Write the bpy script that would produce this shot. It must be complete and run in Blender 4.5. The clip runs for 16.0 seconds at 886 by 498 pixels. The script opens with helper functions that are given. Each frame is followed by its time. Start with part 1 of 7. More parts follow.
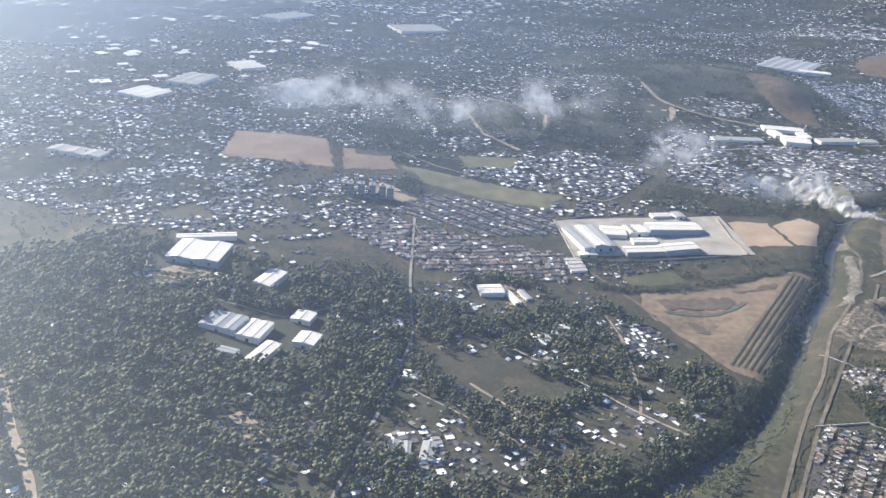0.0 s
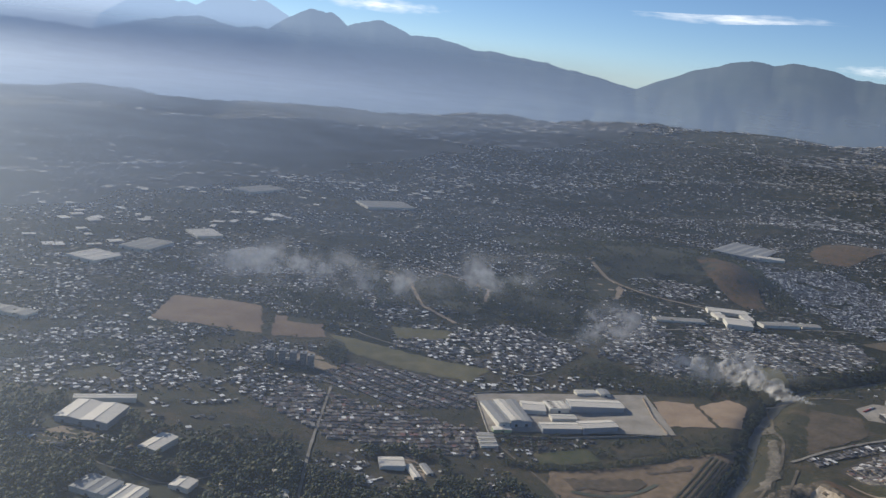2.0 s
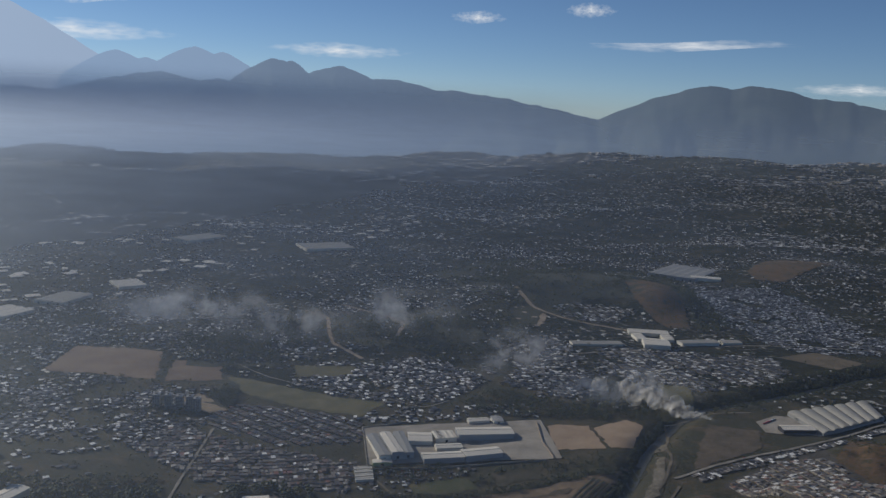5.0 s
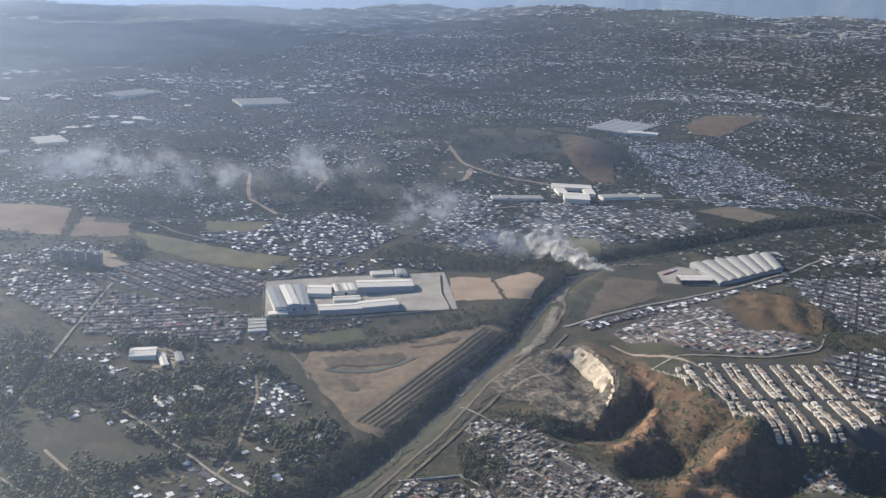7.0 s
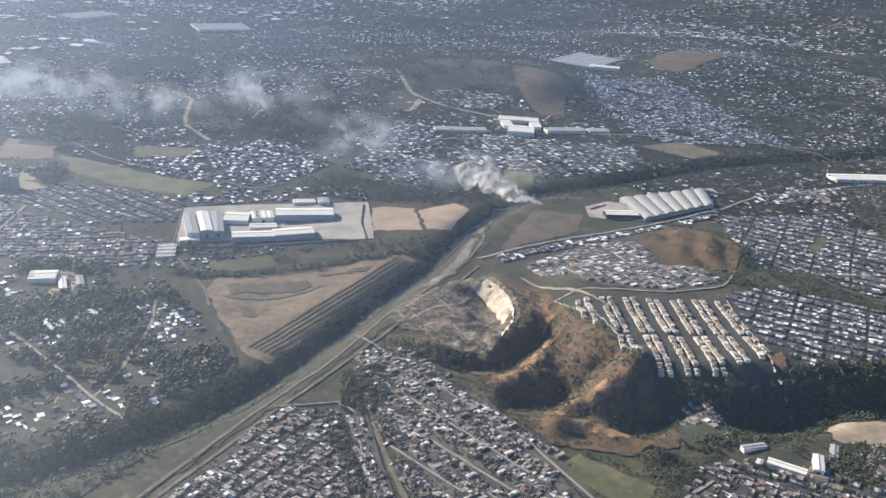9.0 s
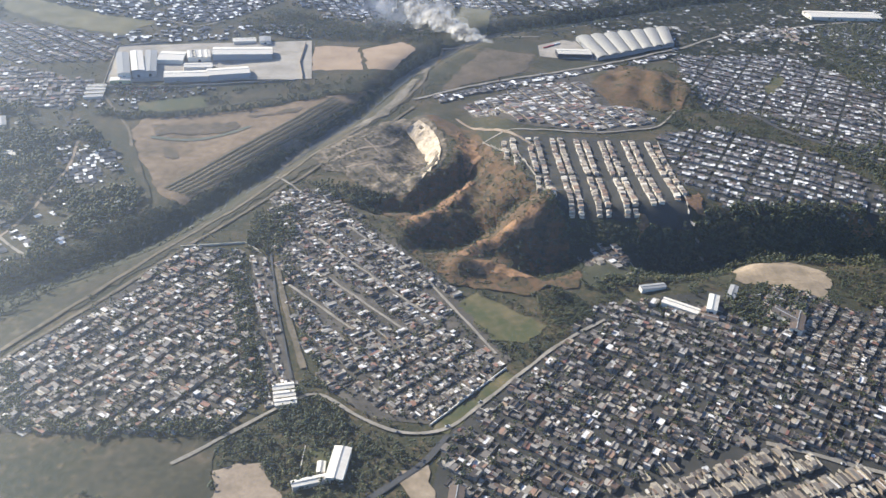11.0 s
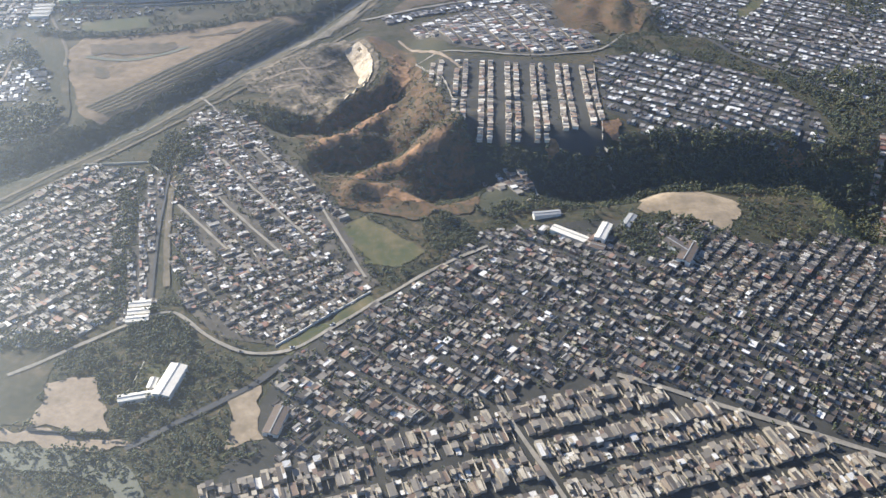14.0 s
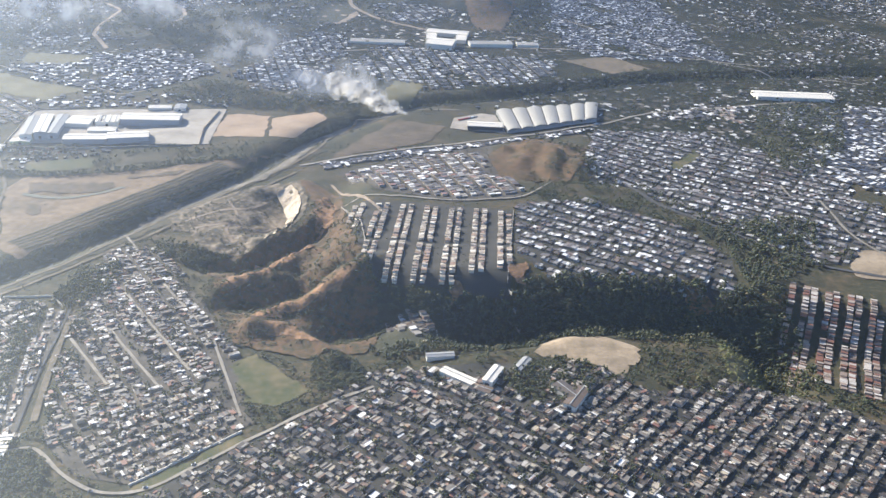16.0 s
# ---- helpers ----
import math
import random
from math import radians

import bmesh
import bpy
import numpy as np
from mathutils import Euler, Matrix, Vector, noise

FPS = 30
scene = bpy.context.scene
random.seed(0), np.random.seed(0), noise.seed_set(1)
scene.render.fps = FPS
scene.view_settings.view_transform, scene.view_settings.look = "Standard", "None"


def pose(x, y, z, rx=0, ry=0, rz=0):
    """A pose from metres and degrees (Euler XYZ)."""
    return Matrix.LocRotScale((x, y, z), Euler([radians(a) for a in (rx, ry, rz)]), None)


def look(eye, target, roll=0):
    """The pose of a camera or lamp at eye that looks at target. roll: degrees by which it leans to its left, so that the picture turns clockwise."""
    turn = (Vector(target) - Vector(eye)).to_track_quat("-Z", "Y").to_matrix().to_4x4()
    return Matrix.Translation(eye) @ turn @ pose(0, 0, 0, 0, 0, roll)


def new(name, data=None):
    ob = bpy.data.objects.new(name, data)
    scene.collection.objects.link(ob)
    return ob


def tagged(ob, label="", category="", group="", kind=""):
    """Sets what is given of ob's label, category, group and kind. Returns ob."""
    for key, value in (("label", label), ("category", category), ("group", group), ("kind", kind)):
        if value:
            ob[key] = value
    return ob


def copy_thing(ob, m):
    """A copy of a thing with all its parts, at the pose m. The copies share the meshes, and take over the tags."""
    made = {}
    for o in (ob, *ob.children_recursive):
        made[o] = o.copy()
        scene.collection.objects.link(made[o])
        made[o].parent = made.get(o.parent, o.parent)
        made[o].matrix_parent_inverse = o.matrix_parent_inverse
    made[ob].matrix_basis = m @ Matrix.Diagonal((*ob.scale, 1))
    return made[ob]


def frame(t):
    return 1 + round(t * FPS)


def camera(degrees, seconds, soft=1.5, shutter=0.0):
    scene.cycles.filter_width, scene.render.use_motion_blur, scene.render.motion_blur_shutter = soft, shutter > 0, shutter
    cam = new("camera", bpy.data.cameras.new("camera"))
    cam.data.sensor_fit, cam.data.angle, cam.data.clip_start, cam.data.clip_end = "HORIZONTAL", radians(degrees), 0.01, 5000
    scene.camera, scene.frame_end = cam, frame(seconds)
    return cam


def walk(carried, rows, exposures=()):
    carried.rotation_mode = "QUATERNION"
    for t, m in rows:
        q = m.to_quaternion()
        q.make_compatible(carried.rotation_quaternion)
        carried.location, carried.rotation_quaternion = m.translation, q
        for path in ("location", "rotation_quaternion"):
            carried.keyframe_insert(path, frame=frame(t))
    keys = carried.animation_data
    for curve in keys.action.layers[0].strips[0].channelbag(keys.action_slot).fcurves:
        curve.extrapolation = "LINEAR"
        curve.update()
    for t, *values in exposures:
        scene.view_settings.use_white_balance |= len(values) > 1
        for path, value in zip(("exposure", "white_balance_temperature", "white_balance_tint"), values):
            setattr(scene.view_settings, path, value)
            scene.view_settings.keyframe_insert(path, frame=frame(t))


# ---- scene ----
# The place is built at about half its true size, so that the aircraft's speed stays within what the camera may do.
cam = camera(52.5, 16.0, soft=1.5)
ROWS = [
    (0.0, 0.0, 0.0, 306.41, 67.025, -3.911, -0.07),
    (0.5, 18.89, 0.28, 306.06, 71.137, -4.079, -0.142),
    (1.0, 37.7, 0.6, 305.66, 73.985, -3.352, 0.452),
    (1.5, 56.41, 0.96, 305.24, 76.629, -3.742, 1.028),
    (2.0, 75.02, 1.36, 304.77, 78.283, -5.678, 0.351),
    (2.5, 93.54, 1.8, 304.27, 79.912, -7.305, -0.81),
    (3.0, 111.97, 2.28, 303.74, 81.09, -7.325, -1.493),
    (5.5, 202.73, 5.24, 300.52, 80.921, -1.896, -0.69),
    (6.0, 220.6, 5.96, 299.77, 76.758, -2.344, -1.473),
    (6.5, 238.38, 6.71, 298.98, 73.828, -2.61, -1.942),
    (7.0, 256.07, 7.5, 298.16, 72.095, -2.709, -2.262),
    (7.5, 273.66, 8.32, 297.3, 70.481, -2.945, -2.402),
    (8.0, 291.16, 9.19, 296.4, 70.454, -3.596, -2.448),
    (8.5, 308.57, 10.1, 295.47, 70.2, -3.873, -2.501),
    (9.0, 325.88, 11.04, 294.51, 67.983, -3.886, -2.264),
    (9.5, 343.1, 12.03, 293.5, 65.051, -3.898, -2.069),
    (10.0, 360.23, 13.05, 292.47, 61.676, -3.809, -1.916),
    (12.5, 444.48, 18.76, 286.74, 56.489, -2.682, 0.206),
    (13.0, 461.05, 20.01, 285.48, 55.102, -2.3, 0.92),
    (13.5, 477.53, 21.31, 284.19, 54.134, -1.889, 1.834),
    (14.0, 493.91, 22.65, 282.87, 53.954, -2.132, 2.675),
    (14.5, 510.2, 24.02, 281.51, 55.121, -2.26, 3.329),
    (15.0, 526.4, 25.44, 280.11, 57.256, -2.445, 3.609),
    (15.5, 542.5, 26.89, 278.68, 59.89, -2.372, 3.817),
    (16.0, 558.52, 28.38, 277.21, 63.516, -2.799, 3.839),
]
EXPOSURES = [(0.0, 1.42), (1.0, 0.74), (1.6, 0.24), (2.5, 0.0), (3.2, -0.05), (5.3, -0.7), (5.6, -0.62), (6.2, -0.2), (7.0, 0.72), (9.0, 1.05), (10.2, 1.2), (12.3, 1.08), (14.5, 1.23), (16.0, 1.33)]
walk(cam, [(t, pose(x, y, z, rx, ry, rz)) for t, x, y, z, rx, ry, rz in ROWS], [(t, e, 6300 if 1.5 < t < 4 else 6150, 9) for t, e in EXPOSURES])

# ---- world and sun ----
SUN_AZ, SUN_EL = -54.0, 26.0  # degrees: azimuth clockwise from +y, elevation
world = bpy.data.worlds.new("world")
scene.world = world
world.use_nodes = True
wn = world.node_tree.nodes
sky = wn.new("ShaderNodeTexSky")
sky.sky_type, sky.sun_disc = "NISHITA", False
sky.sun_elevation, sky.sun_rotation = radians(SUN_EL), radians(SUN_AZ)
sky.altitude, sky.air_density, sky.dust_density, sky.ozone_density = 3000, 0.8, 0.5, 3.6
wn["Background"].inputs["Strength"].default_value = 0.1
world.node_tree.links.new(sky.outputs["Color"], wn["Background"].inputs["Color"])
sun = new("sun", bpy.data.lights.new("sun", "SUN"))
sun.data.energy, sun.data.angle, sun.data.color = 5.0, radians(0.6), (1.0, 0.91, 0.77)
SUN_WAY = Vector((math.sin(radians(SUN_AZ)) * math.cos(radians(SUN_EL)), math.cos(radians(SUN_AZ)) * math.cos(radians(SUN_EL)), math.sin(radians(SUN_EL))))
sun.matrix_world = look(SUN_WAY * 3000, (0, 0, 0))


# ---- materials ----
def material(name, rough=0.9, metal=0.0):
    m = bpy.data.materials.new(name)
    m.use_nodes = True
    b = m.node_tree.nodes["Principled BSDF"]
    b.inputs["Roughness"].default_value, b.inputs["Metallic"].default_value = rough, metal
    return m, m.node_tree.nodes, m.node_tree.links, b


def ramp(nodes, stops):
    r = nodes.new("ShaderNodeValToRGB")
    while len(r.color_ramp.elements) < len(stops):
        r.color_ramp.elements.new(0.5)
    for e, (at, c) in zip(r.color_ramp.elements, stops):
        e.position, e.color = at, (*c, 1)
    return r


def noise_tex(nodes, links, scale, detail=6, rough=0.6):
    n = nodes.new("ShaderNodeTexNoise")
    n.inputs["Scale"].default_value, n.inputs["Detail"].default_value, n.inputs["Roughness"].default_value = scale, detail, rough
    g = nodes.new("ShaderNodeNewGeometry")
    links.new(g.outputs["Position"], n.inputs["Vector"])
    return n


def mottled(name, stops, big, small, rough=0.95, bump=0.0, stops2=None, mixfac=0.35, dust=0.0):
    """A surface whose colour varies at two scales (1/metres)."""
    m, nodes, links, b = material(name, rough)
    n1, n2 = noise_tex(nodes, links, big, 5), noise_tex(nodes, links, small, 4)
    r1, r2 = ramp(nodes, stops), ramp(nodes, stops2 or stops)
    links.new(n1.outputs["Fac"], r1.inputs["Fac"])
    links.new(n2.outputs["Fac"], r2.inputs["Fac"])
    mix = nodes.new("ShaderNodeMix")
    mix.data_type = "RGBA"
    mix.inputs["Factor"].default_value = mixfac
    links.new(r1.outputs["Color"], mix.inputs["A"])
    links.new(r2.outputs["Color"], mix.inputs["B"])
    links.new(mix.outputs["Result"], b.inputs["Base Color"])
    b.inputs["Sheen Weight"].default_value, b.inputs["Sheen Roughness"].default_value = dust, 0.5
    if bump:
        bp = nodes.new("ShaderNodeBump")
        bp.inputs["Strength"].default_value, bp.inputs["Distance"].default_value = 0.6, bump
        links.new(n2.outputs["Fac"], bp.inputs["Height"])
        links.new(bp.outputs["Normal"], b.inputs["Normal"])
    return m


def varied(name, stops, rough=0.7, island=True, stain=0.5, metal=0.0, spec=0.12):
    """Alike pieces whose colour differs from piece to piece, with stains."""
    m, nodes, links, b = material(name, rough, metal)
    if island:
        g = nodes.new("ShaderNodeNewGeometry")
        src = g.outputs["Random Per Island"]
    else:
        g = nodes.new("ShaderNodeObjectInfo")
        src = g.outputs["Random"]
    r = ramp(nodes, stops)
    r.color_ramp.interpolation = "CONSTANT"
    links.new(src, r.inputs["Fac"])
    n = noise_tex(nodes, links, 0.45, 6, 0.7)
    r2 = ramp(nodes, [(0.3, (0.62, 0.58, 0.54)), (0.65, (1, 1, 1))])
    links.new(n.outputs["Fac"], r2.inputs["Fac"])
    mix = nodes.new("ShaderNodeMix")
    mix.data_type, mix.blend_type = "RGBA", "MULTIPLY"
    mix.inputs["Factor"].default_value = stain
    links.new(r.outputs["Color"], mix.inputs["A"])
    links.new(r2.outputs["Color"], mix.inputs["B"])
    links.new(mix.outputs["Result"], b.inputs["Base Color"])
    b.inputs["Specular IOR Level"].default_value = spec
    return m


MAT = {}
MAT["ground"] = mottled("ground_scrub", [(0.36, (0.016, 0.022, 0.006)), (0.5, (0.034, 0.033, 0.011)), (0.59, (0.068, 0.05, 0.022)), (0.68, (0.135, 0.093, 0.047)), (0.8, (0.23, 0.165, 0.095))], 0.03, 0.3, bump=1.2, mixfac=0.55)
MAT["plain"] = mottled("far_plain", [(0.35, (0.022, 0.026, 0.016)), (0.5, (0.042, 0.042, 0.026)), (0.62, (0.085, 0.075, 0.05)), (0.78, (0.15, 0.125, 0.088))], 0.007, 0.045, mixfac=0.5)
MAT["dry"] = mottled("dry_field", [(0.3, (0.055, 0.048, 0.026)), (0.44, (0.1, 0.078, 0.046)), (0.56, (0.15, 0.112, 0.067)), (0.7, (0.22, 0.165, 0.1))], 0.04, 0.2, bump=0.4, mixfac=0.5)
MAT["crop"] = mottled("stubble_field", [(0.3, (0.06, 0.05, 0.026)), (0.42, (0.13, 0.092, 0.054)), (0.55, (0.2, 0.142, 0.086)), (0.7, (0.27, 0.195, 0.125))], 0.035, 0.17, bump=0.4, mixfac=0.45)
MAT["brown"] = mottled("ploughed_earth", [(0.3, (0.13, 0.085, 0.055)), (0.5, (0.19, 0.13, 0.085)), (0.7, (0.26, 0.19, 0.12))], 0.03, 0.2, bump=0.3)
MAT["olive"] = mottled("olive_grass", [(0.3, (0.06, 0.058, 0.024)), (0.5, (0.11, 0.1, 0.042)), (0.7, (0.19, 0.16, 0.08))], 0.04, 0.3, bump=0.3)
MAT["fallow"] = mottled("fallow_earth", [(0.3, (0.05, 0.045, 0.024)), (0.45, (0.085, 0.066, 0.04)), (0.58, (0.13, 0.095, 0.06)), (0.72, (0.19, 0.14, 0.09))], 0.05, 0.25, bump=0.5, mixfac=0.5)
MAT["lot"] = mottled("levelled_earth", [(0.3, (0.26, 0.18, 0.115)), (0.5, (0.34, 0.245, 0.16)), (0.7, (0.42, 0.315, 0.215))], 0.05, 0.3, bump=0.2)
MAT["green"] = mottled("green_grass", [(0.3, (0.032, 0.046, 0.012)), (0.45, (0.055, 0.063, 0.02)), (0.56, (0.095, 0.083, 0.034)), (0.7, (0.18, 0.135, 0.068))], 0.045, 0.25, mixfac=0.4)


def town_material():
    """Distant low town: tree crowns, yards and roofs as small cells, with open land between."""
    m, nodes, links, b = material("distant_town", 0.9)
    g = nodes.new("ShaderNodeNewGeometry")
    v = nodes.new("ShaderNodeTexVoronoi")
    v.inputs["Scale"].default_value = 0.19
    links.new(g.outputs["Position"], v.inputs["Vector"])
    sep = nodes.new("ShaderNodeSeparateColor")
    links.new(v.outputs["Color"], sep.inputs["Color"])
    r = ramp(nodes, [(0.0, (0.016, 0.02, 0.011)), (0.6, (0.038, 0.035, 0.024)), (0.78, (0.075, 0.066, 0.054)), (0.9, (0.15, 0.138, 0.12)), (0.95, (0.34, 0.32, 0.29)), (0.98, (0.66, 0.64, 0.6))])
    r.color_ramp.interpolation = "CONSTANT"
    links.new(sep.outputs[0], r.inputs["Fac"])
    land = ramp(nodes, [(0.38, (0.014, 0.018, 0.009)), (0.53, (0.026, 0.028, 0.015)), (0.63, (0.055, 0.048, 0.028)), (0.76, (0.12, 0.095, 0.06))])
    links.new(noise_tex(nodes, links, 0.02, 6).outputs["Fac"], land.inputs["Fac"])
    where = ramp(nodes, [(0.46, (0, 0, 0)), (0.56, (1, 1, 1))])
    links.new(noise_tex(nodes, links, 0.006, 5).outputs["Fac"], where.inputs["Fac"])
    mix = nodes.new("ShaderNodeMix")
    mix.data_type = "RGBA"
    links.new(where.outputs["Color"], mix.inputs["Factor"])
    links.new(land.outputs["Color"], mix.inputs["A"])
    links.new(r.outputs["Color"], mix.inputs["B"])
    links.new(mix.outputs["Result"], b.inputs["Base Color"])
    b.inputs["Specular IOR Level"].default_value = 0.1
    return m


MAT["town"] = town_material()
MAT["meadow"] = mottled("dark_meadow", [(0.34, (0.02, 0.023, 0.009)), (0.48, (0.036, 0.034, 0.015)), (0.6, (0.066, 0.052, 0.027)), (0.72, (0.13, 0.096, 0.056))], 0.05, 0.3, bump=0.8, mixfac=0.5)
MAT["sand"] = mottled("bare_sand", [(0.3, (0.14, 0.108, 0.068)), (0.45, (0.23, 0.178, 0.118)), (0.58, (0.31, 0.245, 0.168)), (0.72, (0.42, 0.34, 0.24))], 0.06, 0.3, bump=0.2)
MAT["dirt"] = mottled("dirt", [(0.3, (0.17, 0.13, 0.09)), (0.5, (0.27, 0.21, 0.15)), (0.7, (0.36, 0.29, 0.21))], 0.06, 0.5, bump=0.3)
MAT["red"] = mottled("red_earth", [(0.3, (0.055, 0.034, 0.015)), (0.42, (0.025, 0.03, 0.01)), (0.5, (0.14, 0.073, 0.033)), (0.6, (0.048, 0.042, 0.016)), (0.72, (0.24, 0.125, 0.058))], 0.05, 0.3, bump=1.2, mixfac=0.5)
MAT["orange"] = mottled("orange_earth", [(0.3, (0.055, 0.042, 0.018)), (0.45, (0.15, 0.085, 0.04)), (0.55, (0.27, 0.145, 0.068)), (0.7, (0.38, 0.225, 0.12))], 0.12, 0.5, bump=1.0, mixfac=0.5)
MAT["gravel"] = mottled("river_gravel", [(0.32, (0.05, 0.045, 0.03)), (0.5, (0.11, 0.095, 0.07)), (0.66, (0.26, 0.225, 0.18))], 0.1, 0.5, bump=0.4, mixfac=0.5)
MAT["track"] = mottled("worn_track", [(0.3, (0.05, 0.044, 0.026)), (0.45, (0.1, 0.082, 0.053)), (0.58, (0.15, 0.122, 0.083)), (0.72, (0.23, 0.19, 0.135))], 0.09, 0.4, bump=0.3, mixfac=0.5)
MAT["street"] = mottled("street", [(0.3, (0.04, 0.035, 0.028)), (0.5, (0.066, 0.058, 0.046)), (0.7, (0.14, 0.12, 0.095))], 0.05, 0.4)
MAT["dark_street"] = mottled("dark_street", [(0.3, (0.022, 0.023, 0.018)), (0.5, (0.035, 0.034, 0.028)), (0.7, (0.065, 0.058, 0.046))], 0.06, 0.4)
MAT["road"] = mottled("road_concrete", [(0.3, (0.13, 0.115, 0.092)), (0.5, (0.24, 0.215, 0.175)), (0.7, (0.36, 0.325, 0.27))], 0.08, 0.6)
MAT["asphalt"] = mottled("asphalt", [(0.3, (0.045, 0.045, 0.047)), (0.5, (0.06, 0.06, 0.06)), (0.7, (0.085, 0.083, 0.08))], 0.08, 0.6)
MAT["yard"] = mottled("concrete_yard", [(0.3, (0.2, 0.175, 0.14)), (0.5, (0.33, 0.295, 0.245)), (0.7, (0.46, 0.415, 0.35))], 0.06, 0.5)
MAT["rock"] = mottled("pale_rock", [(0.3, (0.3, 0.23, 0.15)), (0.45, (0.46, 0.37, 0.26)), (0.58, (0.6, 0.5, 0.37)), (0.72, (0.7, 0.61, 0.48))], 0.15, 0.6, bump=1.6)
MAT["quarry"] = mottled("quarry_floor", [(0.36, (0.03, 0.028, 0.017)), (0.47, (0.07, 0.057, 0.036)), (0.55, (0.16, 0.125, 0.083)), (0.66, (0.36, 0.29, 0.205))], 0.07, 0.25, bump=0.8, mixfac=0.5)
# forest ground: the crowns' shade is put into this dark tone
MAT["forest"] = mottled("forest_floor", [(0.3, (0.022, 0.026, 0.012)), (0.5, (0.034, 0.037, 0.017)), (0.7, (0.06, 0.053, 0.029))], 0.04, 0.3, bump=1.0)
MAT["water"] = mottled("river_water", [(0.3, (0.025, 0.028, 0.026)), (0.56, (0.045, 0.047, 0.04)), (0.7, (0.2, 0.195, 0.18))], 0.06, 0.35, rough=0.5)
MAT["pond"] = mottled("green_pond", [(0.3, (0.06, 0.07, 0.045)), (0.7, (0.1, 0.1, 0.07))], 0.05, 0.3, rough=0.75)

ROOFS = [(0.0, (0.115, 0.098, 0.08)), (0.2, (0.2, 0.175, 0.145)), (0.36, (0.06, 0.052, 0.044)), (0.54, (0.25, 0.225, 0.19)), (0.62, (0.14, 0.095, 0.068)), (0.71, (0.34, 0.31, 0.265)), (0.78, (0.085, 0.07, 0.058)), (0.9, (0.78, 0.76, 0.72)), (0.95, (0.25, 0.125, 0.09)), (0.965, (0.22, 0.15, 0.11))]
WALLS = [(0.0, (0.32, 0.295, 0.255)), (0.2, (0.42, 0.38, 0.32)), (0.4, (0.22, 0.205, 0.185)), (0.55, (0.48, 0.455, 0.41)), (0.7, (0.38, 0.29, 0.21)), (0.8, (0.34, 0.225, 0.165)), (0.88, (0.44, 0.385, 0.29))]
MAT["roof"] = varied("house_roof", ROOFS, 0.45, spec=0.45)
MAT["roof_own"] = varied("house_roof_own", ROOFS, 0.45, island=False, spec=0.45)
MAT["town_roof"] = varied("town_roof", [(0.0, (0.14, 0.125, 0.105)), (0.2, (0.27, 0.245, 0.21)), (0.36, (0.075, 0.067, 0.058)), (0.5, (0.36, 0.33, 0.285)), (0.62, (0.18, 0.13, 0.095)), (0.7, (0.11, 0.098, 0.085)), (0.8, (0.78, 0.75, 0.7)), (0.93, (0.3, 0.17, 0.12))], 0.45, spec=0.45)
MAT["wall"] = varied("house_wall", WALLS, 0.85)
MAT["wall_own"] = varied("house_wall_own", WALLS, 0.85, island=False)
MAT["pale_roof"] = varied("pale_roof", [(0.0, (0.2, 0.18, 0.15)), (0.25, (0.12, 0.1, 0.083)), (0.48, (0.28, 0.245, 0.2)), (0.62, (0.11, 0.095, 0.082)), (0.8, (0.22, 0.155, 0.115)), (0.9, (0.66, 0.64, 0.6))], 0.45, spec=0.4)
MAT["pale_wall"] = varied("cream_wall", [(0.0, (0.4, 0.35, 0.27)), (0.35, (0.5, 0.45, 0.36)), (0.6, (0.33, 0.265, 0.195)), (0.82, (0.26, 0.235, 0.2))], 0.85)
MAT["cream_wall"] = varied("estate_wall", [(0.0, (0.66, 0.6, 0.48)), (0.4, (0.72, 0.67, 0.56)), (0.75, (0.55, 0.47, 0.36))], 0.85)
MAT["estate_roof"] = varied("estate_roof", [(0.0, (0.36, 0.31, 0.24)), (0.3, (0.24, 0.185, 0.14)), (0.5, (0.46, 0.395, 0.31)), (0.75, (0.33, 0.225, 0.155)), (0.9, (0.64, 0.59, 0.5))], 0.5, spec=0.35)
MAT["estate_top"] = varied("estate_sheet_roof", [(0.0, (0.1, 0.088, 0.074)), (0.3, (0.24, 0.22, 0.195)), (0.45, (0.13, 0.11, 0.09)), (0.6, (0.36, 0.34, 0.31)), (0.76, (0.72, 0.7, 0.66)), (0.92, (0.2, 0.15, 0.12))], 0.45, spec=0.45)
MAT["red_roof"] = varied("red_roof", [(0.0, (0.3, 0.235, 0.19)), (0.25, (0.16, 0.125, 0.1)), (0.45, (0.36, 0.31, 0.26)), (0.62, (0.22, 0.115, 0.085)), (0.8, (0.5, 0.46, 0.41))], 0.6)
MAT["red_wall"] = varied("rose_wall", [(0.0, (0.36, 0.27, 0.22)), (0.4, (0.28, 0.15, 0.115)), (0.7, (0.44, 0.385, 0.32))], 0.85)
MAT["far_wall"] = varied("far_wall", [(0.0, (0.13, 0.12, 0.1)), (0.4, (0.2, 0.18, 0.15)), (0.7, (0.09, 0.08, 0.07)), (0.85, (0.3, 0.27, 0.23))], 0.85)
MAT["far_roof"] = varied("far_roof", [(0.0, (0.06, 0.055, 0.048)), (0.3, (0.14, 0.128, 0.11)), (0.5, (0.045, 0.04, 0.035)), (0.68, (0.3, 0.27, 0.23)), (0.79, (0.88, 0.86, 0.81))], 0.35, spec=0.5)
MAT["far_white"] = varied("pale_far_roof", [(0.0, (0.12, 0.11, 0.1)), (0.3, (0.4, 0.38, 0.34)), (0.55, (0.82, 0.8, 0.75))], 0.35, spec=0.5)
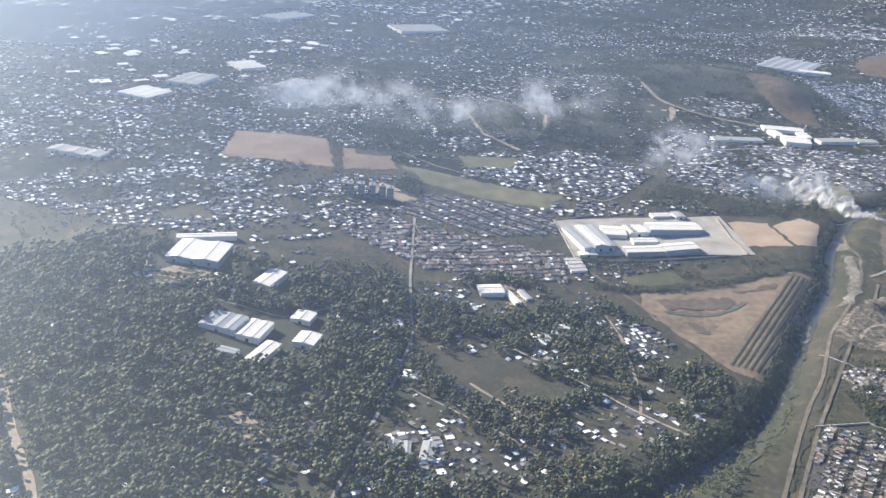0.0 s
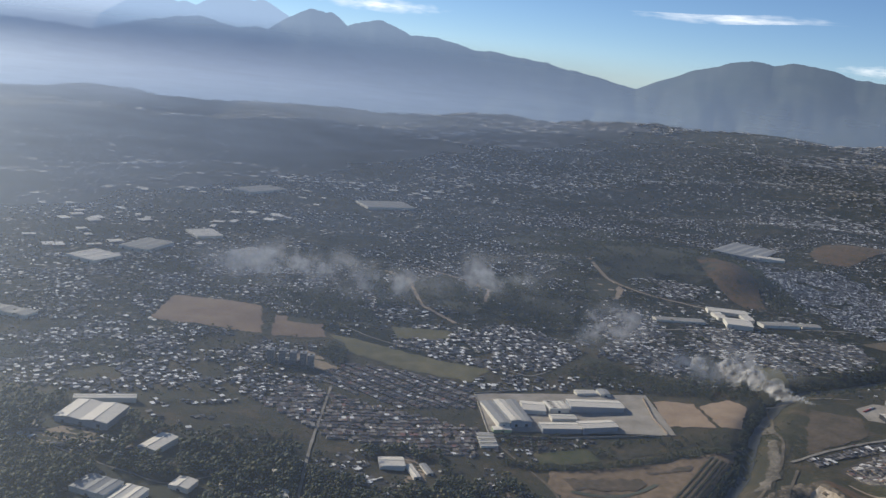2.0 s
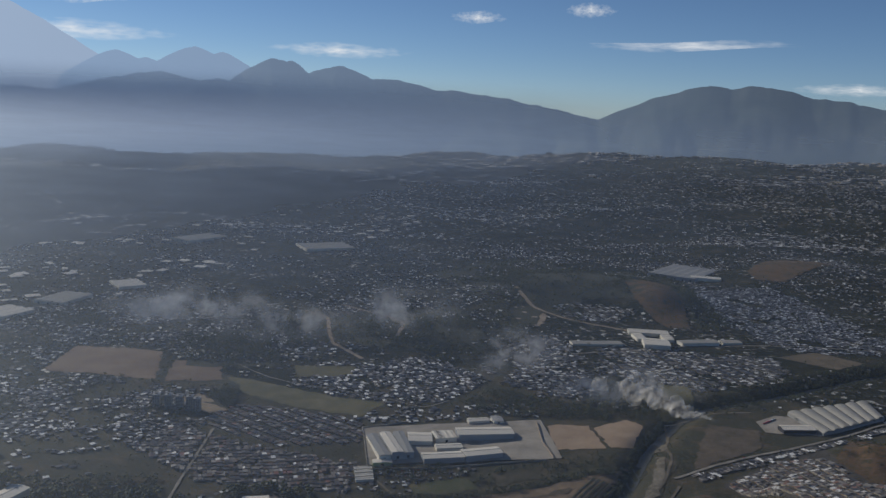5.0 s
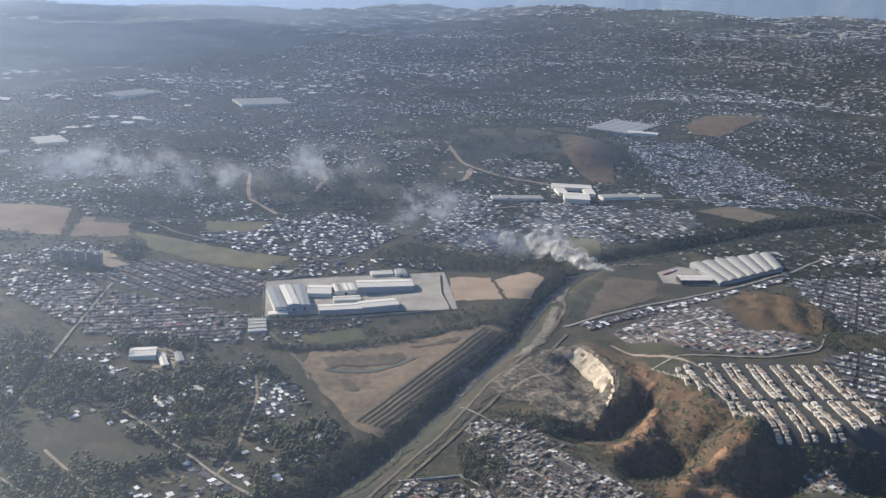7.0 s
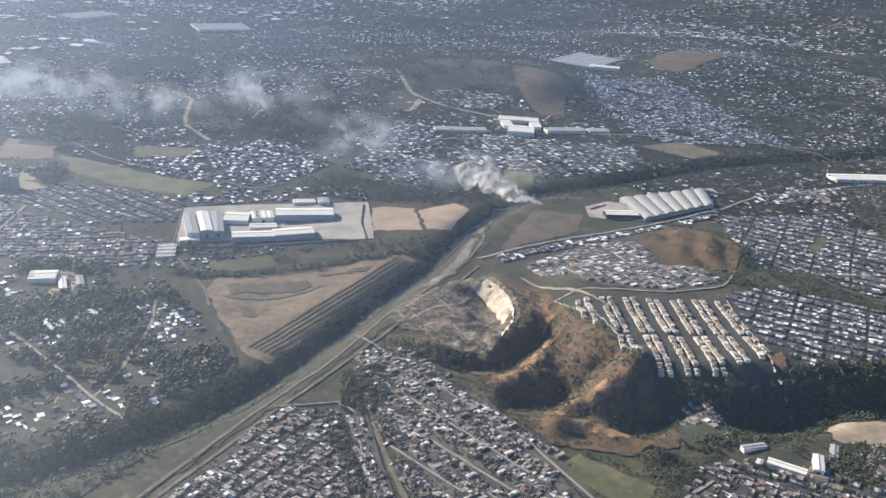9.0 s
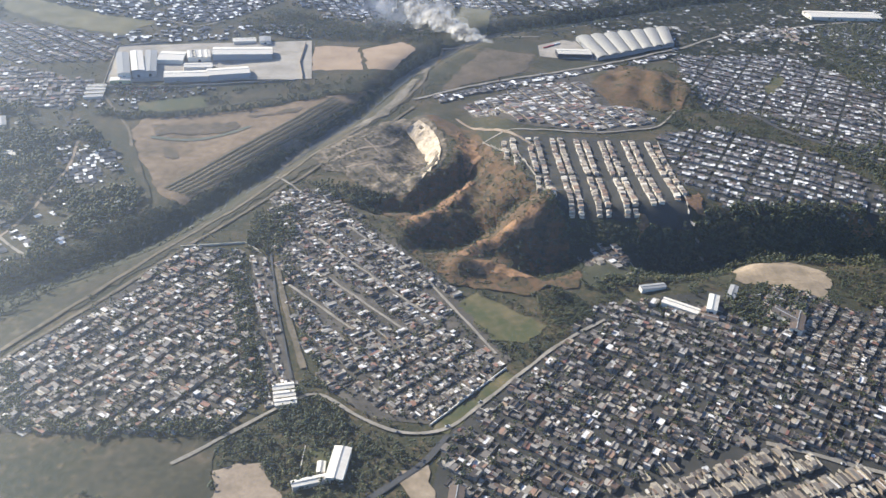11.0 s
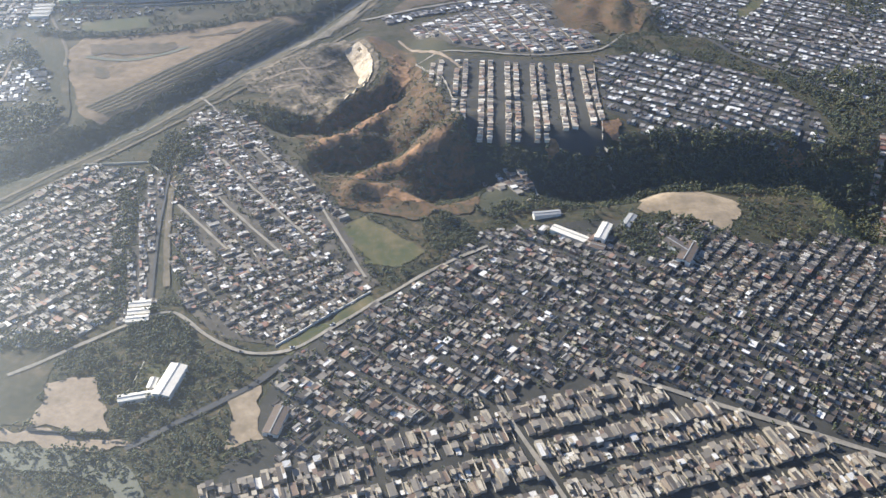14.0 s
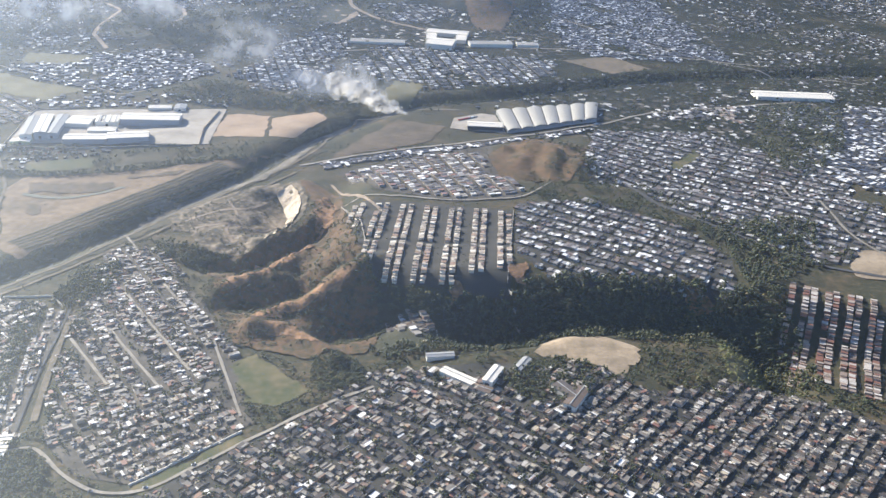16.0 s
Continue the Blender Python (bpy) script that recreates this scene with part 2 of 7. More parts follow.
MAT["white_metal"] = varied("white_sheet_metal", [(0.0, (0.8, 0.74, 0.63)), (0.5, (0.7, 0.65, 0.56)), (0.8, (0.86, 0.81, 0.71))], 0.45, stain=0.4, spec=0.4)
MAT["depot_metal"] = varied("depot_sheet_metal", [(0.0, (0.44, 0.42, 0.37)), (0.5, (0.52, 0.495, 0.44))], 0.5, stain=0.6)
MAT["grey_metal"] = varied("grey_sheet_metal", [(0.0, (0.36, 0.36, 0.35)), (0.5, (0.43, 0.425, 0.41))], 0.5, stain=0.45)
MAT["blue_metal"] = varied("blue_grey_wall", [(0.0, (0.3, 0.315, 0.33)), (0.5, (0.35, 0.36, 0.37))], 0.6, stain=0.3)
MAT["cream"] = varied("cream_paint", [(0.0, (0.68, 0.63, 0.52)), (0.5, (0.74, 0.7, 0.6))], 0.8, stain=0.3)
MAT["green_paint"] = varied("green_paint", [(0.0, (0.34, 0.42, 0.22)), (0.5, (0.38, 0.46, 0.26))], 0.7, stain=0.3)
MAT["red_paint"] = varied("red_paint", [(0.0, (0.5, 0.05, 0.04)), (0.5, (0.44, 0.04, 0.04))], 0.6, stain=0.2)
MAT["dark"] = varied("dark_opening", [(0.0, (0.03, 0.03, 0.035)), (0.5, (0.045, 0.045, 0.05))], 0.6, stain=0.2)
MAT["car"] = varied("car_paint", [(0.0, (0.7, 0.7, 0.7)), (0.4, (0.1, 0.1, 0.11)), (0.6, (0.3, 0.31, 0.33)), (0.8, (0.4, 0.05, 0.04)), (0.9, (0.08, 0.14, 0.3))], 0.3, stain=0.0)


def leaf_material(name, stops):
    m, nodes, links, b = material(name, 0.75)
    g = nodes.new("ShaderNodeNewGeometry")
    r = ramp(nodes, stops)
    links.new(g.outputs["Random Per Island"], r.inputs["Fac"])
    n = noise_tex(nodes, links, 0.03, 3)
    b.inputs["Sheen Weight"].default_value, b.inputs["Sheen Roughness"].default_value = 0.05, 0.5
    r2 = ramp(nodes, [(0.35, (0.65, 0.75, 0.7)), (0.65, (1.2, 1.1, 0.9))])
    links.new(n.outputs["Fac"], r2.inputs["Fac"])
    mix = nodes.new("ShaderNodeMix")
    mix.data_type, mix.blend_type = "RGBA", "MULTIPLY"
    mix.inputs["Factor"].default_value = 1.0
    links.new(r.outputs["Color"], mix.inputs["A"])
    links.new(r2.outputs["Color"], mix.inputs["B"])
    links.new(mix.outputs["Result"], b.inputs["Base Color"])
    return m


MAT["leaf"] = leaf_material("foliage", [(0.0, (0.026, 0.037, 0.011)), (0.5, (0.044, 0.058, 0.016)), (0.82, (0.082, 0.085, 0.026)), (1.0, (0.13, 0.105, 0.042))])
MAT["leaf_light"] = leaf_material("light_foliage", [(0.0, (0.1, 0.11, 0.03)), (0.5, (0.16, 0.16, 0.045)), (1.0, (0.24, 0.21, 0.07))])
MAT["bark"] = mottled("bark", [(0.3, (0.08, 0.06, 0.045)), (0.7, (0.15, 0.12, 0.09))], 0.5, 3.0)


# ---- terrain ----
def ease(a, b, x):
    t = np.clip((x - a) / (b - a), 0, 1)
    return t * t * (3 - 2 * t)


def block(x, y, x0, x1, y0, y1, s):
    return ease(-s, s, (x1 - x0) / 2 - abs(x - (x0 + x1) / 2)) * ease(-s, s, (y1 - y0) / 2 - abs(y - (y0 + y1) / 2))


def bump(x, y, cx, cy, r):
    return np.exp(-((x - cx) ** 2 + (y - cy) ** 2) / (2 * r * r))


def off_line(x, y, line):
    """Distance from a line of points."""
    best = np.full(np.shape(x), 1e9)
    for (ax, ay), (bx, by) in zip(line, line[1:]):
        dx, dy = bx - ax, by - ay
        t = np.clip(((x - ax) * dx + (y - ay) * dy) / (dx * dx + dy * dy), 0, 1)
        best = np.minimum(best, np.hypot(x - ax - t * dx, y - ay - t * dy))
    return best


RIVER = [(-60, 230), (90, 368), (145, 414), (200, 460), (243, 512), (273, 560), (295, 600), (315, 636), (335, 672), (358, 706), (382, 762), (398, 798), (424, 840), (447, 877), (490, 925), (570, 965), (740, 1068), (900, 1128), (1300, 1250)]
RAVINE = [(556, 474), (585, 480), (610, 494), (660, 500), (700, 504), (722, 494), (734, 474), (730, 455)]

SPURS = [  # ridges and hollows of the eroded slope: line, height, width
    ([(460, 592), (446, 577), (432, 550), (426, 531), (412, 520), (401, 510), (398, 497)], 5, 8),
    ([(382, 550), (405, 548), (424, 568), (446, 596)], -11, 11),
    ([(495, 524), (483, 503), (465, 495), (446, 489), (433, 471)], 5, 8),
    ([(412, 502), (432, 500), (455, 520), (474, 532)], -10, 11),
    ([(432, 464), (453, 465), (476, 446), (487, 436)], 5, 6),
    ([(478, 468), (494, 474), (506, 484)], -9, 11),
    ([(414, 580), (432, 600), (437, 625), (432, 652), (416, 682)], 5, 11),
    ([(572, 792), (594, 782), (616, 768), (640, 742)], 2.6, 8),
    ([(592, 690), (606, 730), (600, 760), (586, 776)], -3, 8),
    ([(622, 716), (630, 750), (622, 786)], -2.6, 7),
    ([(608, 812), (616, 790), (634, 776)], -2, 6),
]


def wavy(x, y):
    return np.sin(x * 0.071 + 1.3 * np.sin(y * 0.043)) + np.sin(y * 0.083 + 1.7 * np.sin(x * 0.037)) + 0.5 * np.sin(x * 0.19 + y * 0.13) + 0.5 * np.sin(y * 0.23 - x * 0.11)


def height(x, y):
    x, y = np.asarray(x, float), np.asarray(y, float)
    z = 20 * block(x, y, 462, 900, 496, 690, 19) + 9 * bump(x, y, 620, 430, 70) + 4 * bump(x, y, 530, 280, 80)
    z = z - 13 * bump(x, y, 180, 600, 150) + 14 * bump(x, y, -180, 670, 80) + 8 * bump(x, y, -110, 1010, 80)
    z = z - 9 * np.exp(-(off_line(x, y, RIVER) / 13) ** 2) - 16 * np.exp(-(off_line(x, y, RAVINE) / 17) ** 2)
    for line, up, wide in SPURS:
        z = z + up * np.exp(-(off_line(x, y, line) / wide) ** 2)
    pit = np.hypot((x - 394) / 30, (y - 634) / 44)
    z = z - 9 * (1 - ease(0.7, 1.0, pit)) * ease(372, 410, x) + 1.7 * np.sin(x * 0.31 + 2 * np.sin(y * 0.17)) * np.sin(y * 0.27 + 1.5 * np.sin(x * 0.2)) * bump(x, y, 430, 560, 60)
    z = z + (10 + 3 * np.sin(x * 0.22 + y * 0.05) * np.sin(y * 0.13)) * bump(x, y, 612, 775, 26) + 8 * bump(x, y, 640, 740, 24)
    z = z + 16 * bump(x, y, 548, 1370, 34) + 26 * bump(x, y, 450, 1500, 90) + 20 * bump(x, y, 560, 1440, 50) + 14 * bump(x, y, 330, 1440, 60) + 12 * bump(x, y, 180, 1150, 70) + 30 * bump(x, y, 950, 1700, 120) + 18 * bump(x, y, 820, 1950, 90)
    rough = 0.25 + 0.9 * np.exp(-(off_line(x, y, RAVINE) / 45) ** 2)
    z = z + wavy(x, y) * rough
    far = np.hypot(x - 250, y)
    east = ease(-600, 1500, x)
    return z + (72 + 70 * east) * ease(1900, 4300, far) + 6 * ease(1500, 2600, far) * wavy(x * 0.13, y * 0.13)


def inside(x, y, poly):
    """Which points lie in a polygon."""
    x, y = np.asarray(x, float), np.asarray(y, float)
    hit = np.zeros(x.shape, bool)
    for (ax, ay), (bx, by) in zip(poly, poly[1:] + poly[:1]):
        cross = (ay > y) != (by > y)
        hit ^= cross & (x < (bx - ax) * (y - ay) / ((by - ay) or 1e-9) + ax)
    return hit


# ---- building blocks ----
def part(name, bm, mat, parent=None, label=""):
    """A bmesh as one mesh object, under a thing or a part."""
    me = bpy.data.meshes.new(name)
    bm.to_mesh(me)
    bm.free()
    me.materials.append(mat)
    ob = new(name, me)
    if parent:
        ob.parent = parent
    return tagged(ob, label)


def mesh_of(name, verts, faces, mats, slots=None, smooth=False):
    """A mesh from arrays: faces are rows of 3 or 4 indices."""
    me = bpy.data.meshes.new(name)
    verts, faces = np.asarray(verts, np.float32), np.asarray(faces, np.int32)
    n = faces.shape[1]
    me.vertices.add(len(verts))
    me.vertices.foreach_set("co", verts.ravel())
    me.loops.add(faces.size)
    me.loops.foreach_set("vertex_index", faces.ravel())
    me.polygons.add(len(faces))
    me.polygons.foreach_set("loop_start", np.arange(0, faces.size, n, dtype=np.int32))
    me.polygons.foreach_set("loop_total", np.full(len(faces), n, np.int32))
    if slots is not None:
        me.polygons.foreach_set("material_index", np.asarray(slots, np.int32))
    me.polygons.foreach_set("use_smooth", np.full(len(faces), smooth, bool))
    for m in mats:
        me.materials.append(m)
    me.update(calc_edges=True)
    return me


def box_faces(b):
    return [(b, b + 3, b + 2, b + 1), (b + 4, b + 5, b + 6, b + 7), (b, b + 1, b + 5, b + 4), (b + 1, b + 2, b + 6, b + 5), (b + 2, b + 3, b + 7, b + 6), (b + 3, b, b + 4, b + 7)]


def box_verts(x0, x1, y0, y1, z0, z1, tilt=0.0, tilt_y=0.0):
    """A box; tilt lifts its +x side, tilt_y its +y side."""
    v = [(x0, y0, z0), (x1, y0, z0), (x1, y1, z0), (x0, y1, z0), (x0, y0, z1), (x1, y0, z1), (x1, y1, z1), (x0, y1, z1)]
    return [(x, y, z + tilt * (x > x0) + tilt_y * (y > y0)) for x, y, z in v]


def boxes(*rows):
    """Verts, quads and slots of several boxes: (x0, x1, y0, y1, z0, z1, slot[, tilt, tilt_y])."""
    v, f, s = [], [], []
    for x0, x1, y0, y1, z0, z1, slot, *tilts in rows:
        f += box_faces(len(v))[1:]
        v += box_verts(x0, x1, y0, y1, z0, z1, *tilts)
        s += [slot] * 5
    return np.array(v, float), np.array(f), np.array(s)


def scatter(template, at, size, turn, sink=0.0):
    """Copies of a template (verts, faces, slots) laid on the ground, as joined arrays."""
    v, f, s = template
    n = len(at)
    c, sn = np.cos(turn)[:, None], np.sin(turn)[:, None]
    p = v[None] * size[:, None, :]
    x = p[..., 0] * c - p[..., 1] * sn + at[:, 0, None]
    y = p[..., 0] * sn + p[..., 1] * c + at[:, 1, None]
    z = p[..., 2] + (height(at[:, 0], at[:, 1]) - sink)[:, None]
    verts = np.stack([x, y, z], -1).reshape(-1, 3)
    faces = (f[None] + (np.arange(n) * len(v))[:, None, None]).reshape(-1, f.shape[1])
    return verts, faces, np.tile(s, n)


def join(pieces):
    vs, fs, ss, base = [], [], [], 0
    for v, f, s in pieces:
        vs.append(v)
        fs.append(f + base)
        ss.append(s)
        base += len(v)
    return np.concatenate(vs), np.concatenate(fs), np.concatenate(ss)


def drape(name, poly, mat, lift=0.4, step=5.0, ragged=0.0, label="", category="ground", kind="structure"):
    """A patch of ground with that outline, laid over the terrain."""
    from mathutils.geometry import delaunay_2d_cdt
    rim = []
    for (ax, ay), (bx, by) in zip(poly, poly[1:] + poly[:1]):
        n = max(1, int(math.hypot(bx - ax, by - ay) / step))
        for i in range(n):
            px, py = ax + (bx - ax) * i / n, ay + (by - ay) * i / n
            if ragged:
                px += ragged * noise.noise((px * 0.11, py * 0.11, 3.1)) + 0.5 * ragged * noise.noise((px * 0.35, py * 0.35, 7.7))
                py += ragged * noise.noise((px * 0.11, py * 0.11, 9.4)) + 0.5 * ragged * noise.noise((px * 0.35, py * 0.35, 1.7))
            rim.append((px, py))
    xs, ys = [p[0] for p in rim], [p[1] for p in rim]
    gx, gy = np.meshgrid(np.arange(min(xs), max(xs), step), np.arange(min(ys), max(ys), step))
    keep = inside(gx, gy, rim)
    pts = [Vector(p) for p in rim] + [Vector((float(a), float(b))) for a, b in zip(gx[keep], gy[keep])]
    edges = [(i, (i + 1) % len(rim)) for i in range(len(rim))]
    vs, _, fs, *_ = delaunay_2d_cdt(pts, edges, [], 1, 1e-4)
    x, y = np.array([v.x for v in vs]), np.array([v.y for v in vs])
    me = mesh_of(name, np.stack([x, y, height(x, y) + lift], -1), np.array(fs), [mat], smooth=True)
    return tagged(new(name, me), label, category, kind=kind)


def ribbon(name, line, width, mat, lift=0.55, label="", category="road", step=4.0):
    """A road along a line, laid over the terrain."""
    pts = []
    for (ax, ay), (bx, by) in zip(line, line[1:]):
        n = max(1, int(math.hypot(bx - ax, by - ay) / step))
        pts += [(ax + (bx - ax) * i / n, ay + (by - ay) * i / n) for i in range(n)]
    pts.append(line[-1])
    p = np.array(pts, float)
    for _ in range(6):
        p[1:-1] = (p[:-2] + 2 * p[1:-1] + p[2:]) / 4
    d = np.gradient(p, axis=0)
    d /= np.linalg.norm(d, axis=1)[:, None] + 1e-9
    side = np.stack([-d[:, 1], d[:, 0]], -1)
    wob = width / 2 * (1 + 0.12 * np.sin(np.arange(len(p)) * 0.9))
    cols = [p + side * (wob * k)[:, None] for k in (-1, -0.33, 0.33, 1)]
    v = np.concatenate([np.column_stack([c, height(c[:, 0], c[:, 1]) + lift]) for c in cols])
    n = len(p)
    f = [(k * n + i, k * n + i + 1, (k + 1) * n + i + 1, (k + 1) * n + i) for k in range(3) for i in range(n - 1)]
    return tagged(new(name, mesh_of(name, v, np.array(f)[:, ::-1], [mat], smooth=True)), label, category, kind="structure")


rng = np.random.default_rng(7)

# ---- ground ----
def steps(lo, hi, fine_lo, fine_hi, fine, grow):
    """Grid lines, fine in the middle and coarser outward."""
    mid = list(np.arange(fine_lo, fine_hi + 0.1, fine))
    up, s = [mid[-1]], fine
    while up[-1] < hi:
        s *= grow
        up.append(min(hi, up[-1] + s))
    down, s = [mid[0]], fine
    while down[-1] > lo:
        s *= grow
        down.append(max(lo, down[-1] - s))
    return np.array(down[:0:-1] + mid + up[1:])


gx, gy = steps(-4400, 4900, -260, 860, 5.0, 1.05), steps(-4300, 4700, 230, 1010, 5.0, 1.04)
X, Y = np.meshgrid(gx, gy)
nx, ny = len(gx), len(gy)
idx = np.arange(nx * ny).reshape(ny, nx)
quads = np.stack([idx[:-1, :-1], idx[:-1, 1:], idx[1:, 1:], idx[1:, :-1]], -1).reshape(-1, 4)
mid_y, mid_x = ((Y[:-1, :-1] + Y[1:, 1:]) / 2).ravel(), ((X[:-1, :-1] + X[1:, 1:]) / 2).ravel()
slots = (np.hypot(mid_x - 250, mid_y) + 60 * np.sin(mid_x * 0.02) > 960).astype(int)
ground_me = mesh_of("ground", np.stack([X, Y, height(X, Y)], -1).reshape(-1, 3), quads, [MAT["ground"], MAT["town"]], slots)
ground_me.polygons.foreach_set("use_smooth", np.ones(len(quads), bool))
tagged(new("ground", ground_me), "dry scrub and grassland of a wide valley floor", "ground", kind="structure")

# ---- open land ----
FIELDS = [
    ("field", [(185, 656), (232, 558), (250, 549), (303, 648), (372, 757), (349, 740), (280, 706), (190, 680)], "crop", "dry brown field beside the river"),
    ("field", [(178, 712), (226, 728), (236, 706), (184, 692)], "green", "green sports field south of the factory"),
    ("field", [(250, 735), (292, 748), (296, 730), (252, 712)], "meadow", "grassy plot with a bare patch"),
    ("field", [(312, 787), (309, 845), (350, 848), (358, 792)], "lot", "levelled bare earth lot beside the factory"),
    ("field", [(354, 842), (362, 792), (385, 800), (405, 850), (392, 868)], "lot", "bare earth slope above the river"),
    ("field", [(428, 426), (441, 439), (478, 406), (464, 391), (449, 394)], "green", "worn green football lawn beside the houses"),
    ("field", [(601, 476), (634, 478), (653, 464), (652, 449), (639, 431), (627, 441), (594, 450)], "sand", "pale bare sand lot beside a school"),
    ("field", [(-222, 943), (-224, 1040), (-113, 1012), (-95, 918)], "brown", "large ploughed brown field in the town"),
    ("field", [(-92, 985), (-38, 974), (-30, 932), (-86, 915)], "brown", "brown fallow field"),
    ("field", [(-25, 945), (13, 937), (90, 905), (150, 892), (128, 850), (60, 868), (0, 900)], "olive", "olive green strip of grass between housing"),
    ("field", [(319, 299), (337, 303), (356, 271), (324, 269)], "dirt", "bare earth yard"),
    ("field", [(398, 295), (411, 303), (418, 272), (407, 266)], "sand", "rounded bare sand yard"),
    ("field", [(414, 325), (451, 367), (456, 362), (421, 322)], "green", "long strip of grass beside the road"),
    ("field", [(425, 745), (470, 858), (520, 846), (505, 800)], "fallow", "brown fallow field above the river"),
    ("field", [(430, 872), (455, 990), (490, 985), (475, 910)], "olive", "dry grass terrace"),
    ("field", [(560, 770), (600, 828), (650, 806), (645, 745), (600, 672), (575, 720)], "red", "bare red-brown hill"),
    ("field", [(376, 556), (394, 520), (402, 486), (428, 448), (470, 436), (500, 446), (508, 478), (498, 500), (488, 530), (474, 566), (462, 610), (450, 660), (424, 690), (412, 684), (436, 640), (432, 606), (414, 582), (396, 562)], "red", "eroded reddish slope with scrub"),
    ("field", [(328, 620), (355, 658), (384, 682), (414, 684), (428, 650), (428, 612), (414, 578), (394, 562), (372, 568), (356, 590), (340, 600)], "quarry", "quarry floor with tracks and spoil"),
    ("field", [(170, 310), (216, 414), (257, 476), (307, 566), (340, 622), (393, 712), (418, 762), (408, 778), (352, 700), (302, 602), (254, 502), (212, 430), (165, 320)], "meadow", "dry grassy river bank"),
    ("field", [(64, 498), (86, 537), (119, 522), (100, 496)], "fallow", "brown fallow plot among trees"),
    ("field", [(-60, 870), (-40, 890), (0, 850), (-20, 838)], "sand", "sandy lot"),
    ("field", [(700, 484), (731, 480), (727, 448), (700, 440)], "olive", "light green hillside"),
    ("field", [(103, 488), (123, 499), (140, 490), (120, 482)], "sand", "pale bare yard"),
    ("field", [(122, 541), (142, 544), (146, 525), (127, 527)], "olive", "dry meadow among trees"),
    ("field", [(20, 520), (60, 560), (90, 530), (50, 490)], "meadow", "dry meadow among trees"),
    ("field", [(-111, 454), (-95, 459), (-82, 440), (-93, 430)], "dirt", "bare earth yard"),
    ("field", [(-71, 394), (-64, 406), (-40, 394), (-45, 381), (-71, 379)], "olive", "walled dry grass plot"),
    ("field", [(60, 680), (78, 684), (92, 638), (78, 622), (70, 640)], "dirt", "bare school yard"),
    ("field", [(-205, 625), (-160, 632), (-150, 615), (-195, 605)], "dirt", "bare earth yard"),
    ("field", [(719, 780), (751, 826), (756, 812), (727, 770)], "green", "green strip between estates"),
    ("field", [(801, 565), (816, 590), (836, 590), (820, 546), (800, 548)], "sand", "pale bare sand lot beside a road"),
    ("field", [(268, 312), (318, 318), (318, 300), (322, 272), (296, 268), (262, 286)], "meadow", "dry weedy meadow below the houses"),
    ("field", [(240, 266), (300, 269), (362, 267), (368, 262), (300, 261), (240, 258)], "dirt", "bare bank above a dark stream"),
    ("field", [(312, 1262), (350, 1240), (366, 1300), (350, 1350), (318, 1340)], "dirt", "pale terraced spoil heap"),
    ("field", [(508, 1442), (556, 1500), (585, 1455), (589, 1369), (568, 1262), (536, 1260), (524, 1306), (508, 1384)], "red", "brown eroded knoll above the town"),
    ("field", [(802, 1700), (860, 1780), (960, 1800), (990, 1740), (836, 1600), (795, 1630)], "red", "brown eroded hills beyond the town"),
    ("field", [(646, 1126), (706, 1160), (752, 1112), (700, 1078)], "dry", "green slope above the wooded valley"),
    ("field", [(40, 1000), (110, 1010), (105, 975), (45, 960)], "olive", "grass plot"),
]
for fname, outline, mat, label in FIELDS:
    drape(fname, outline, MAT[mat], {"sand": 0.5, "dirt": 0.5, "red": 0.8, "quarry": 0.6}.get(mat, 0.4), 2.5 if mat in ("red", "quarry") else 4.0, ragged=5.0 if mat in ("sand", "dirt", "meadow") else 3.5, label=label, category="field")
for outline in ([(301, 640), (309, 657), (325, 660), (310, 640)], [(352, 672), (372, 697), (386, 730), (404, 784), (408, 776), (398, 736), (384, 700), (366, 672)], [(405, 800), (411, 822), (420, 818), (414, 792)], [(303, 622), (318, 650), (324, 648), (309, 618)]):
    drape("gravel_bar", outline, MAT["gravel"], 0.9, 3.0, ragged=4.0, label="pale gravel bar beside the river", category="gravel bar")

GROUNDS = [
    [(204, 366), (214, 394), (236, 436), (266, 490), (300, 482), (330, 345), (318, 322), (268, 318), (222, 318), (186, 344)],
    [(306, 478), (316, 478), (352, 338), (335, 338)],
    [(306, 562), (340, 572), (432, 440), (456, 378), (414, 328), (386, 332), (366, 350), (326, 470)],
    [(466, 620), (582, 614), (580, 500), (544, 496), (488, 500), (484, 520), (478, 560)],
    [(422, 330), (484, 392), (508, 426), (590, 440), (655, 420), (715, 446), (740, 438), (795, 406), (805, 220), (400, 220)],
    [(584, 628), (640, 645), (700, 606), (724, 560), (718, 514), (612, 512), (582, 540)],
    [(480, 640), (440, 715), (560, 815), (590, 640), (540, 622)],
    [(640, 735), (662, 862), (770, 880), (870, 780), (850, 570), (770, 562), (690, 640)],
    [(142, 745), (130, 825), (305, 858), (314, 768)],
]
for outline in GROUNDS[:-1]:
    drape("pavement", outline, MAT["dark_street" if outline in (GROUNDS[3], GROUNDS[4], GROUNDS[5], GROUNDS[7]) else "street"], 0.25, label="dusty streets and yards of a housing district", category="pavement")
drape("factory_yard", GROUNDS[-1], MAT["yard"], 0.7, label="concrete yard of the factory", category="pavement")

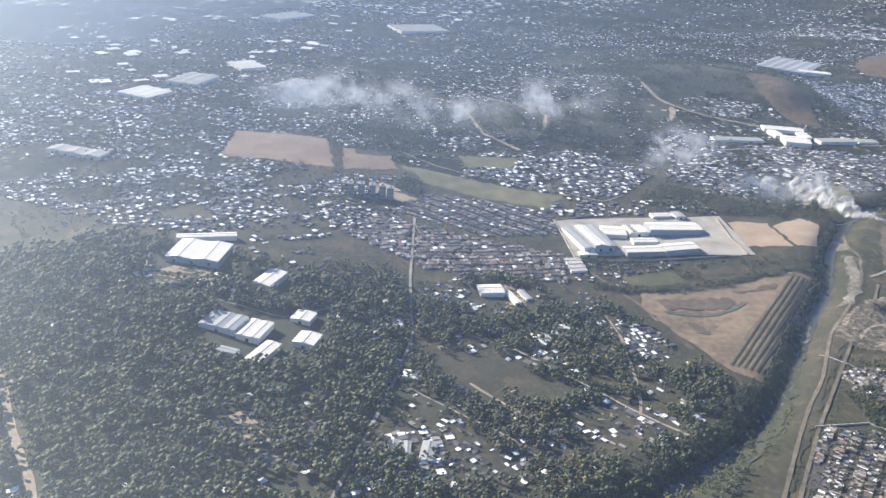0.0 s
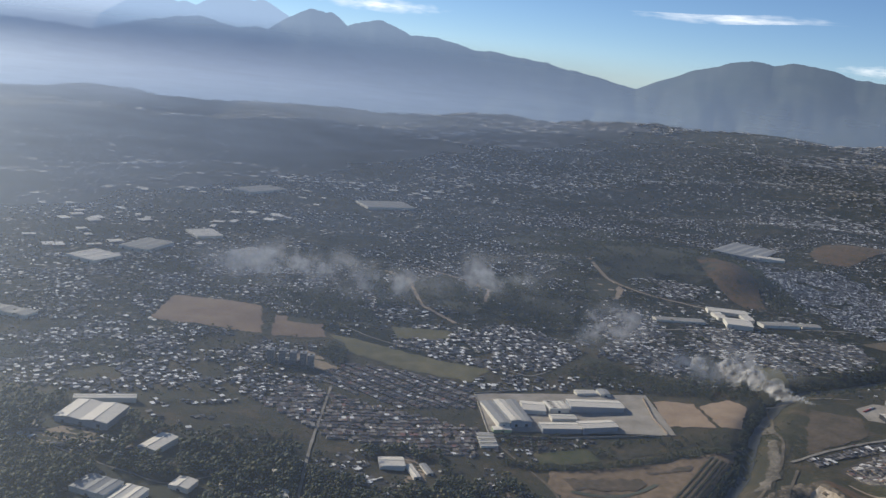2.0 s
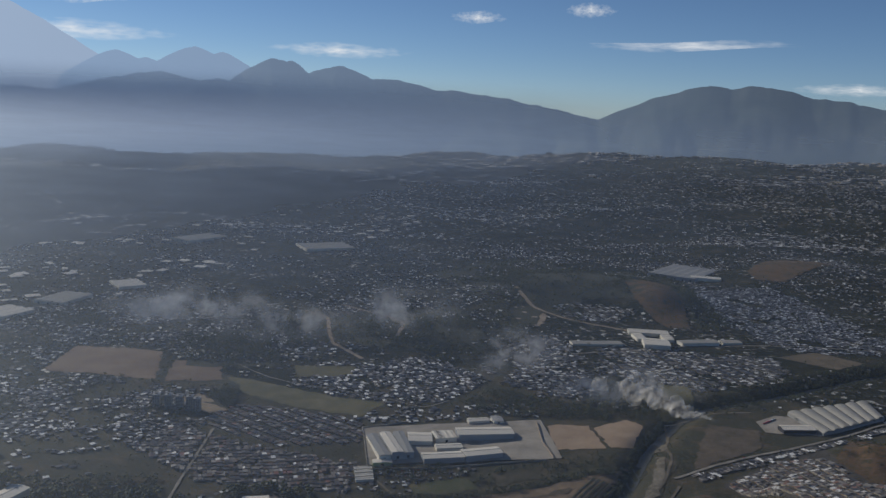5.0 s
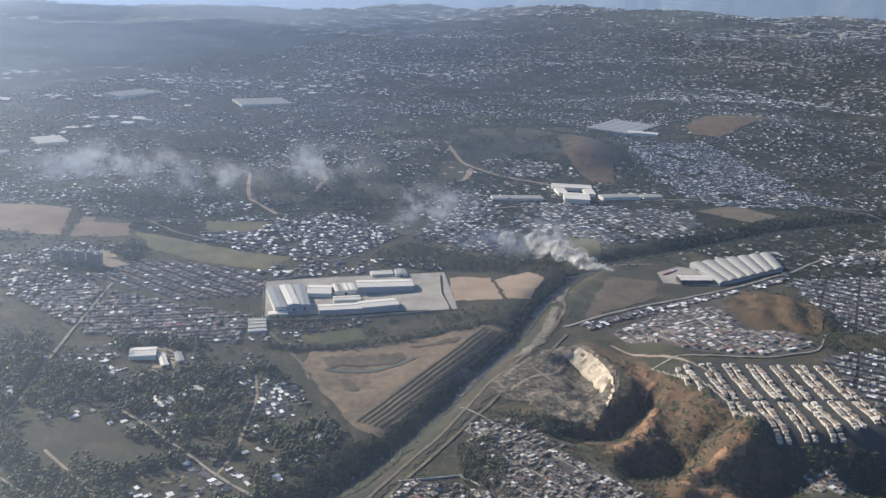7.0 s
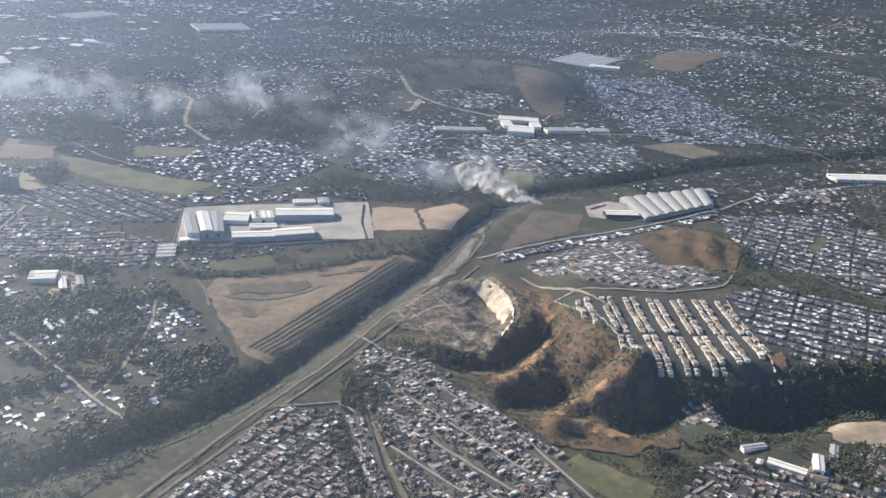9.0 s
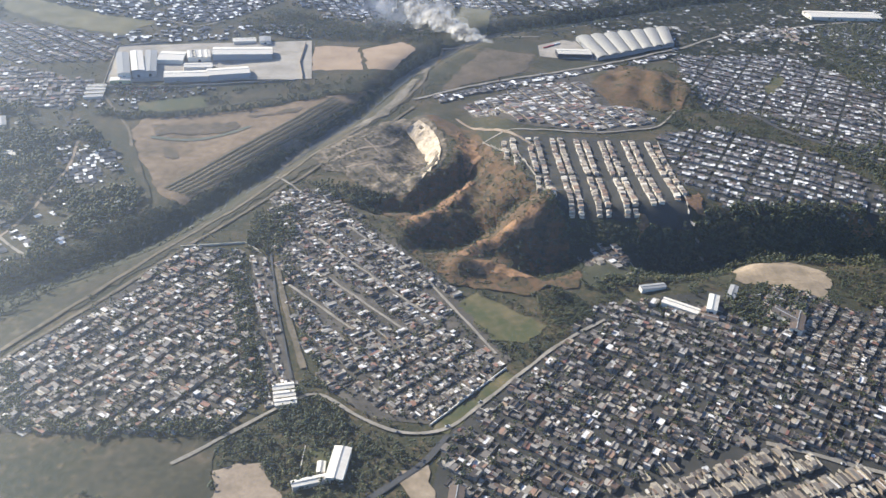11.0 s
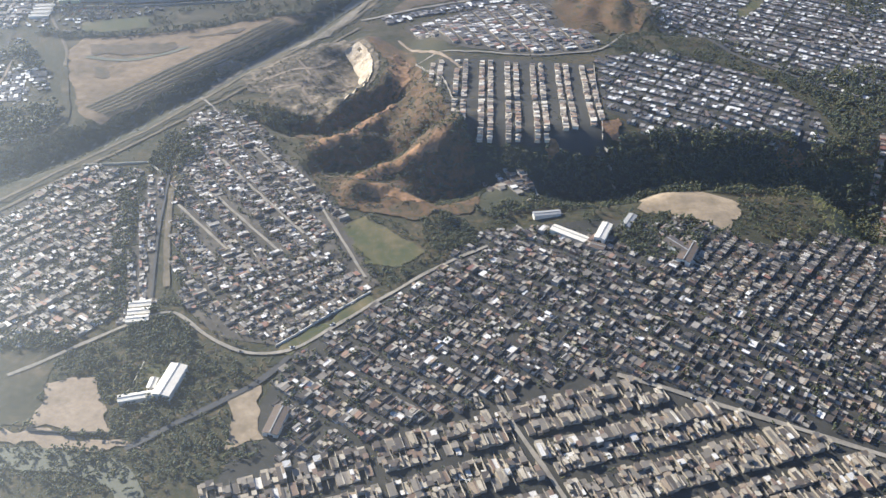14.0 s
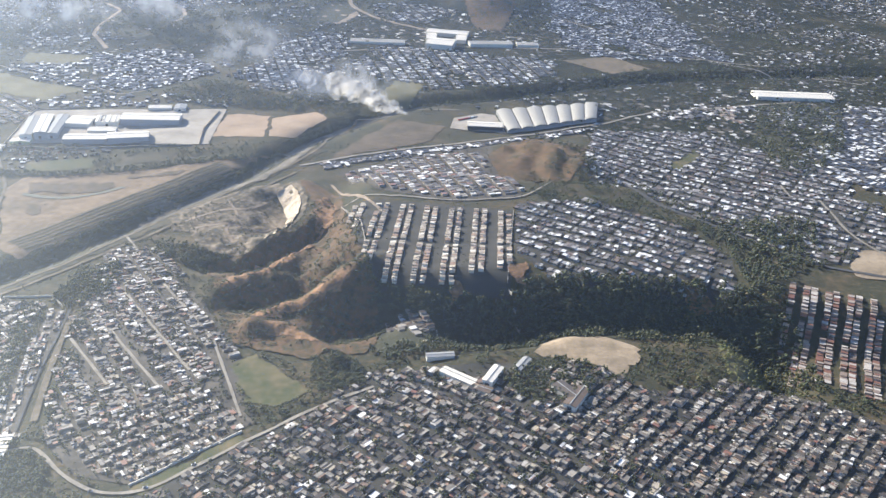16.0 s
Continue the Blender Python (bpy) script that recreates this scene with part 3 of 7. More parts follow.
ribbon("river", RIVER, 9.0, MAT["water"], 0.6, "narrow muddy river", "water")
ribbon("stream", [(180, 262), (250, 253), (300, 254), (345, 254), (368, 250), (376, 236)], 11, MAT["pond"], 0.7, "dark slow stream between bare banks", "water")
ribbon("pond", [(203, 650), (228, 646), (252, 652), (275, 672)], 4, MAT["pond"], 0.8, "shallow green pond in the field", "water")
ROADS = [
    ([(160, 300), (216, 414), (248, 476), (270, 516), (293, 552), (328, 624), (358, 665), (393, 719), (414, 772), (415, 806), (426, 830), (432, 868)], 2.6, "track"),
    ([(196, 360), (262, 482), (312, 566), (340, 612), (376, 660), (404, 712)], 2.4, "track"),
    ([(432, 868), (466, 895), (530, 900)], 2.2, "road"),
    ([(404, 728), (440, 752), (480, 775), (580, 824), (676, 890), (730, 936), (900, 1010)], 4.0, "road"),
    ([(300, 300), (357, 352), (382, 330), (400, 321), (420, 322), (456, 362), (480, 389), (510, 412)], 2.7, "road"),
    ([(365, 262), (411, 303), (421, 320)], 4, "asphalt"),
    ([(568, 317), (620, 300), (687, 278), (760, 255)], 3.6, "road"),
    ([(515, 296), (540, 250), (560, 200)], 2.9, "road"),
    ([(324, 464), (336, 415), (350, 368)], 3.2, "track"),
    ([(318, 480), (330, 420), (345, 360)], 1.6, "asphalt"),
    ([(345, 500), (370, 468), (410, 420)], 2.2, "road"),
    ([(306, 592), (368, 508), (412, 455), (448, 382)], 2.3, "road"),
    ([(330, 482), (366, 440), (402, 400)], 2.2, "road"),
    ([(333, 446), (362, 414), (389, 383)], 2.2, "road"),
    ([(-5, 800), (-5, 671), (0, 569), (-12, 497), (-34, 394), (-60, 300)], 3.2, "road"),
    ([(-153, 466), (-92, 424), (-38, 399)], 2.9, "road"),
    ([(-257, 489), (-222, 426), (-186, 370), (-170, 300)], 5, "dirt"),
    ([(60, 582), (92, 553), (120, 526), (159, 485), (176, 470)], 2.9, "road"),
    ([(152, 638), (159, 600), (158, 574), (157, 538), (154, 508), (150, 492)], 2.2, "dirt"),
    ([(40, 514), (70, 484), (95, 454)], 2.2, "dirt"),
    ([(0, 500), (60, 455), (90, 420)], 2.2, "road"),
    ([(-210, 650), (-205, 610), (-150, 590), (-90, 575), (-60, 600)], 2.5, "road"),
    ([(600, 820), (640, 735), (690, 640), (778, 560), (860, 540)], 4, "asphalt"),
    ([(810, 751), (817, 617), (828, 584), (900, 540)], 2.9, "road"),
    ([(455, 632), (540, 624), (590, 640), (620, 690)], 2.2, "road"),
    ([(438, 690), (465, 640), (490, 600)], 2.2, "dirt"),
    ([(345, 612), (362, 634), (384, 640), (392, 660)], 2.6, "dirt"),
    ([(352, 600), (374, 612), (398, 610), (412, 630)], 2.2, "dirt"),
    ([(366, 650), (380, 628), (376, 600), (388, 582)], 2.4, "dirt"),
    ([(476, 472), (470, 484), (464, 496)], 0.9, "road"),
    ([(433, 471), (446, 462), (466, 450), (470, 438)], 0.9, "road"),
    ([(193, 633), (210, 590), (227, 551), (223, 518)], 5, "meadow"),
    ([(133, 742), (160, 700), (185, 660), (193, 633)], 2.4, "track"), ([(12, 1280), (50, 1241), (61, 1154), (72, 1096), (114, 1035)], 5, "dirt"),
    ([(-24, 990), (20, 950), (150, 905), (190, 880), (215, 905)], 2.2, "road"),
    ([(150, 1110), (160, 1180), (130, 1260), (60, 1330)], 5, "dirt"),
    ([(330, 1420), (350, 1340), (390, 1290), (480, 1230)], 6, "sand"),
    ([(370, 1100), (520, 1160), (700, 1190), (900, 1160)], 4.3, "road"),
    ([(640, 1380), (840, 1160), (1000, 1100)], 3.6, "road"),
]
for line, width, mat in ROADS:
    ribbon("road", line, width * (0.72 if mat in ("road", "asphalt") else 1.0), MAT[mat], 0.75, {"dirt": "dirt track", "track": "worn earth track", "meadow": "grassy field boundary", "road": "pale concrete road", "asphalt": "dark asphalt road", "sand": "pale sandy track"}[mat])

for outline in ([(577, 518), (583, 508), (592, 512), (588, 528)], [(684, 520), (690, 510), (702, 514), (697, 524)], [(540, 500), (548, 494), (556, 498), (550, 504)], [(424, 552), (420, 536), (427, 532), (436, 548), (446, 572), (440, 578)], [(396, 516), (402, 506), (414, 516), (428, 528), (422, 534)], [(430, 476), (434, 466), (448, 482), (466, 490), (484, 500), (480, 508), (462, 500)], [(430, 462), (452, 456), (474, 444), (470, 456), (450, 470)], [(442, 600), (452, 612), (450, 640), (438, 660), (436, 640)], [(404, 548), (412, 552), (420, 566), (412, 562)]):
    drape("bare_earth", outline, MAT["orange"], 1.1, 2.2, ragged=6.0, label="eroded orange earth on a ridge", category="bare earth")
# a planted strip along the field's river side
drape("field", [(229, 572), (252, 558), (302, 636), (353, 718), (336, 732), (283, 652)], MAT["dry"], 0.6, 4.0, ragged=1.5, label="strip of planted rows in a dry field", category="field")
CROP_ROWS = [[(233 + k * 3.9, 569 - k * 2.2), (285 + k * 3.7, 650 - k * 2.7), (336 + k * 3.4, 728 - k * 2.6)] for k in range(5)]
for line in CROP_ROWS:
    ribbon("crop_bed", line, 1.3, MAT["forest"], 1.0, "dark bed of a planted row", "crop row")
for outline in ([(198, 668), (225, 672), (262, 680), (268, 664), (230, 654), (204, 654)], [(212, 640), (224, 630), (236, 612), (222, 616)], [(268, 690), (300, 704), (318, 708), (290, 690)]):
    drape("field", outline, MAT["fallow"], 0.8, 3.0, ragged=6.0, label="dark weedy patch in the dry field", category="field")


# ---- houses ----
FLAT = boxes((-0.5, 0.5, -0.5, 0.5, 0, 0.93, 0), (-0.53, 0.53, -0.53, 0.53, 0.93, 1.0, 1))
MONO = boxes((-0.5, 0.5, -0.5, 0.5, 0, 0.83, 0), (-0.56, 0.56, -0.55, 0.55, 0.77, 0.84, 1, 0.17))
MONO_Y = boxes((-0.5, 0.5, -0.5, 0.5, 0, 0.83, 0), (-0.54, 0.54, -0.56, 0.56, 0.77, 0.84, 1, 0.0, 0.17))
TWO = boxes((-0.5, 0.1, -0.5, 0.5, 0, 0.95, 0), (-0.53, 0.13, -0.53, 0.53, 0.95, 1, 1), (0.1, 0.5, -0.45, 0.5, 0, 0.52, 0), (0.13, 0.55, -0.5, 0.53, 0.5, 0.56, 1, 0.06))
PATIO = boxes((-0.5, 0.5, -0.5, 0.0, 0, 0.93, 0), (-0.53, 0.53, -0.53, 0.03, 0.93, 1.0, 1), (-0.5, 0.0, 0.0, 0.5, 0, 0.55, 0), (-0.53, 0.03, 0.03, 0.53, 0.53, 0.6, 1, 0.0, 0.08), (0.15, 0.3, -0.3, -0.15, 1.0, 1.2, 1))
GABLE = boxes((-0.5, 0.5, -0.5, 0.5, 0, 0.75, 0), (-0.55, 0, -0.55, 0.55, 0.7, 0.77, 1, 0.22), (0, 0.55, -0.55, 0.55, 0.92, 0.99, 1, -0.22))
GABLE_Y = boxes((-0.5, 0.5, -0.5, 0.5, 0, 0.72, 0), (-0.5, 0.5, -0.55, 0, 0.66, 0.73, 1, 0.0, 0.24), (-0.5, 0.5, 0, 0.55, 0.9, 0.97, 1, 0.0, -0.24))
BOXY = boxes((-0.5, 0.5, -0.5, 0.5, 0, 1, 0))
BOXY[2][0] = 1
FORMS = [FLAT, MONO, MONO_Y, TWO, PATIO, GABLE]


def compound(seed):
    """A walled town lot: rooms of different heights round an open patio, with slabs and sheet roofs."""
    r = random.Random(seed)
    rows = [(-0.5, 0.5, -0.5, 0.5, 0, 0.12, 0)]
    cuts = sorted([-0.5, 0.5, r.uniform(-0.25, -0.05), r.uniform(0.1, 0.3)])
    if seed % 3 == 0:
        cuts.pop(1)
    open_row = r.randrange(len(cuts) - 1)
    for k in range(len(cuts) - 1):
        y0, y1 = cuts[k], cuts[k + 1]
        split = r.uniform(-0.2, 0.25)
        for x0, x1 in ((-0.5, split), (split, 0.5)) if r.random() < 0.6 else ((-0.5, 0.5),):
            if r.random() < (0.5 if k == open_row else 0.06):
                continue
            h = r.choice((0.5, 0.55, 0.6, 0.66, 0.95, 1.0)) * r.uniform(0.9, 1.05)
            rows.append((x0, x1, y0, y1, 0.1, h - 0.07, 0))
            if r.random() < 0.55:
                rows.append((x0 - 0.01, x1 + 0.01, y0 - 0.01, y1 + 0.01, h - 0.07, h, 1))
            else:
                rows.append((x0 - 0.03, x1 + 0.03, y0 - 0.03, y1 + 0.03, h - 0.1, h - 0.05, 1, r.uniform(-0.1, 0.1), r.uniform(-0.08, 0.08)))
            if r.random() < 0.2:
                rows.append((x0 + 0.05, x0 + 0.2, y0 + 0.04, y0 + 0.12, h, h + 0.2, r.choice((0, 1))))
    rows.append((0.47, 0.5, -0.5, 0.5, 0.1, r.uniform(0.5, 0.8), 0))
    return boxes(*rows)


LOTS = [compound(k) for k in range(14)]


def lots(poly, angle, lot, depth, street, gap, jitter=0.5, skip=0.05, cross=0, keep_out=(), off_roads=1.3):
    """Places of houses in double rows between streets, inside a polygon."""
    a = radians(angle)
    u, v = np.array([math.cos(a), math.sin(a)]), np.array([-math.sin(a), math.cos(a)])
    p = np.array(poly, float)
    pu, pv = p @ u, p @ v
    pitch = 2 * depth + gap + street
    out = []
    for k in range(int((pv.max() - pv.min()) / pitch) + 2):
        for o in (depth / 2, depth * 1.5 + gap):
            n = int((pu.max() - pu.min()) / lot) + 1
            us = pu.min() + (np.arange(n) + 0.5) * lot + rng.normal(0, lot * 0.05 * jitter, n)
            if cross:
                us = us[np.arange(n) % cross != 0]
            vs = pv.min() + k * pitch + o + rng.normal(0, depth * 0.06 * jitter, len(us))
            out.append(us[:, None] * u + vs[:, None] * v)
    at = np.concatenate(out)
    ok = inside(at[:, 0], at[:, 1], poly) & (rng.random(len(at)) > skip)
    for q in keep_out:
        ok &= ~inside(at[:, 0], at[:, 1], q)
    if np.mean(p[:, 1]) > 860:  # uneven edges
        rim = off_line(at[:, 0], at[:, 1], list(poly) + [poly[0]])
        ok &= rim > rng.exponential(5, len(at)) + 7 * (wavy(at[:, 0], at[:, 1]) > 0.4)
        ok &= wavy(at[:, 0] * 0.6 + 40, at[:, 1] * 0.6) < 1.7
    for line, width, _ in ROADS:
        ok &= off_line(at[:, 0], at[:, 1], line) > width / 2 + off_roads
    ok &= off_line(at[:, 0], at[:, 1], RIVER) > 14
    return at[ok]


def house_sizes(n, lot, depth, low, high, jitter=0.5):
    return np.column_stack([lot * (1.02 + rng.uniform(-0.14, 0.04, n) * jitter), depth * (0.97 + rng.uniform(-0.3, 0.08, n) * jitter), rng.uniform(low, high, n)])


# ground under the woods, coloured dark to stand for shade between the crowns
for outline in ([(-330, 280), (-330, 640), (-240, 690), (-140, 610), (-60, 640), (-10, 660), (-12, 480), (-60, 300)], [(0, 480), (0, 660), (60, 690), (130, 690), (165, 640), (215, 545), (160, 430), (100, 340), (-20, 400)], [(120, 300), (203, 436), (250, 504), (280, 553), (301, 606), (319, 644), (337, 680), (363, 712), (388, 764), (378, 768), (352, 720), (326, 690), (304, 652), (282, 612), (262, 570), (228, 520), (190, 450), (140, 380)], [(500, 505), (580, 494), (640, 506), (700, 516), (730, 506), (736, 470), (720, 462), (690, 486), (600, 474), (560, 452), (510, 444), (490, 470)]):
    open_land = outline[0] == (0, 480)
    drape("meadow" if open_land else "forest_floor", outline, MAT["meadow" if open_land else "forest"], 0.5, step=6, ragged=8.0, label="dry brown grass between groves" if open_land else "ground under trees, coloured dark for their shade", category="meadow" if open_land else "forest floor")


def house_field(label, at, size, turn, forms, mats=("wall", "roof"), name="houses"):
    """Houses too many to count, as one object."""
    if not len(at):
        return
    kind = rng.integers(0, len(forms), len(at))
    pieces = [scatter(forms[k], at[kind == k], size[kind == k], turn[kind == k], 0.6) for k in range(len(forms)) if (kind == k).any()]
    v, f, s = join(pieces)
    tagged(new(name, mesh_of(name, v, f, [MAT[m] for m in mats], s)), label, "houses", kind="stuff")


HOUSE_LABELS = ["narrow concrete town house with rooms round a patio", "town house with patched sheet metal roofs and yard walls", "town house with flat grey roof slabs and open patio", "two-storey town house with mixed flat and tin roofs"]
PROTOS = []


def house_things(at, turn, lot, depth, low, high):
    """Houses near the camera's way, each a thing with walls and roof."""
    if not PROTOS:
        for k, form in enumerate(LOTS):
            for _ in range(2):
                w, d, h = lot * rng.uniform(0.88, 1.0), depth * rng.uniform(0.85, 1.0), rng.uniform(low, high)
                v, f, s = form
                v = v * np.array([w, d, h])
                e = new("house")
                tagged(e, HOUSE_LABELS[k % 4], "house", "houses of the hillside district")
                for b in range(len(v) // 8):
                    slot = int(s[b * 5])
                    pname, mat = ("roof", "roof_own") if slot else ("wall", "wall_own")
                    o = new(pname, mesh_of(pname, v[b * 8:b * 8 + 8], f[b * 5:b * 5 + 5] - b * 8, [MAT[mat]]))
                    o.parent = e
                PROTOS.append(e)
        PROTOS.append(None)
    made = 0
    for i, ((x, y), a) in enumerate(zip(at, turn)):
        m = pose(x, y, float(height(x, y)) - 0.4, 0, 0, math.degrees(a))
        if i < len(PROTOS) - 1 and PROTOS[-1] is None:
            PROTOS[i].matrix_basis = m
        else:
            copy_thing(PROTOS[int(rng.integers(0, len(PROTOS) - 1))], m)
        made += 1
    return made


KEEP = [f[1] for f in FIELDS] + [GROUNDS[-1], [(-202, 626), (-143, 623), (-143, 694), (-202, 692)], [(-153, 540), (-112, 505), (-62, 530), (-58, 590), (-140, 575)], [(-129, 604), (-94, 604), (-94, 641), (-129, 641)], [(46, 636), (98, 636), (98, 674), (46, 674)]]
SCHOOL = [(348, 284), (348, 316), (380, 316), (380, 284)]
SHEDS = [(540, 452), (528, 436), (560, 422), (592, 432), (592, 446)]
DISTRICTS = [  # label, outline, angle, lot, depth, street, gap, low, high, cross, skip, forms, mats
    ("dense grey-roofed houses sloping to the river", GROUNDS[0], 57, 2.7, 6.4, 2.6, 0.2, 2.0, 3.6, 0, 0.06, LOTS, ("wall", "town_roof")),
    ("row of houses beside a canal", GROUNDS[1], -72, 3.4, 4.2, 1.5, 0.4, 1.6, 2.9, 0, 0.05, LOTS, ("wall", "town_roof")),
    ("terraced houses in long rows between straight roads", [(306, 560), (340, 570), (432, 438), (420, 408), (374, 357), (366, 350), (344, 392), (324, 470)], -52, 2.6, 6.6, 2.3, 0.1, 2.0, 3.4, 0, 0.04, LOTS, ("wall", "town_roof")),
    ("terraced houses in long rows above the road", [(374, 356), (420, 404), (446, 384), (452, 371), (413, 330), (390, 337)], 43, 2.6, 5.0, 2.8, 0.1, 2.0, 3.2, 0, 0.04, LOTS, ("wall", "town_roof")),
    ("straight pale rows of identical estate houses", [(467.5, 612), (579, 609), (579, 555), (486, 555), (467.5, 580)], -90, 2.3, 3.5, 7.9, 2.4, 1.9, 2.9, 0, 0.04, [GABLE_Y, FLAT, MONO_Y, TWO], ("cream_wall", "estate_roof")),
    ("straight pale rows of identical estate houses", [(467.5, 549), (579, 549), (579, 518), (560, 512), (542, 502), (467.5, 502)], -90, 2.3, 3.5, 7.9, 2.4, 1.9, 2.9, 0, 0.04, [GABLE_Y, FLAT, MONO_Y, TWO], ("cream_wall", "estate_roof")),
    ("small houses on a ledge in the hollow", [(511, 482), (534, 489), (539, 478), (527, 462)], -60, 3.0, 4.2, 3.0, 0.3, 1.8, 2.8, 0, 0.05, [FLAT, MONO, TWO], ("wall", "roof")),
    ("rows of white-roofed estate houses", [(584, 626), (636, 642), (698, 604), (720, 560), (716, 516), (640, 520), (606, 515), (584, 542)], -28, 2.8, 3.7, 5.2, 0.6, 1.8, 2.7, 9, 0.1, [FLAT, MONO, TWO], ("wall", "estate_top")),
    ("curving rows of pale houses below the bare hill", [(480, 645), (445, 712), (505, 765), (556, 780), (562, 735), (590, 650), (540, 630)], -65, 2.8, 4.5, 3.6, 0.3, 1.7, 2.6, 0, 0.06, [MONO_Y, FLAT, TWO, MONO], ("wall", "town_roof")),
    ("rows of dark-roofed houses", [(640, 735), (662, 862), (770, 880), (870, 780), (850, 570), (770, 562), (690, 640)], -28, 2.9, 3.8, 5.2, 0.6, 1.7, 2.6, 11, 0.13, [FLAT, MONO, TWO, MONO_Y], ("wall", "estate_top")),
    ("narrow houses in steep rows", [(592, 432), (620, 442), (655, 420), (700, 442), (738, 436), (792, 405), (800, 300), (735, 320), (662, 352), (612, 374)], 53, 2.9, 5.0, 2.8, 0.4, 1.9, 3.4, 0, 0.05, LOTS, ("wall", "roof")),
    ("narrow pale houses with long party walls", [(428, 262), (514, 300), (566, 320), (640, 296), (690, 276), (735, 316), (800, 296), (800, 180), (380, 180), (400, 240)], 22, 3.0, 8.6, 4.0, 0.2, 2.0, 4.1, 0, 0.03, LOTS, ("pale_wall", "pale_roof")),
    ("red-roofed rows of houses", [(750, 531), (804, 518), (781, 440), (735, 463)], 72, 2.3, 3.7, 4.6, 0.8, 1.7, 2.5, 0, 0.05, [FLAT, MONO, TWO], ("red_wall", "red_roof")),
    ("houses along the railway road", [(420, 735), (480, 768), (580, 816), (660, 872), (664, 866), (585, 808), (485, 758), (426, 722)], 26, 3.2, 4.2, 1.2, 0.4, 1.4, 2.5, 0, 0.08, FORMS, ("far_wall", "far_roof")),
    ("small cluster of houses in the ravine", [(506, 486), (526, 491), (540, 477), (513, 466)], -60, 3.0, 4.0, 3.0, 0.6, 1.6, 2.4, 0, 0.1, FORMS, ("wall", "pale_roof")),
    ("terraced housing blocks", [(-76, 840), (-84, 902), (-35, 913), (-30, 835)], -80, 3.2, 4.5, 5.0, 0.5, 2.0, 2.8, 0, 0.04, [FLAT, MONO], ("far_wall", "far_roof")),
    ("rows of brown-roofed terraced houses", [(-28, 815), (4, 866), (60, 862), (128, 842), (134, 790), (60, 770)], -35, 3.2, 4.5, 4.0, 0.6, 1.6, 2.4, 0, 0.06, [FLAT, MONO, GABLE], ("wall", "roof")),
    ("dense small houses west of the factory", [(-44, 800), (50, 765), (134, 745), (128, 690), (80, 690), (9, 690), (-60, 740)], 15, 3.6, 4.6, 2.6, 0.8, 1.6, 2.8, 0, 0.12, FORMS, ("wall", "roof")),
    ("dense houses north of the factory", [(36, 940), (64, 1020), (143, 1028), (190, 1060), (223, 1025), (252, 1040), (278, 1000), (240, 940), (226, 912), (214, 890), (151, 890), (86, 902)], 24, 3.6, 4.8, 2.4, 0.6, 1.6, 3.0, 0, 0.12, FORMS, ("far_wall", "far_roof")),
    ("dense houses north-east of the factory", [(285, 1145), (351, 1202), (395, 1145), (384, 1040), (391, 960), (352, 912), (325, 918), (270, 960), (285, 1037)], -70, 3.4, 4.8, 2.8, 0.6, 1.6, 3.0, 0, 0.12, FORMS, ("far_wall", "far_roof")),
    ("long rows of houses below the shopping centre", [(389, 1030), (411, 1150), (520, 1140), (650, 1120), (638, 1050), (580, 985), (495, 963), (440, 990)], -72, 3.4, 4.8, 3.6, 0.6, 1.6, 2.5, 0, 0.04, [FLAT, MONO, TWO], ("far_wall", "far_roof")),
    ("rows of houses beyond the shopping centre", [(375, 1288), (470, 1270), (511, 1340), (430, 1370), (380, 1350)], -60, 3.6, 5.0, 3.4, 0.6, 1.6, 2.5, 0, 0.04, [MONO, FLAT, GABLE], ("far_wall", "far_roof")),
    ("dense hillside town", [(612, 1372), (646, 1597), (813, 1566), (869, 1167), (785, 1150), (690, 1135), (650, 1200)], -40, 3.2, 4.4, 2.6, 0.8, 1.6, 2.8, 0, 0.06, [MONO, FLAT, GABLE], ("far_wall", "far_roof")),
    ("dense eastern town", [(833, 768), (847, 982), (995, 1015), (1100, 900), (960, 700)], -50, 3.8, 5.0, 3.0, 0.8, 1.6, 2.8, 0, 0.08, [MONO, FLAT, GABLE], ("far_wall", "far_roof")),
    ("red-roofed group of houses", [(789, 965), (828, 974), (819, 920), (793, 908)], 30, 3.4, 4.6, 2.6, 0.4, 1.7, 2.4, 0, 0.05, [GABLE, MONO], ("cream_wall", "red_roof")),
    ("riverside houses", [(690, 905), (740, 950), (860, 1000), (850, 960), (760, 905)], 28, 3.6, 4.6, 3.0, 0.8, 1.6, 2.5, 0, 0.1, FORMS, ("far_wall", "far_roof")),
    ("small tin-roofed houses beside the field track", [(150, 616), (186, 620), (184, 576), (162, 570)], 20, 3.0, 4.2, 2.0, 0.8, 1.5, 2.3, 0, 0.12, [MONO, MONO_Y, FLAT, TWO], ("far_wall", "far_roof")),
    ("small houses along a dirt road among trees", [(72, 590), (126, 540), (172, 490), (160, 474), (112, 522), (62, 568)], -44, 3.4, 4.6, 5.0, 1.0, 1.5, 2.4, 0, 0.3, [MONO, MONO_Y, FLAT, TWO], ("wall", "far_roof")),
    ("small houses along a dirt road among trees", [(36, 522), (98, 462), (88, 446), (28, 506)], -42, 3.4, 4.6, 5.0, 1.0, 1.5, 2.4, 0, 0.3, [MONO, MONO_Y, FLAT, TWO], ("wall", "far_roof")),
    ("houses round the western works", [(-230, 600), (-140, 596), (-60, 600), (-50, 560), (-20, 560), (-18, 612), (-100, 606), (-150, 622), (-215, 640)], -20, 3.8, 5.0, 2.6, 0.6, 1.6, 2.6, 0, 0.3, FORMS, ("far_wall", "far_roof")),
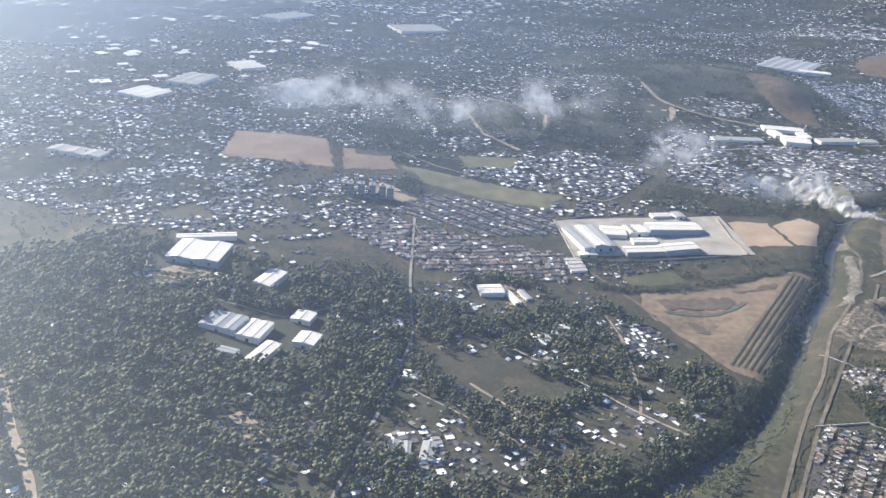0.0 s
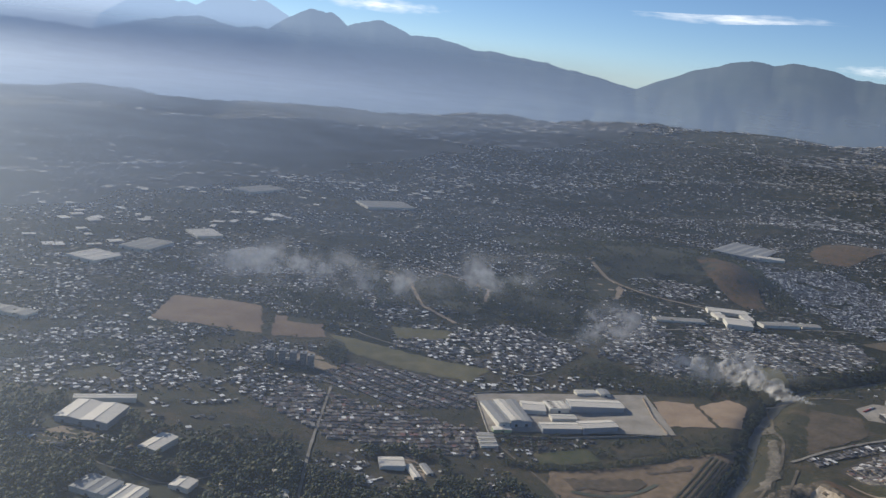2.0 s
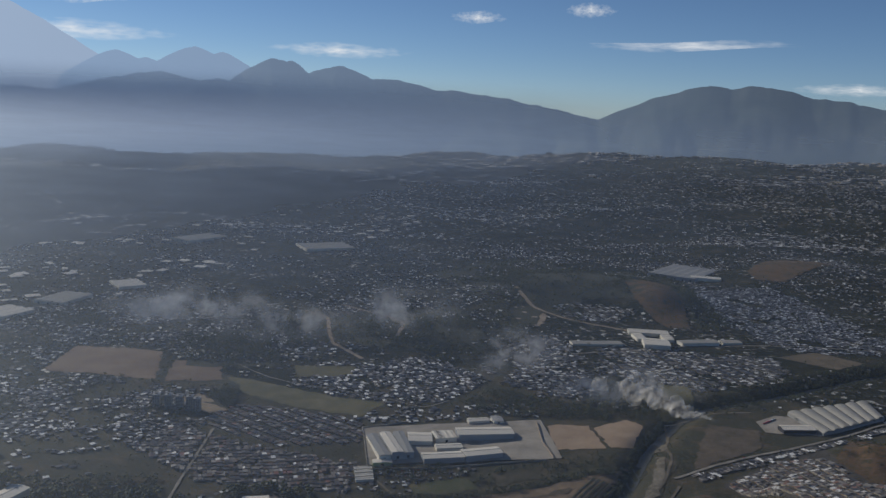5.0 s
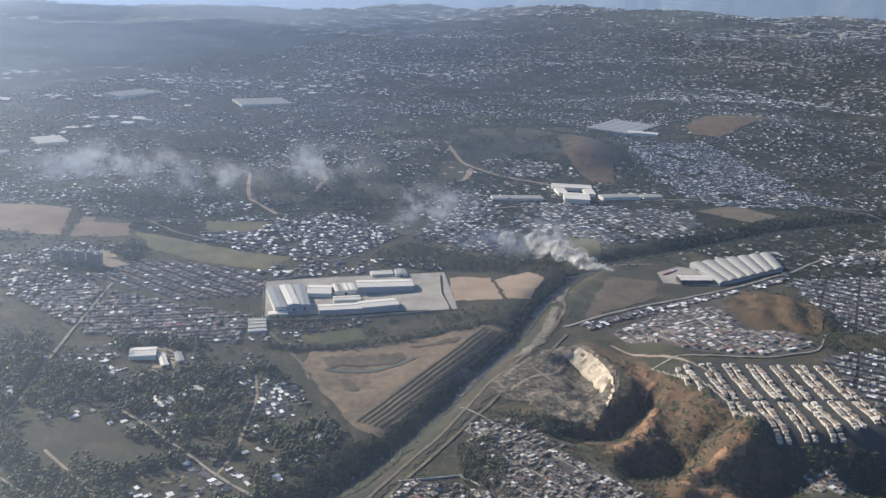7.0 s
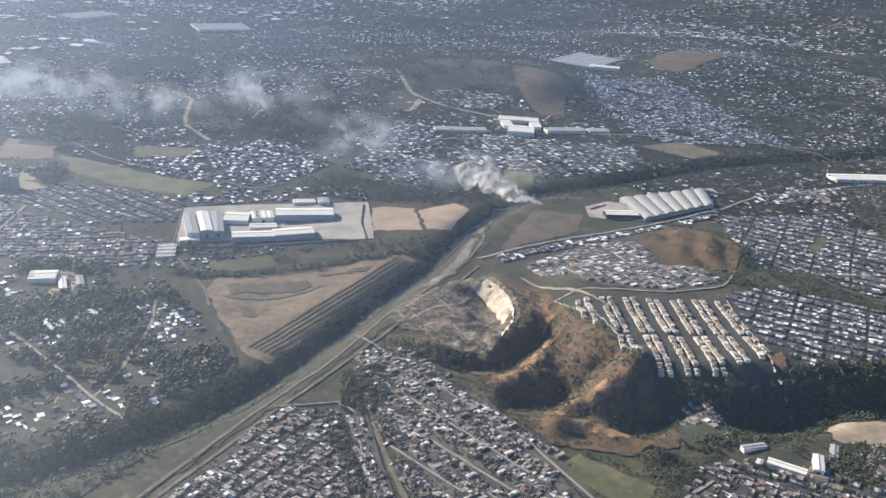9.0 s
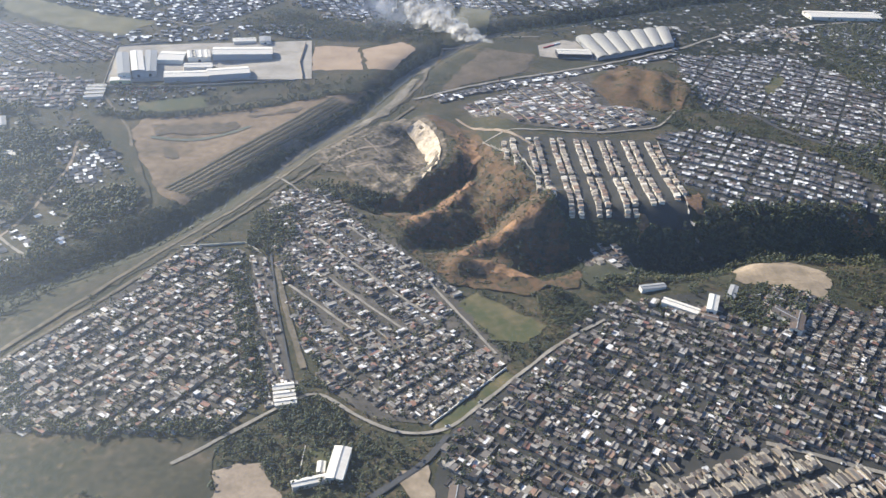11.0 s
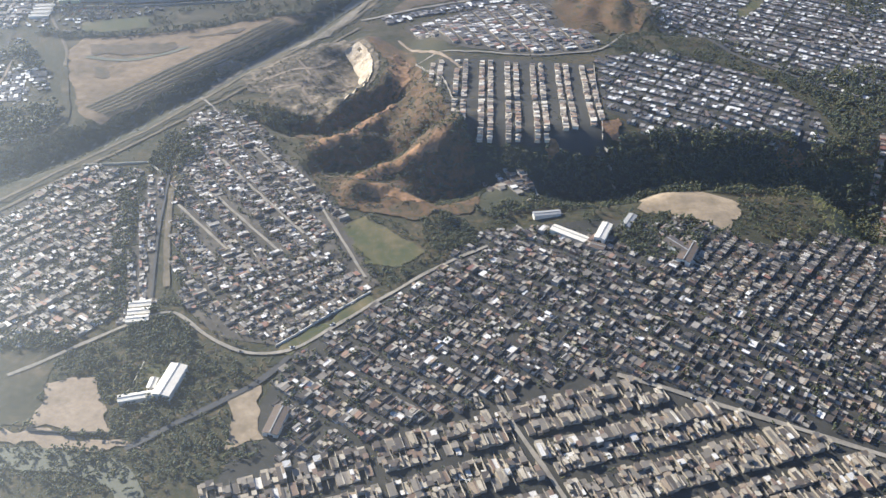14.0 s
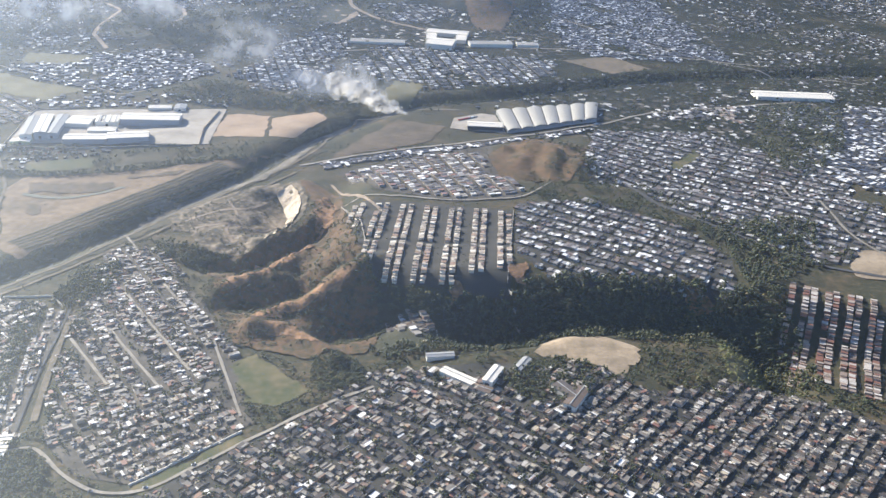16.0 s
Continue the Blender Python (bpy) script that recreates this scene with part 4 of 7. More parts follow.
    ("tin-roofed houses beside the village road", [(-92, 415), (-60, 455), (-34, 445), (-44, 398)], -38, 3.6, 5.0, 1.2, 0.3, 1.6, 2.5, 0, 0.02, [MONO, MONO_Y, GABLE], ("far_wall", "far_roof")),
    ("tin-roofed houses beside the village road", [(-32, 385), (-28, 445), (28, 452), (20, 400)], -75, 3.6, 5.0, 3.0, 0.8, 1.6, 2.5, 0, 0.1, [MONO, MONO_Y, GABLE], ("far_wall", "far_roof")),
]
for label, outline, angle, lot, depth, street, gap, low, high, cross, skip, forms, mats in DISTRICTS:
    at = lots(outline, angle, lot, depth, street, gap, 0.8, skip, cross, KEEP + [SCHOOL, SHEDS])
    turn = np.full(len(at), radians(angle)) + rng.normal(0, 0.02, len(at))
    house_field(label, at, house_sizes(len(at), lot, depth, low, high), turn, forms, mats)

# the hillside district: the nearest houses are things of their own
SAND_TREES = [(579, 432), (599, 450), (619, 448), (628, 430), (615, 404), (592, 400), (580, 412)]
HILLSIDE = [(424, 332), (484, 392), (508, 426), (540, 432), (592, 425), (612, 374), (662, 352), (735, 318), (760, 262), (687, 284), (568, 320), (512, 297), (428, 258), (418, 300)]
at = lots(HILLSIDE, -35, 3.3, 6.2, 2.4, 0.0, 1.8, 0.08, 0, KEEP + [SHEDS, SAND_TREES])
order = np.argsort(np.hypot(at[:, 0] - 520, at[:, 1] - 330))
near, rest = order[:300], order[300:]
house_things(at[near], np.full(len(near), radians(-35)) + rng.normal(0, 0.03, len(near)) + (rng.random(len(near)) < 0.5) * math.pi, 3.35, 6.2, 2.0, 3.7)
house_field("dense houses on a gentle hillside", at[rest], house_sizes(len(rest), 3.4, 6.2, 2.0, 3.7, 0.3), np.full(len(rest), radians(-35)) + rng.normal(0, 0.03, len(rest)), LOTS)


def speckle(outline, count, low, high, wide, label, forms=FORMS, mats=("far_wall", "far_roof"), clump=0.0, keep=True):
    """Houses spread loosely over a stretch of land."""
    p = np.array(outline)
    xy = rng.uniform(p.min(0), p.max(0), (count * 3, 2))
    ok = inside(xy[:, 0], xy[:, 1], outline)
    if clump:
        ok &= wavy(xy[:, 0] * clump, xy[:, 1] * clump) > rng.normal(-0.1, 0.6, len(xy))
    if keep:
        for q in KEEP:
            ok &= ~inside(xy[:, 0], xy[:, 1], q)
        for line, width, _ in ROADS:
            ok &= off_line(xy[:, 0], xy[:, 1], line) > width / 2 + 2.5
        ok &= off_line(xy[:, 0], xy[:, 1], RIVER) > 16
    xy = xy[ok][:count]
    n = len(xy)
    size = np.column_stack([rng.uniform(*wide, n) * 0.85, rng.uniform(*wide, n), rng.uniform(low, high, n)])
    turn = np.radians(15 + 90 * rng.integers(0, 2, n) + 40 * np.round(np.sin(xy[:, 0] * 0.004 + xy[:, 1] * 0.003) * 1.5) / 1.5 + rng.normal(0, 6, n))
    house_field(label, xy, size, turn, forms, mats)


speckle([(-30, 900), (400, 1000), (390, 1280), (-30, 1300)], 420, 1.3, 2.2, (2.6, 4.4), "scattered houses in the northern valley", [BOXY])
speckle([(470, 900), (700, 1080), (1100, 1180), (1100, 700), (880, 780), (700, 930)], 500, 1.3, 2.2, (2.6, 4.4), "scattered houses by the river", [BOXY])
speckle([(-230, 700), (-130, 690), (-60, 745), (-10, 760), (-30, 840), (-90, 910), (-220, 935), (-330, 900), (-420, 800)], 2300, 1.5, 2.8, (2.6, 4.6), "dense small houses of a western suburb", [BOXY, FLAT], clump=0.9)
speckle([(-330, 905), (-225, 945), (-228, 1045), (-110, 1020), (-90, 990), (-20, 990), (30, 1010), (120, 1070), (20, 1180), (-60, 1320), (-300, 1260), (-520, 1150), (-600, 900)], 4300, 1.5, 2.8, (2.8, 4.8), "dense small houses of a western suburb", [BOXY, MONO, GABLE], clump=0.7)
speckle([(130, 832), (305, 866), (300, 905), (225, 890), (150, 885), (120, 850)], 150, 1.5, 2.6, (2.8, 5.6), "houses and workshops behind the factory")
speckle([(134, 700), (150, 742), (200, 740), (240, 745), (170, 684)], 60, 1.4, 2.2, (2.4, 4.2), "small buildings in front of the factory")
GROVE = [(-60, 400), (-5, 660), (60, 690), (130, 690), (170, 640), (225, 545), (160, 420), (100, 330)]
speckle(GROVE, 1050, 1.4, 2.3, (2.2, 5.0), "scattered houses among trees", clump=0.5)
speckle([(-260, 300), (-300, 640), (-130, 700), (-10, 660), (-30, 400), (-100, 300)], 420, 1.4, 2.2, (2.6, 5.4), "scattered houses among trees", clump=0.6)
speckle([(170, 540), (120, 640), (140, 680), (200, 600)], 90, 1.2, 1.9, (2.2, 3.6), "scattered houses among trees")
speckle([(-1300, 1000), (-560, 950), (-500, 1200), (0, 1400), (300, 1500), (340, 1900), (-200, 2100), (-1700, 2000)], 7600, 1.6, 3.0, (2.8, 5.0), "sprawling low-roofed town", [BOXY, MONO, GABLE], clump=0.25)
speckle([(20, 1200), (300, 1260), (340, 1420), (200, 1500), (-60, 1400)], 900, 1.6, 2.8, (2.8, 4.6), "sprawling low-roofed town", [BOXY, MONO, GABLE], clump=0.4)
speckle([(640, 1600), (500, 1660), (300, 1560), (200, 2000), (1100, 2200), (1300, 1700), (880, 1300), (820, 1560)], 4600, 1.6, 3.0, (2.8, 4.8), "sprawling low-roofed town", [BOXY, MONO, GABLE], clump=0.3)
speckle([(860, 1200), (1000, 1100), (1700, 1300), (1700, 1700), (1200, 1600)], 2000, 1.6, 3.0, (2.8, 5.0), "sprawling low-roofed town", [BOXY, MONO, GABLE], clump=0.3)
speckle([(-2200, 2050), (2000, 2000), (2400, 3300), (-2600, 3300)], 9000, 2.0, 4.0, (5.0, 12.0), "distant town on the plain", [BOXY], ("far_wall", "far_white"), clump=0.09, keep=False)
speckle([(-2600, 3000), (2600, 3000), (2600, 4000), (-2600, 4000)], 2200, 3.0, 7.0, (9.0, 34.0), "distant sheds and greenhouses on the plain", [BOXY], ("far_wall", "far_white"), clump=0.06, keep=False)
speckle([(-1500, 1150), (-300, 1250), (300, 2400), (-1500, 2600)], 230, 3.0, 4.5, (8.0, 22.0), "large sheds and factories of the western town", [FLAT, GABLE], ("wall", "white_metal"), clump=0.3)


# ---- trees ----
def tree_form(clumps, seed, tall=1.0):
    """A tapered trunk and a crown of many small uneven clumps; one unit high, about one wide."""
    r = random.Random(seed)
    v, f, s = [], [], []
    for k in range(4):
        a = k * math.pi / 2
        v.append((0.06 * math.cos(a), 0.06 * math.sin(a), -0.15))
    v.append((0.02, 0.0, 0.6))
    f += [(k, (k + 1) % 4, 4) for k in range(4)]
    s += [1] * 4
    for c in range(clumps):
        a, rad, z = r.uniform(0, 6.28), math.sqrt(r.random()) * 0.4, r.uniform(0.3, 0.88) * tall
        rad *= 1.15 - abs(z / tall - 0.55) * 1.3
        size = r.uniform(0.11, 0.2)
        cx, cy, b = rad * math.cos(a), rad * math.sin(a), len(v)
        for dx, dy, dz in ((1, 0, 0), (0, 1, 0), (-1, 0, 0), (0, -1, 0), (0, 0, 1), (0, 0, -1)):
            j = size * r.uniform(0.65, 1.35)
            v.append((cx + dx * j + r.uniform(-0.05, 0.05), cy + dy * j + r.uniform(-0.05, 0.05), z + dz * j * 0.75 + r.uniform(-0.03, 0.03)))
        for p, q in ((0, 1), (1, 2), (2, 3), (3, 0)):
            f += [(b + p, b + q, b + 4), (b + q, b + p, b + 5)]
            s += [0, 0]
    return np.array(v, float), np.array(f), np.array(s)


TREES = [tree_form(8, 1), tree_form(8, 2), tree_form(7, 3, 1.1), tree_form(7, 4, 0.9)]
BUSHES = [tree_form(4, 5), tree_form(5, 6)]
SHRUBS = [tree_form(2, 7), tree_form(3, 8)]
COPSE = [tree_form(6, 9), tree_form(5, 10), tree_form(6, 11)]


def wood(label, outline, count, wide, forms=TREES, mat="leaf", band=None, clump=0.0, avoid=True, off=1.5):
    """Trees past counting over a stretch of land, or along a line within band metres of it."""
    p = np.array(outline, float)
    if band:
        lens = np.hypot(*np.diff(p, axis=0).T)
        pick = rng.choice(len(lens), count, p=lens / lens.sum())
        t = rng.random(count)[:, None]
        d = np.diff(p, axis=0)[pick] / lens[pick][:, None]
        side = np.stack([-d[:, 1], d[:, 0]], -1)
        xy = p[pick] * (1 - t) + p[pick + 1] * t + side * rng.uniform(*band, count)[:, None]
    else:
        xy = rng.uniform(p.min(0), p.max(0), (count * 4, 2))
        xy = xy[inside(xy[:, 0], xy[:, 1], outline)]
        if clump:
            xy = xy[wavy(xy[:, 0] * clump, xy[:, 1] * clump) < rng.normal(0.1, 0.6, len(xy))]
    if avoid:
        ok = np.ones(len(xy), bool)
        for q in KEEP:
            ok &= ~inside(xy[:, 0], xy[:, 1], q)
        for line, width, _ in ROADS:
            ok &= off_line(xy[:, 0], xy[:, 1], line) > width / 2 + off
        ok &= off_line(xy[:, 0], xy[:, 1], RIVER) > 5
        xy = xy[ok]
    xy = xy[:count]
    n = len(xy)
    w = rng.uniform(*wide, n)
    size = np.column_stack([w, w * rng.uniform(0.85, 1.15, n), w * rng.uniform(0.75, 1.15, n)])
    kind, turn = rng.integers(0, len(forms), n), rng.uniform(0, 6.28, n)
    v, f, s = join([scatter(forms[k], xy[kind == k], size[kind == k], turn[kind == k], 0.3) for k in range(len(forms)) if (kind == k).any()])
    tagged(new("trees", mesh_of("trees", v, f, [MAT[mat], MAT["bark"]], s, smooth=True)), label, "trees", kind="stuff")


wood("dark trees along the river bank", RIVER[:8], 2300, (1.8, 3.6), band=(4, 20))
wood("dark trees along the river bank", RIVER[7:], 1500, (1.8, 3.8), band=(4, 13))
wood("bushes along the river bank", RIVER[:13], 700, (1.4, 3.0), BUSHES, band=(-24, -4))
for line in CROP_ROWS:
    wood("dark planted row in a dry field", line, 190, (1.5, 2.5), SHRUBS, band=(-0.6, 0.6), avoid=False)
wood("dark wooded ravine", RAVINE[1:], 1200, (3.2, 6.0), band=(-20, 24))
wood("trees along the plateau edge", [(488, 520), (496, 500), (526, 496), (550, 492), (580, 494), (620, 504)], 330, (2.0, 4.2), band=(-8, 3), avoid=False)
for spur, n in ((1, 260), (3, 260), (5, 200)):
    wood("dark trees and scrub in an eroded hollow", SPURS[spur][0], n, (1.4, 3.6), BUSHES, band=(-11, 9), avoid=False)
wood("scrub round the football lawn", [(472, 440), (498, 436), (506, 412), (478, 408)], 420, (1.6, 3.6), BUSHES + TREES)
wood("wooded hollow", [(540, 500), (580, 496), (600, 476), (560, 448), (510, 440), (500, 450), (530, 456), (544, 476)], 420, (3.0, 5.2))
wood("light green trees on the hillside", [(702, 486), (731, 482), (727, 446), (700, 440)], 130, (2.4, 4.2), mat="leaf_light", avoid=False)
wood("trees round the sand lot", [(545, 455), (590, 470), (596, 440), (650, 425), (612, 405), (575, 420)], 90, (3.0, 4.8))
wood("dense dark grove", GROVE, 3000, (4.2, 9.0), TREES, clump=0.7)
wood("dense dark forest", [(-360, 260), (-360, 640), (-240, 690), (-60, 640), (-10, 660), (-10, 480), (-60, 300)], 4300, (6.0, 12.5), TREES)
wood("dark grove in the town", [(-102, 620), (-80, 672), (-22, 690), (-8, 610), (-60, 575), (-90, 580)], 520, (4.0, 6.5), COPSE)
wood("trees among the houses", [(225, 436), (262, 492), (330, 480), (340, 345), (292, 320), (240, 300)], 170, (2.0, 4.0))
wood("line of dark trees between houses", [(292, 478), (306, 430), (330, 350)], 160, (2.6, 4.2), band=(-3, 4))
wood("trees beside the canal", [(320, 482), (340, 420), (356, 352), (375, 330)], 150, (2.6, 4.4), band=(-6, 8))
wood("trees below the housing rows", [(285, 325), (350, 340), (400, 300), (360, 250), (270, 240)], 330, (2.6, 4.6), clump=1.0)
wood("street trees of the terraced rows", [(306, 560), (432, 440), (452, 375), (392, 335), (330, 470)], 190, (1.8, 3.2))
wood("trees of the hillside district", HILLSIDE, 330, (1.8, 3.6), BUSHES + TREES)
wood("trees beside the junction", [(300, 560), (340, 575), (300, 600), (270, 520)], 120, (2.6, 4.4))
wood("trees south of the quarry", [(335, 580), (440, 560), (400, 530), (340, 560)], 300, (2.6, 4.6))
wood("scrub on the quarry", [(335, 605), (345, 640), (385, 676), (400, 640), (412, 600), (396, 566), (360, 590)], 330, (1.0, 2.8), BUSHES, avoid=False, clump=2.2)
wood("scrub on the red slopes", [(380, 552), (414, 580), (440, 660), (466, 610), (490, 540), (506, 478), (490, 446), (428, 452), (402, 490)], 1300, (1.7, 3.4), SHRUBS, avoid=False, clump=1.4)
wood("brush on the eroded slopes", [(384, 552), (414, 580), (440, 660), (466, 610), (490, 540), (506, 490), (508, 460), (480, 450), (440, 466), (404, 500)], 900, (1.8, 3.6), BUSHES, avoid=False)
wood("trees on the bare hill", [(590, 760), (600, 830), (660, 810), (655, 735), (610, 660)], 520, (1.4, 3.2), BUSHES, avoid=False, clump=1.2)
wood("low scrub on the bare hill", [(562, 772), (600, 828), (652, 806), (648, 745), (600, 672), (575, 720)], 1100, (1.0, 2.6), SHRUBS, avoid=False)
wood("trees of the eastern estates", [(577, 640), (690, 900), (870, 800), (860, 560), (720, 560), (640, 640)], 420, (2.0, 4.0))
wood("dark hedge along the valley road", [(655, 735), (690, 650), (740, 600), (850, 560)], 260, (2.6, 4.4), band=(-7, 9))
wood("trees below the factory", [(140, 740), (170, 690), (300, 730), (370, 760), (360, 800), (320, 765)], 330, (2.4, 4.6), clump=0.9)
wood("dark line of trees between the fields", [(150, 690), (176, 684), (228, 691), (281, 712), (326, 733), (360, 746)], 420, (2.2, 4.4), band=(-5, 5), avoid=False)
wood("woods north of the factory", [(380, 850), (400, 960), (470, 900), (440, 880)], 160, (3.0, 5.0))
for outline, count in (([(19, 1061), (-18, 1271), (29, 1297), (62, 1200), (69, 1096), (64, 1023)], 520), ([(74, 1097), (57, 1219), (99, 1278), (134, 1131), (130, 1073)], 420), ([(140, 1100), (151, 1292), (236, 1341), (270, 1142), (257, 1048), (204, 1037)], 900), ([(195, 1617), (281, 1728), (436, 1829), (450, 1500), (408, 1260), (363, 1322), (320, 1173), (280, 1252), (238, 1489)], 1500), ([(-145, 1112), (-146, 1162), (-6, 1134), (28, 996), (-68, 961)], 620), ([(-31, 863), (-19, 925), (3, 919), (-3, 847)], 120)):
    drape("forest_floor", outline, MAT["forest"], 0.6, 12, ragged=14.0, label="ground under trees, coloured dark for their shade", category="forest floor")
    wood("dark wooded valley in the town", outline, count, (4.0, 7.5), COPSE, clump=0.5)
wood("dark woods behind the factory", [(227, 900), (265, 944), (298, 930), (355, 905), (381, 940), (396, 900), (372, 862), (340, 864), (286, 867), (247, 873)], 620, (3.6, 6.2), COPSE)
drape("forest_floor", [(300, 1400), (290, 1520), (400, 1680), (620, 1700), (660, 1560), (620, 1400), (560, 1340), (500, 1380), (400, 1390)], MAT["forest"], 0.8, 14, ragged=20.0, label="ground under trees, coloured dark for their shade", category="forest floor")
wood("wooded hills beyond the shopping centre", [(300, 1400), (290, 1520), (400, 1680), (620, 1700), (660, 1560), (620, 1400), (560, 1340), (500, 1380), (400, 1390)], 1700, (4.5, 7.5), COPSE, clump=0.22)
wood("dark trees below the brown knoll", [(575, 1250), (592, 1372), (588, 1455), (640, 1440), (640, 1300), (610, 1250)], 420, (4.0, 7.0), COPSE)
wood("wooded river valley", [(440, 900), (500, 960), (740, 1100), (960, 1190), (980, 1120), (740, 1040), (520, 905)], 900, (3.0, 5.5))
wood("trees among suburban houses", [(-560, 680), (-580, 1250), (-60, 1330), (20, 1180), (-30, 830), (-130, 690)], 3400, (3.0, 6.0), COPSE, clump=0.35)
wood("trees of the distant town", [(-1500, 1200), (1700, 1200), (1700, 2300), (-1500, 2300)], 5200, (4.0, 8.0), SHRUBS, clump=0.25, avoid=False)
wood("distant woods on the plain", [(-2200, 2200), (2200, 2200), (2400, 4000), (-2400, 4000)], 4200, (7.0, 17.0), SHRUBS, clump=0.07, avoid=False)
wood("trees north-east of the river", [(690, 1130), (870, 1160), (1100, 1250), (1100, 900), (860, 760), (700, 900)], 500, (3.0, 5.0), clump=0.4)
wood("low scrub on open ground", [(60, 300), (200, 480), (240, 520), (330, 640), (420, 760), (640, 840), (860, 760), (860, 440), (700, 420), (480, 400), (330, 250)], 2600, (1.0, 2.4), SHRUBS, clump=0.6)
wood("low scrub on open ground", [(-300, 300), (-300, 700), (130, 720), (260, 740), (180, 500), (60, 300)], 1300, (1.0, 2.6), SHRUBS)
wood("dark trees among the terraced houses", [(225, 436), (262, 492), (330, 480), (420, 440), (440, 390), (390, 345), (330, 350), (256, 322)], 260, (2.2, 4.0), TREES)
wood("scrub and trees north of the river", [(380, 840), (300, 880), (330, 960), (700, 1110), (1000, 1200), (1100, 1000), (700, 930)], 900, (1.6, 3.6), SHRUBS)
wood("trees round the lawn and hillside", [(420, 420), (445, 446), (482, 410), (500, 430), (530, 445), (470, 380), (455, 370)], 260, (1.8, 3.6), BUSHES)
wood("trees at the foot of the terraced rows", [(340, 320), (380, 336), (420, 316), (440, 330), (420, 300), (350, 318)], 120, (2.4, 4.0), BUSHES)
wood("trees and bushes round the school", [(290, 240), (300, 330), (345, 335), (400, 310), (420, 262), (380, 240)], 500, (1.4, 3.4), BUSHES)
wood("gardens among the western houses", [(-230, 700), (-130, 690), (134, 700), (134, 800), (-30, 860), (-330, 900)], 900, (2.4, 4.6), SHRUBS)
wood("garden trees of the northern town", [(-300, 880), (300, 860), (1000, 900), (1100, 1400), (-300, 1400)], 3600, (2.8, 5.6), BUSHES)
wood("dark trees of the lower river bank", [(130, 310), (200, 432), (240, 518), (234, 546), (205, 502), (150, 400)], 520, (3.0, 5.4), COPSE, avoid=False)
wood("trees between the estates", [(580, 640), (600, 640), (640, 630), (700, 640), (760, 570), (720, 545), (690, 520), (610, 515), (582, 540)], 260, (1.8, 3.6), BUSHES)
wood("trees on the grassy slope", [(620, 430), (655, 470), (700, 490), (735, 470), (720, 440), (690, 425)], 280, (2.0, 4.2), TREES)
wood("garden trees on the open ground", [(440, 395), (482, 412), (512, 440), (540, 445), (510, 425), (484, 396), (462, 374)], 160, (1.8, 3.4), BUSHES)
drape("forest_floor", [(845, 978), (880, 999), (937, 984), (899, 856), (839, 775), (816, 789), (819, 872)], MAT["forest"], 0.9, 8, ragged=10.0, label="ground under trees, coloured dark for their shade", category="forest floor")
wood("dark wooded hollow in the eastern town", [(845, 978), (880, 999), (937, 984), (899, 856), (839, 775), (816, 789), (819, 872)], 620, (4.0, 7.0), COPSE, avoid=False)
wood("trees along the road between estates", [(600, 640), (665, 633), (695, 611), (728, 588), (780, 556)], 260, (2.4, 4.6), band=(-5, 9), avoid=False)
wood("trees on the bare hill's flank", [(600, 830), (640, 800), (652, 740), (610, 660), (596, 650)], 160, (2.2, 4.2), band=(-8, 8), avoid=False)
wood("scrub round the factory", [(-60, 700), (140, 690), (310, 740), (420, 780), (430, 870), (300, 960), (60, 930), (-60, 900)], 900, (1.6, 3.4), SHRUBS)
wood("scrub on the river's bank", [(262, 482), (312, 566), (340, 612), (404, 712), (430, 800), (440, 780), (420, 728), (350, 610), (300, 530), (270, 470)], 420, (1.4, 3.0), BUSHES)


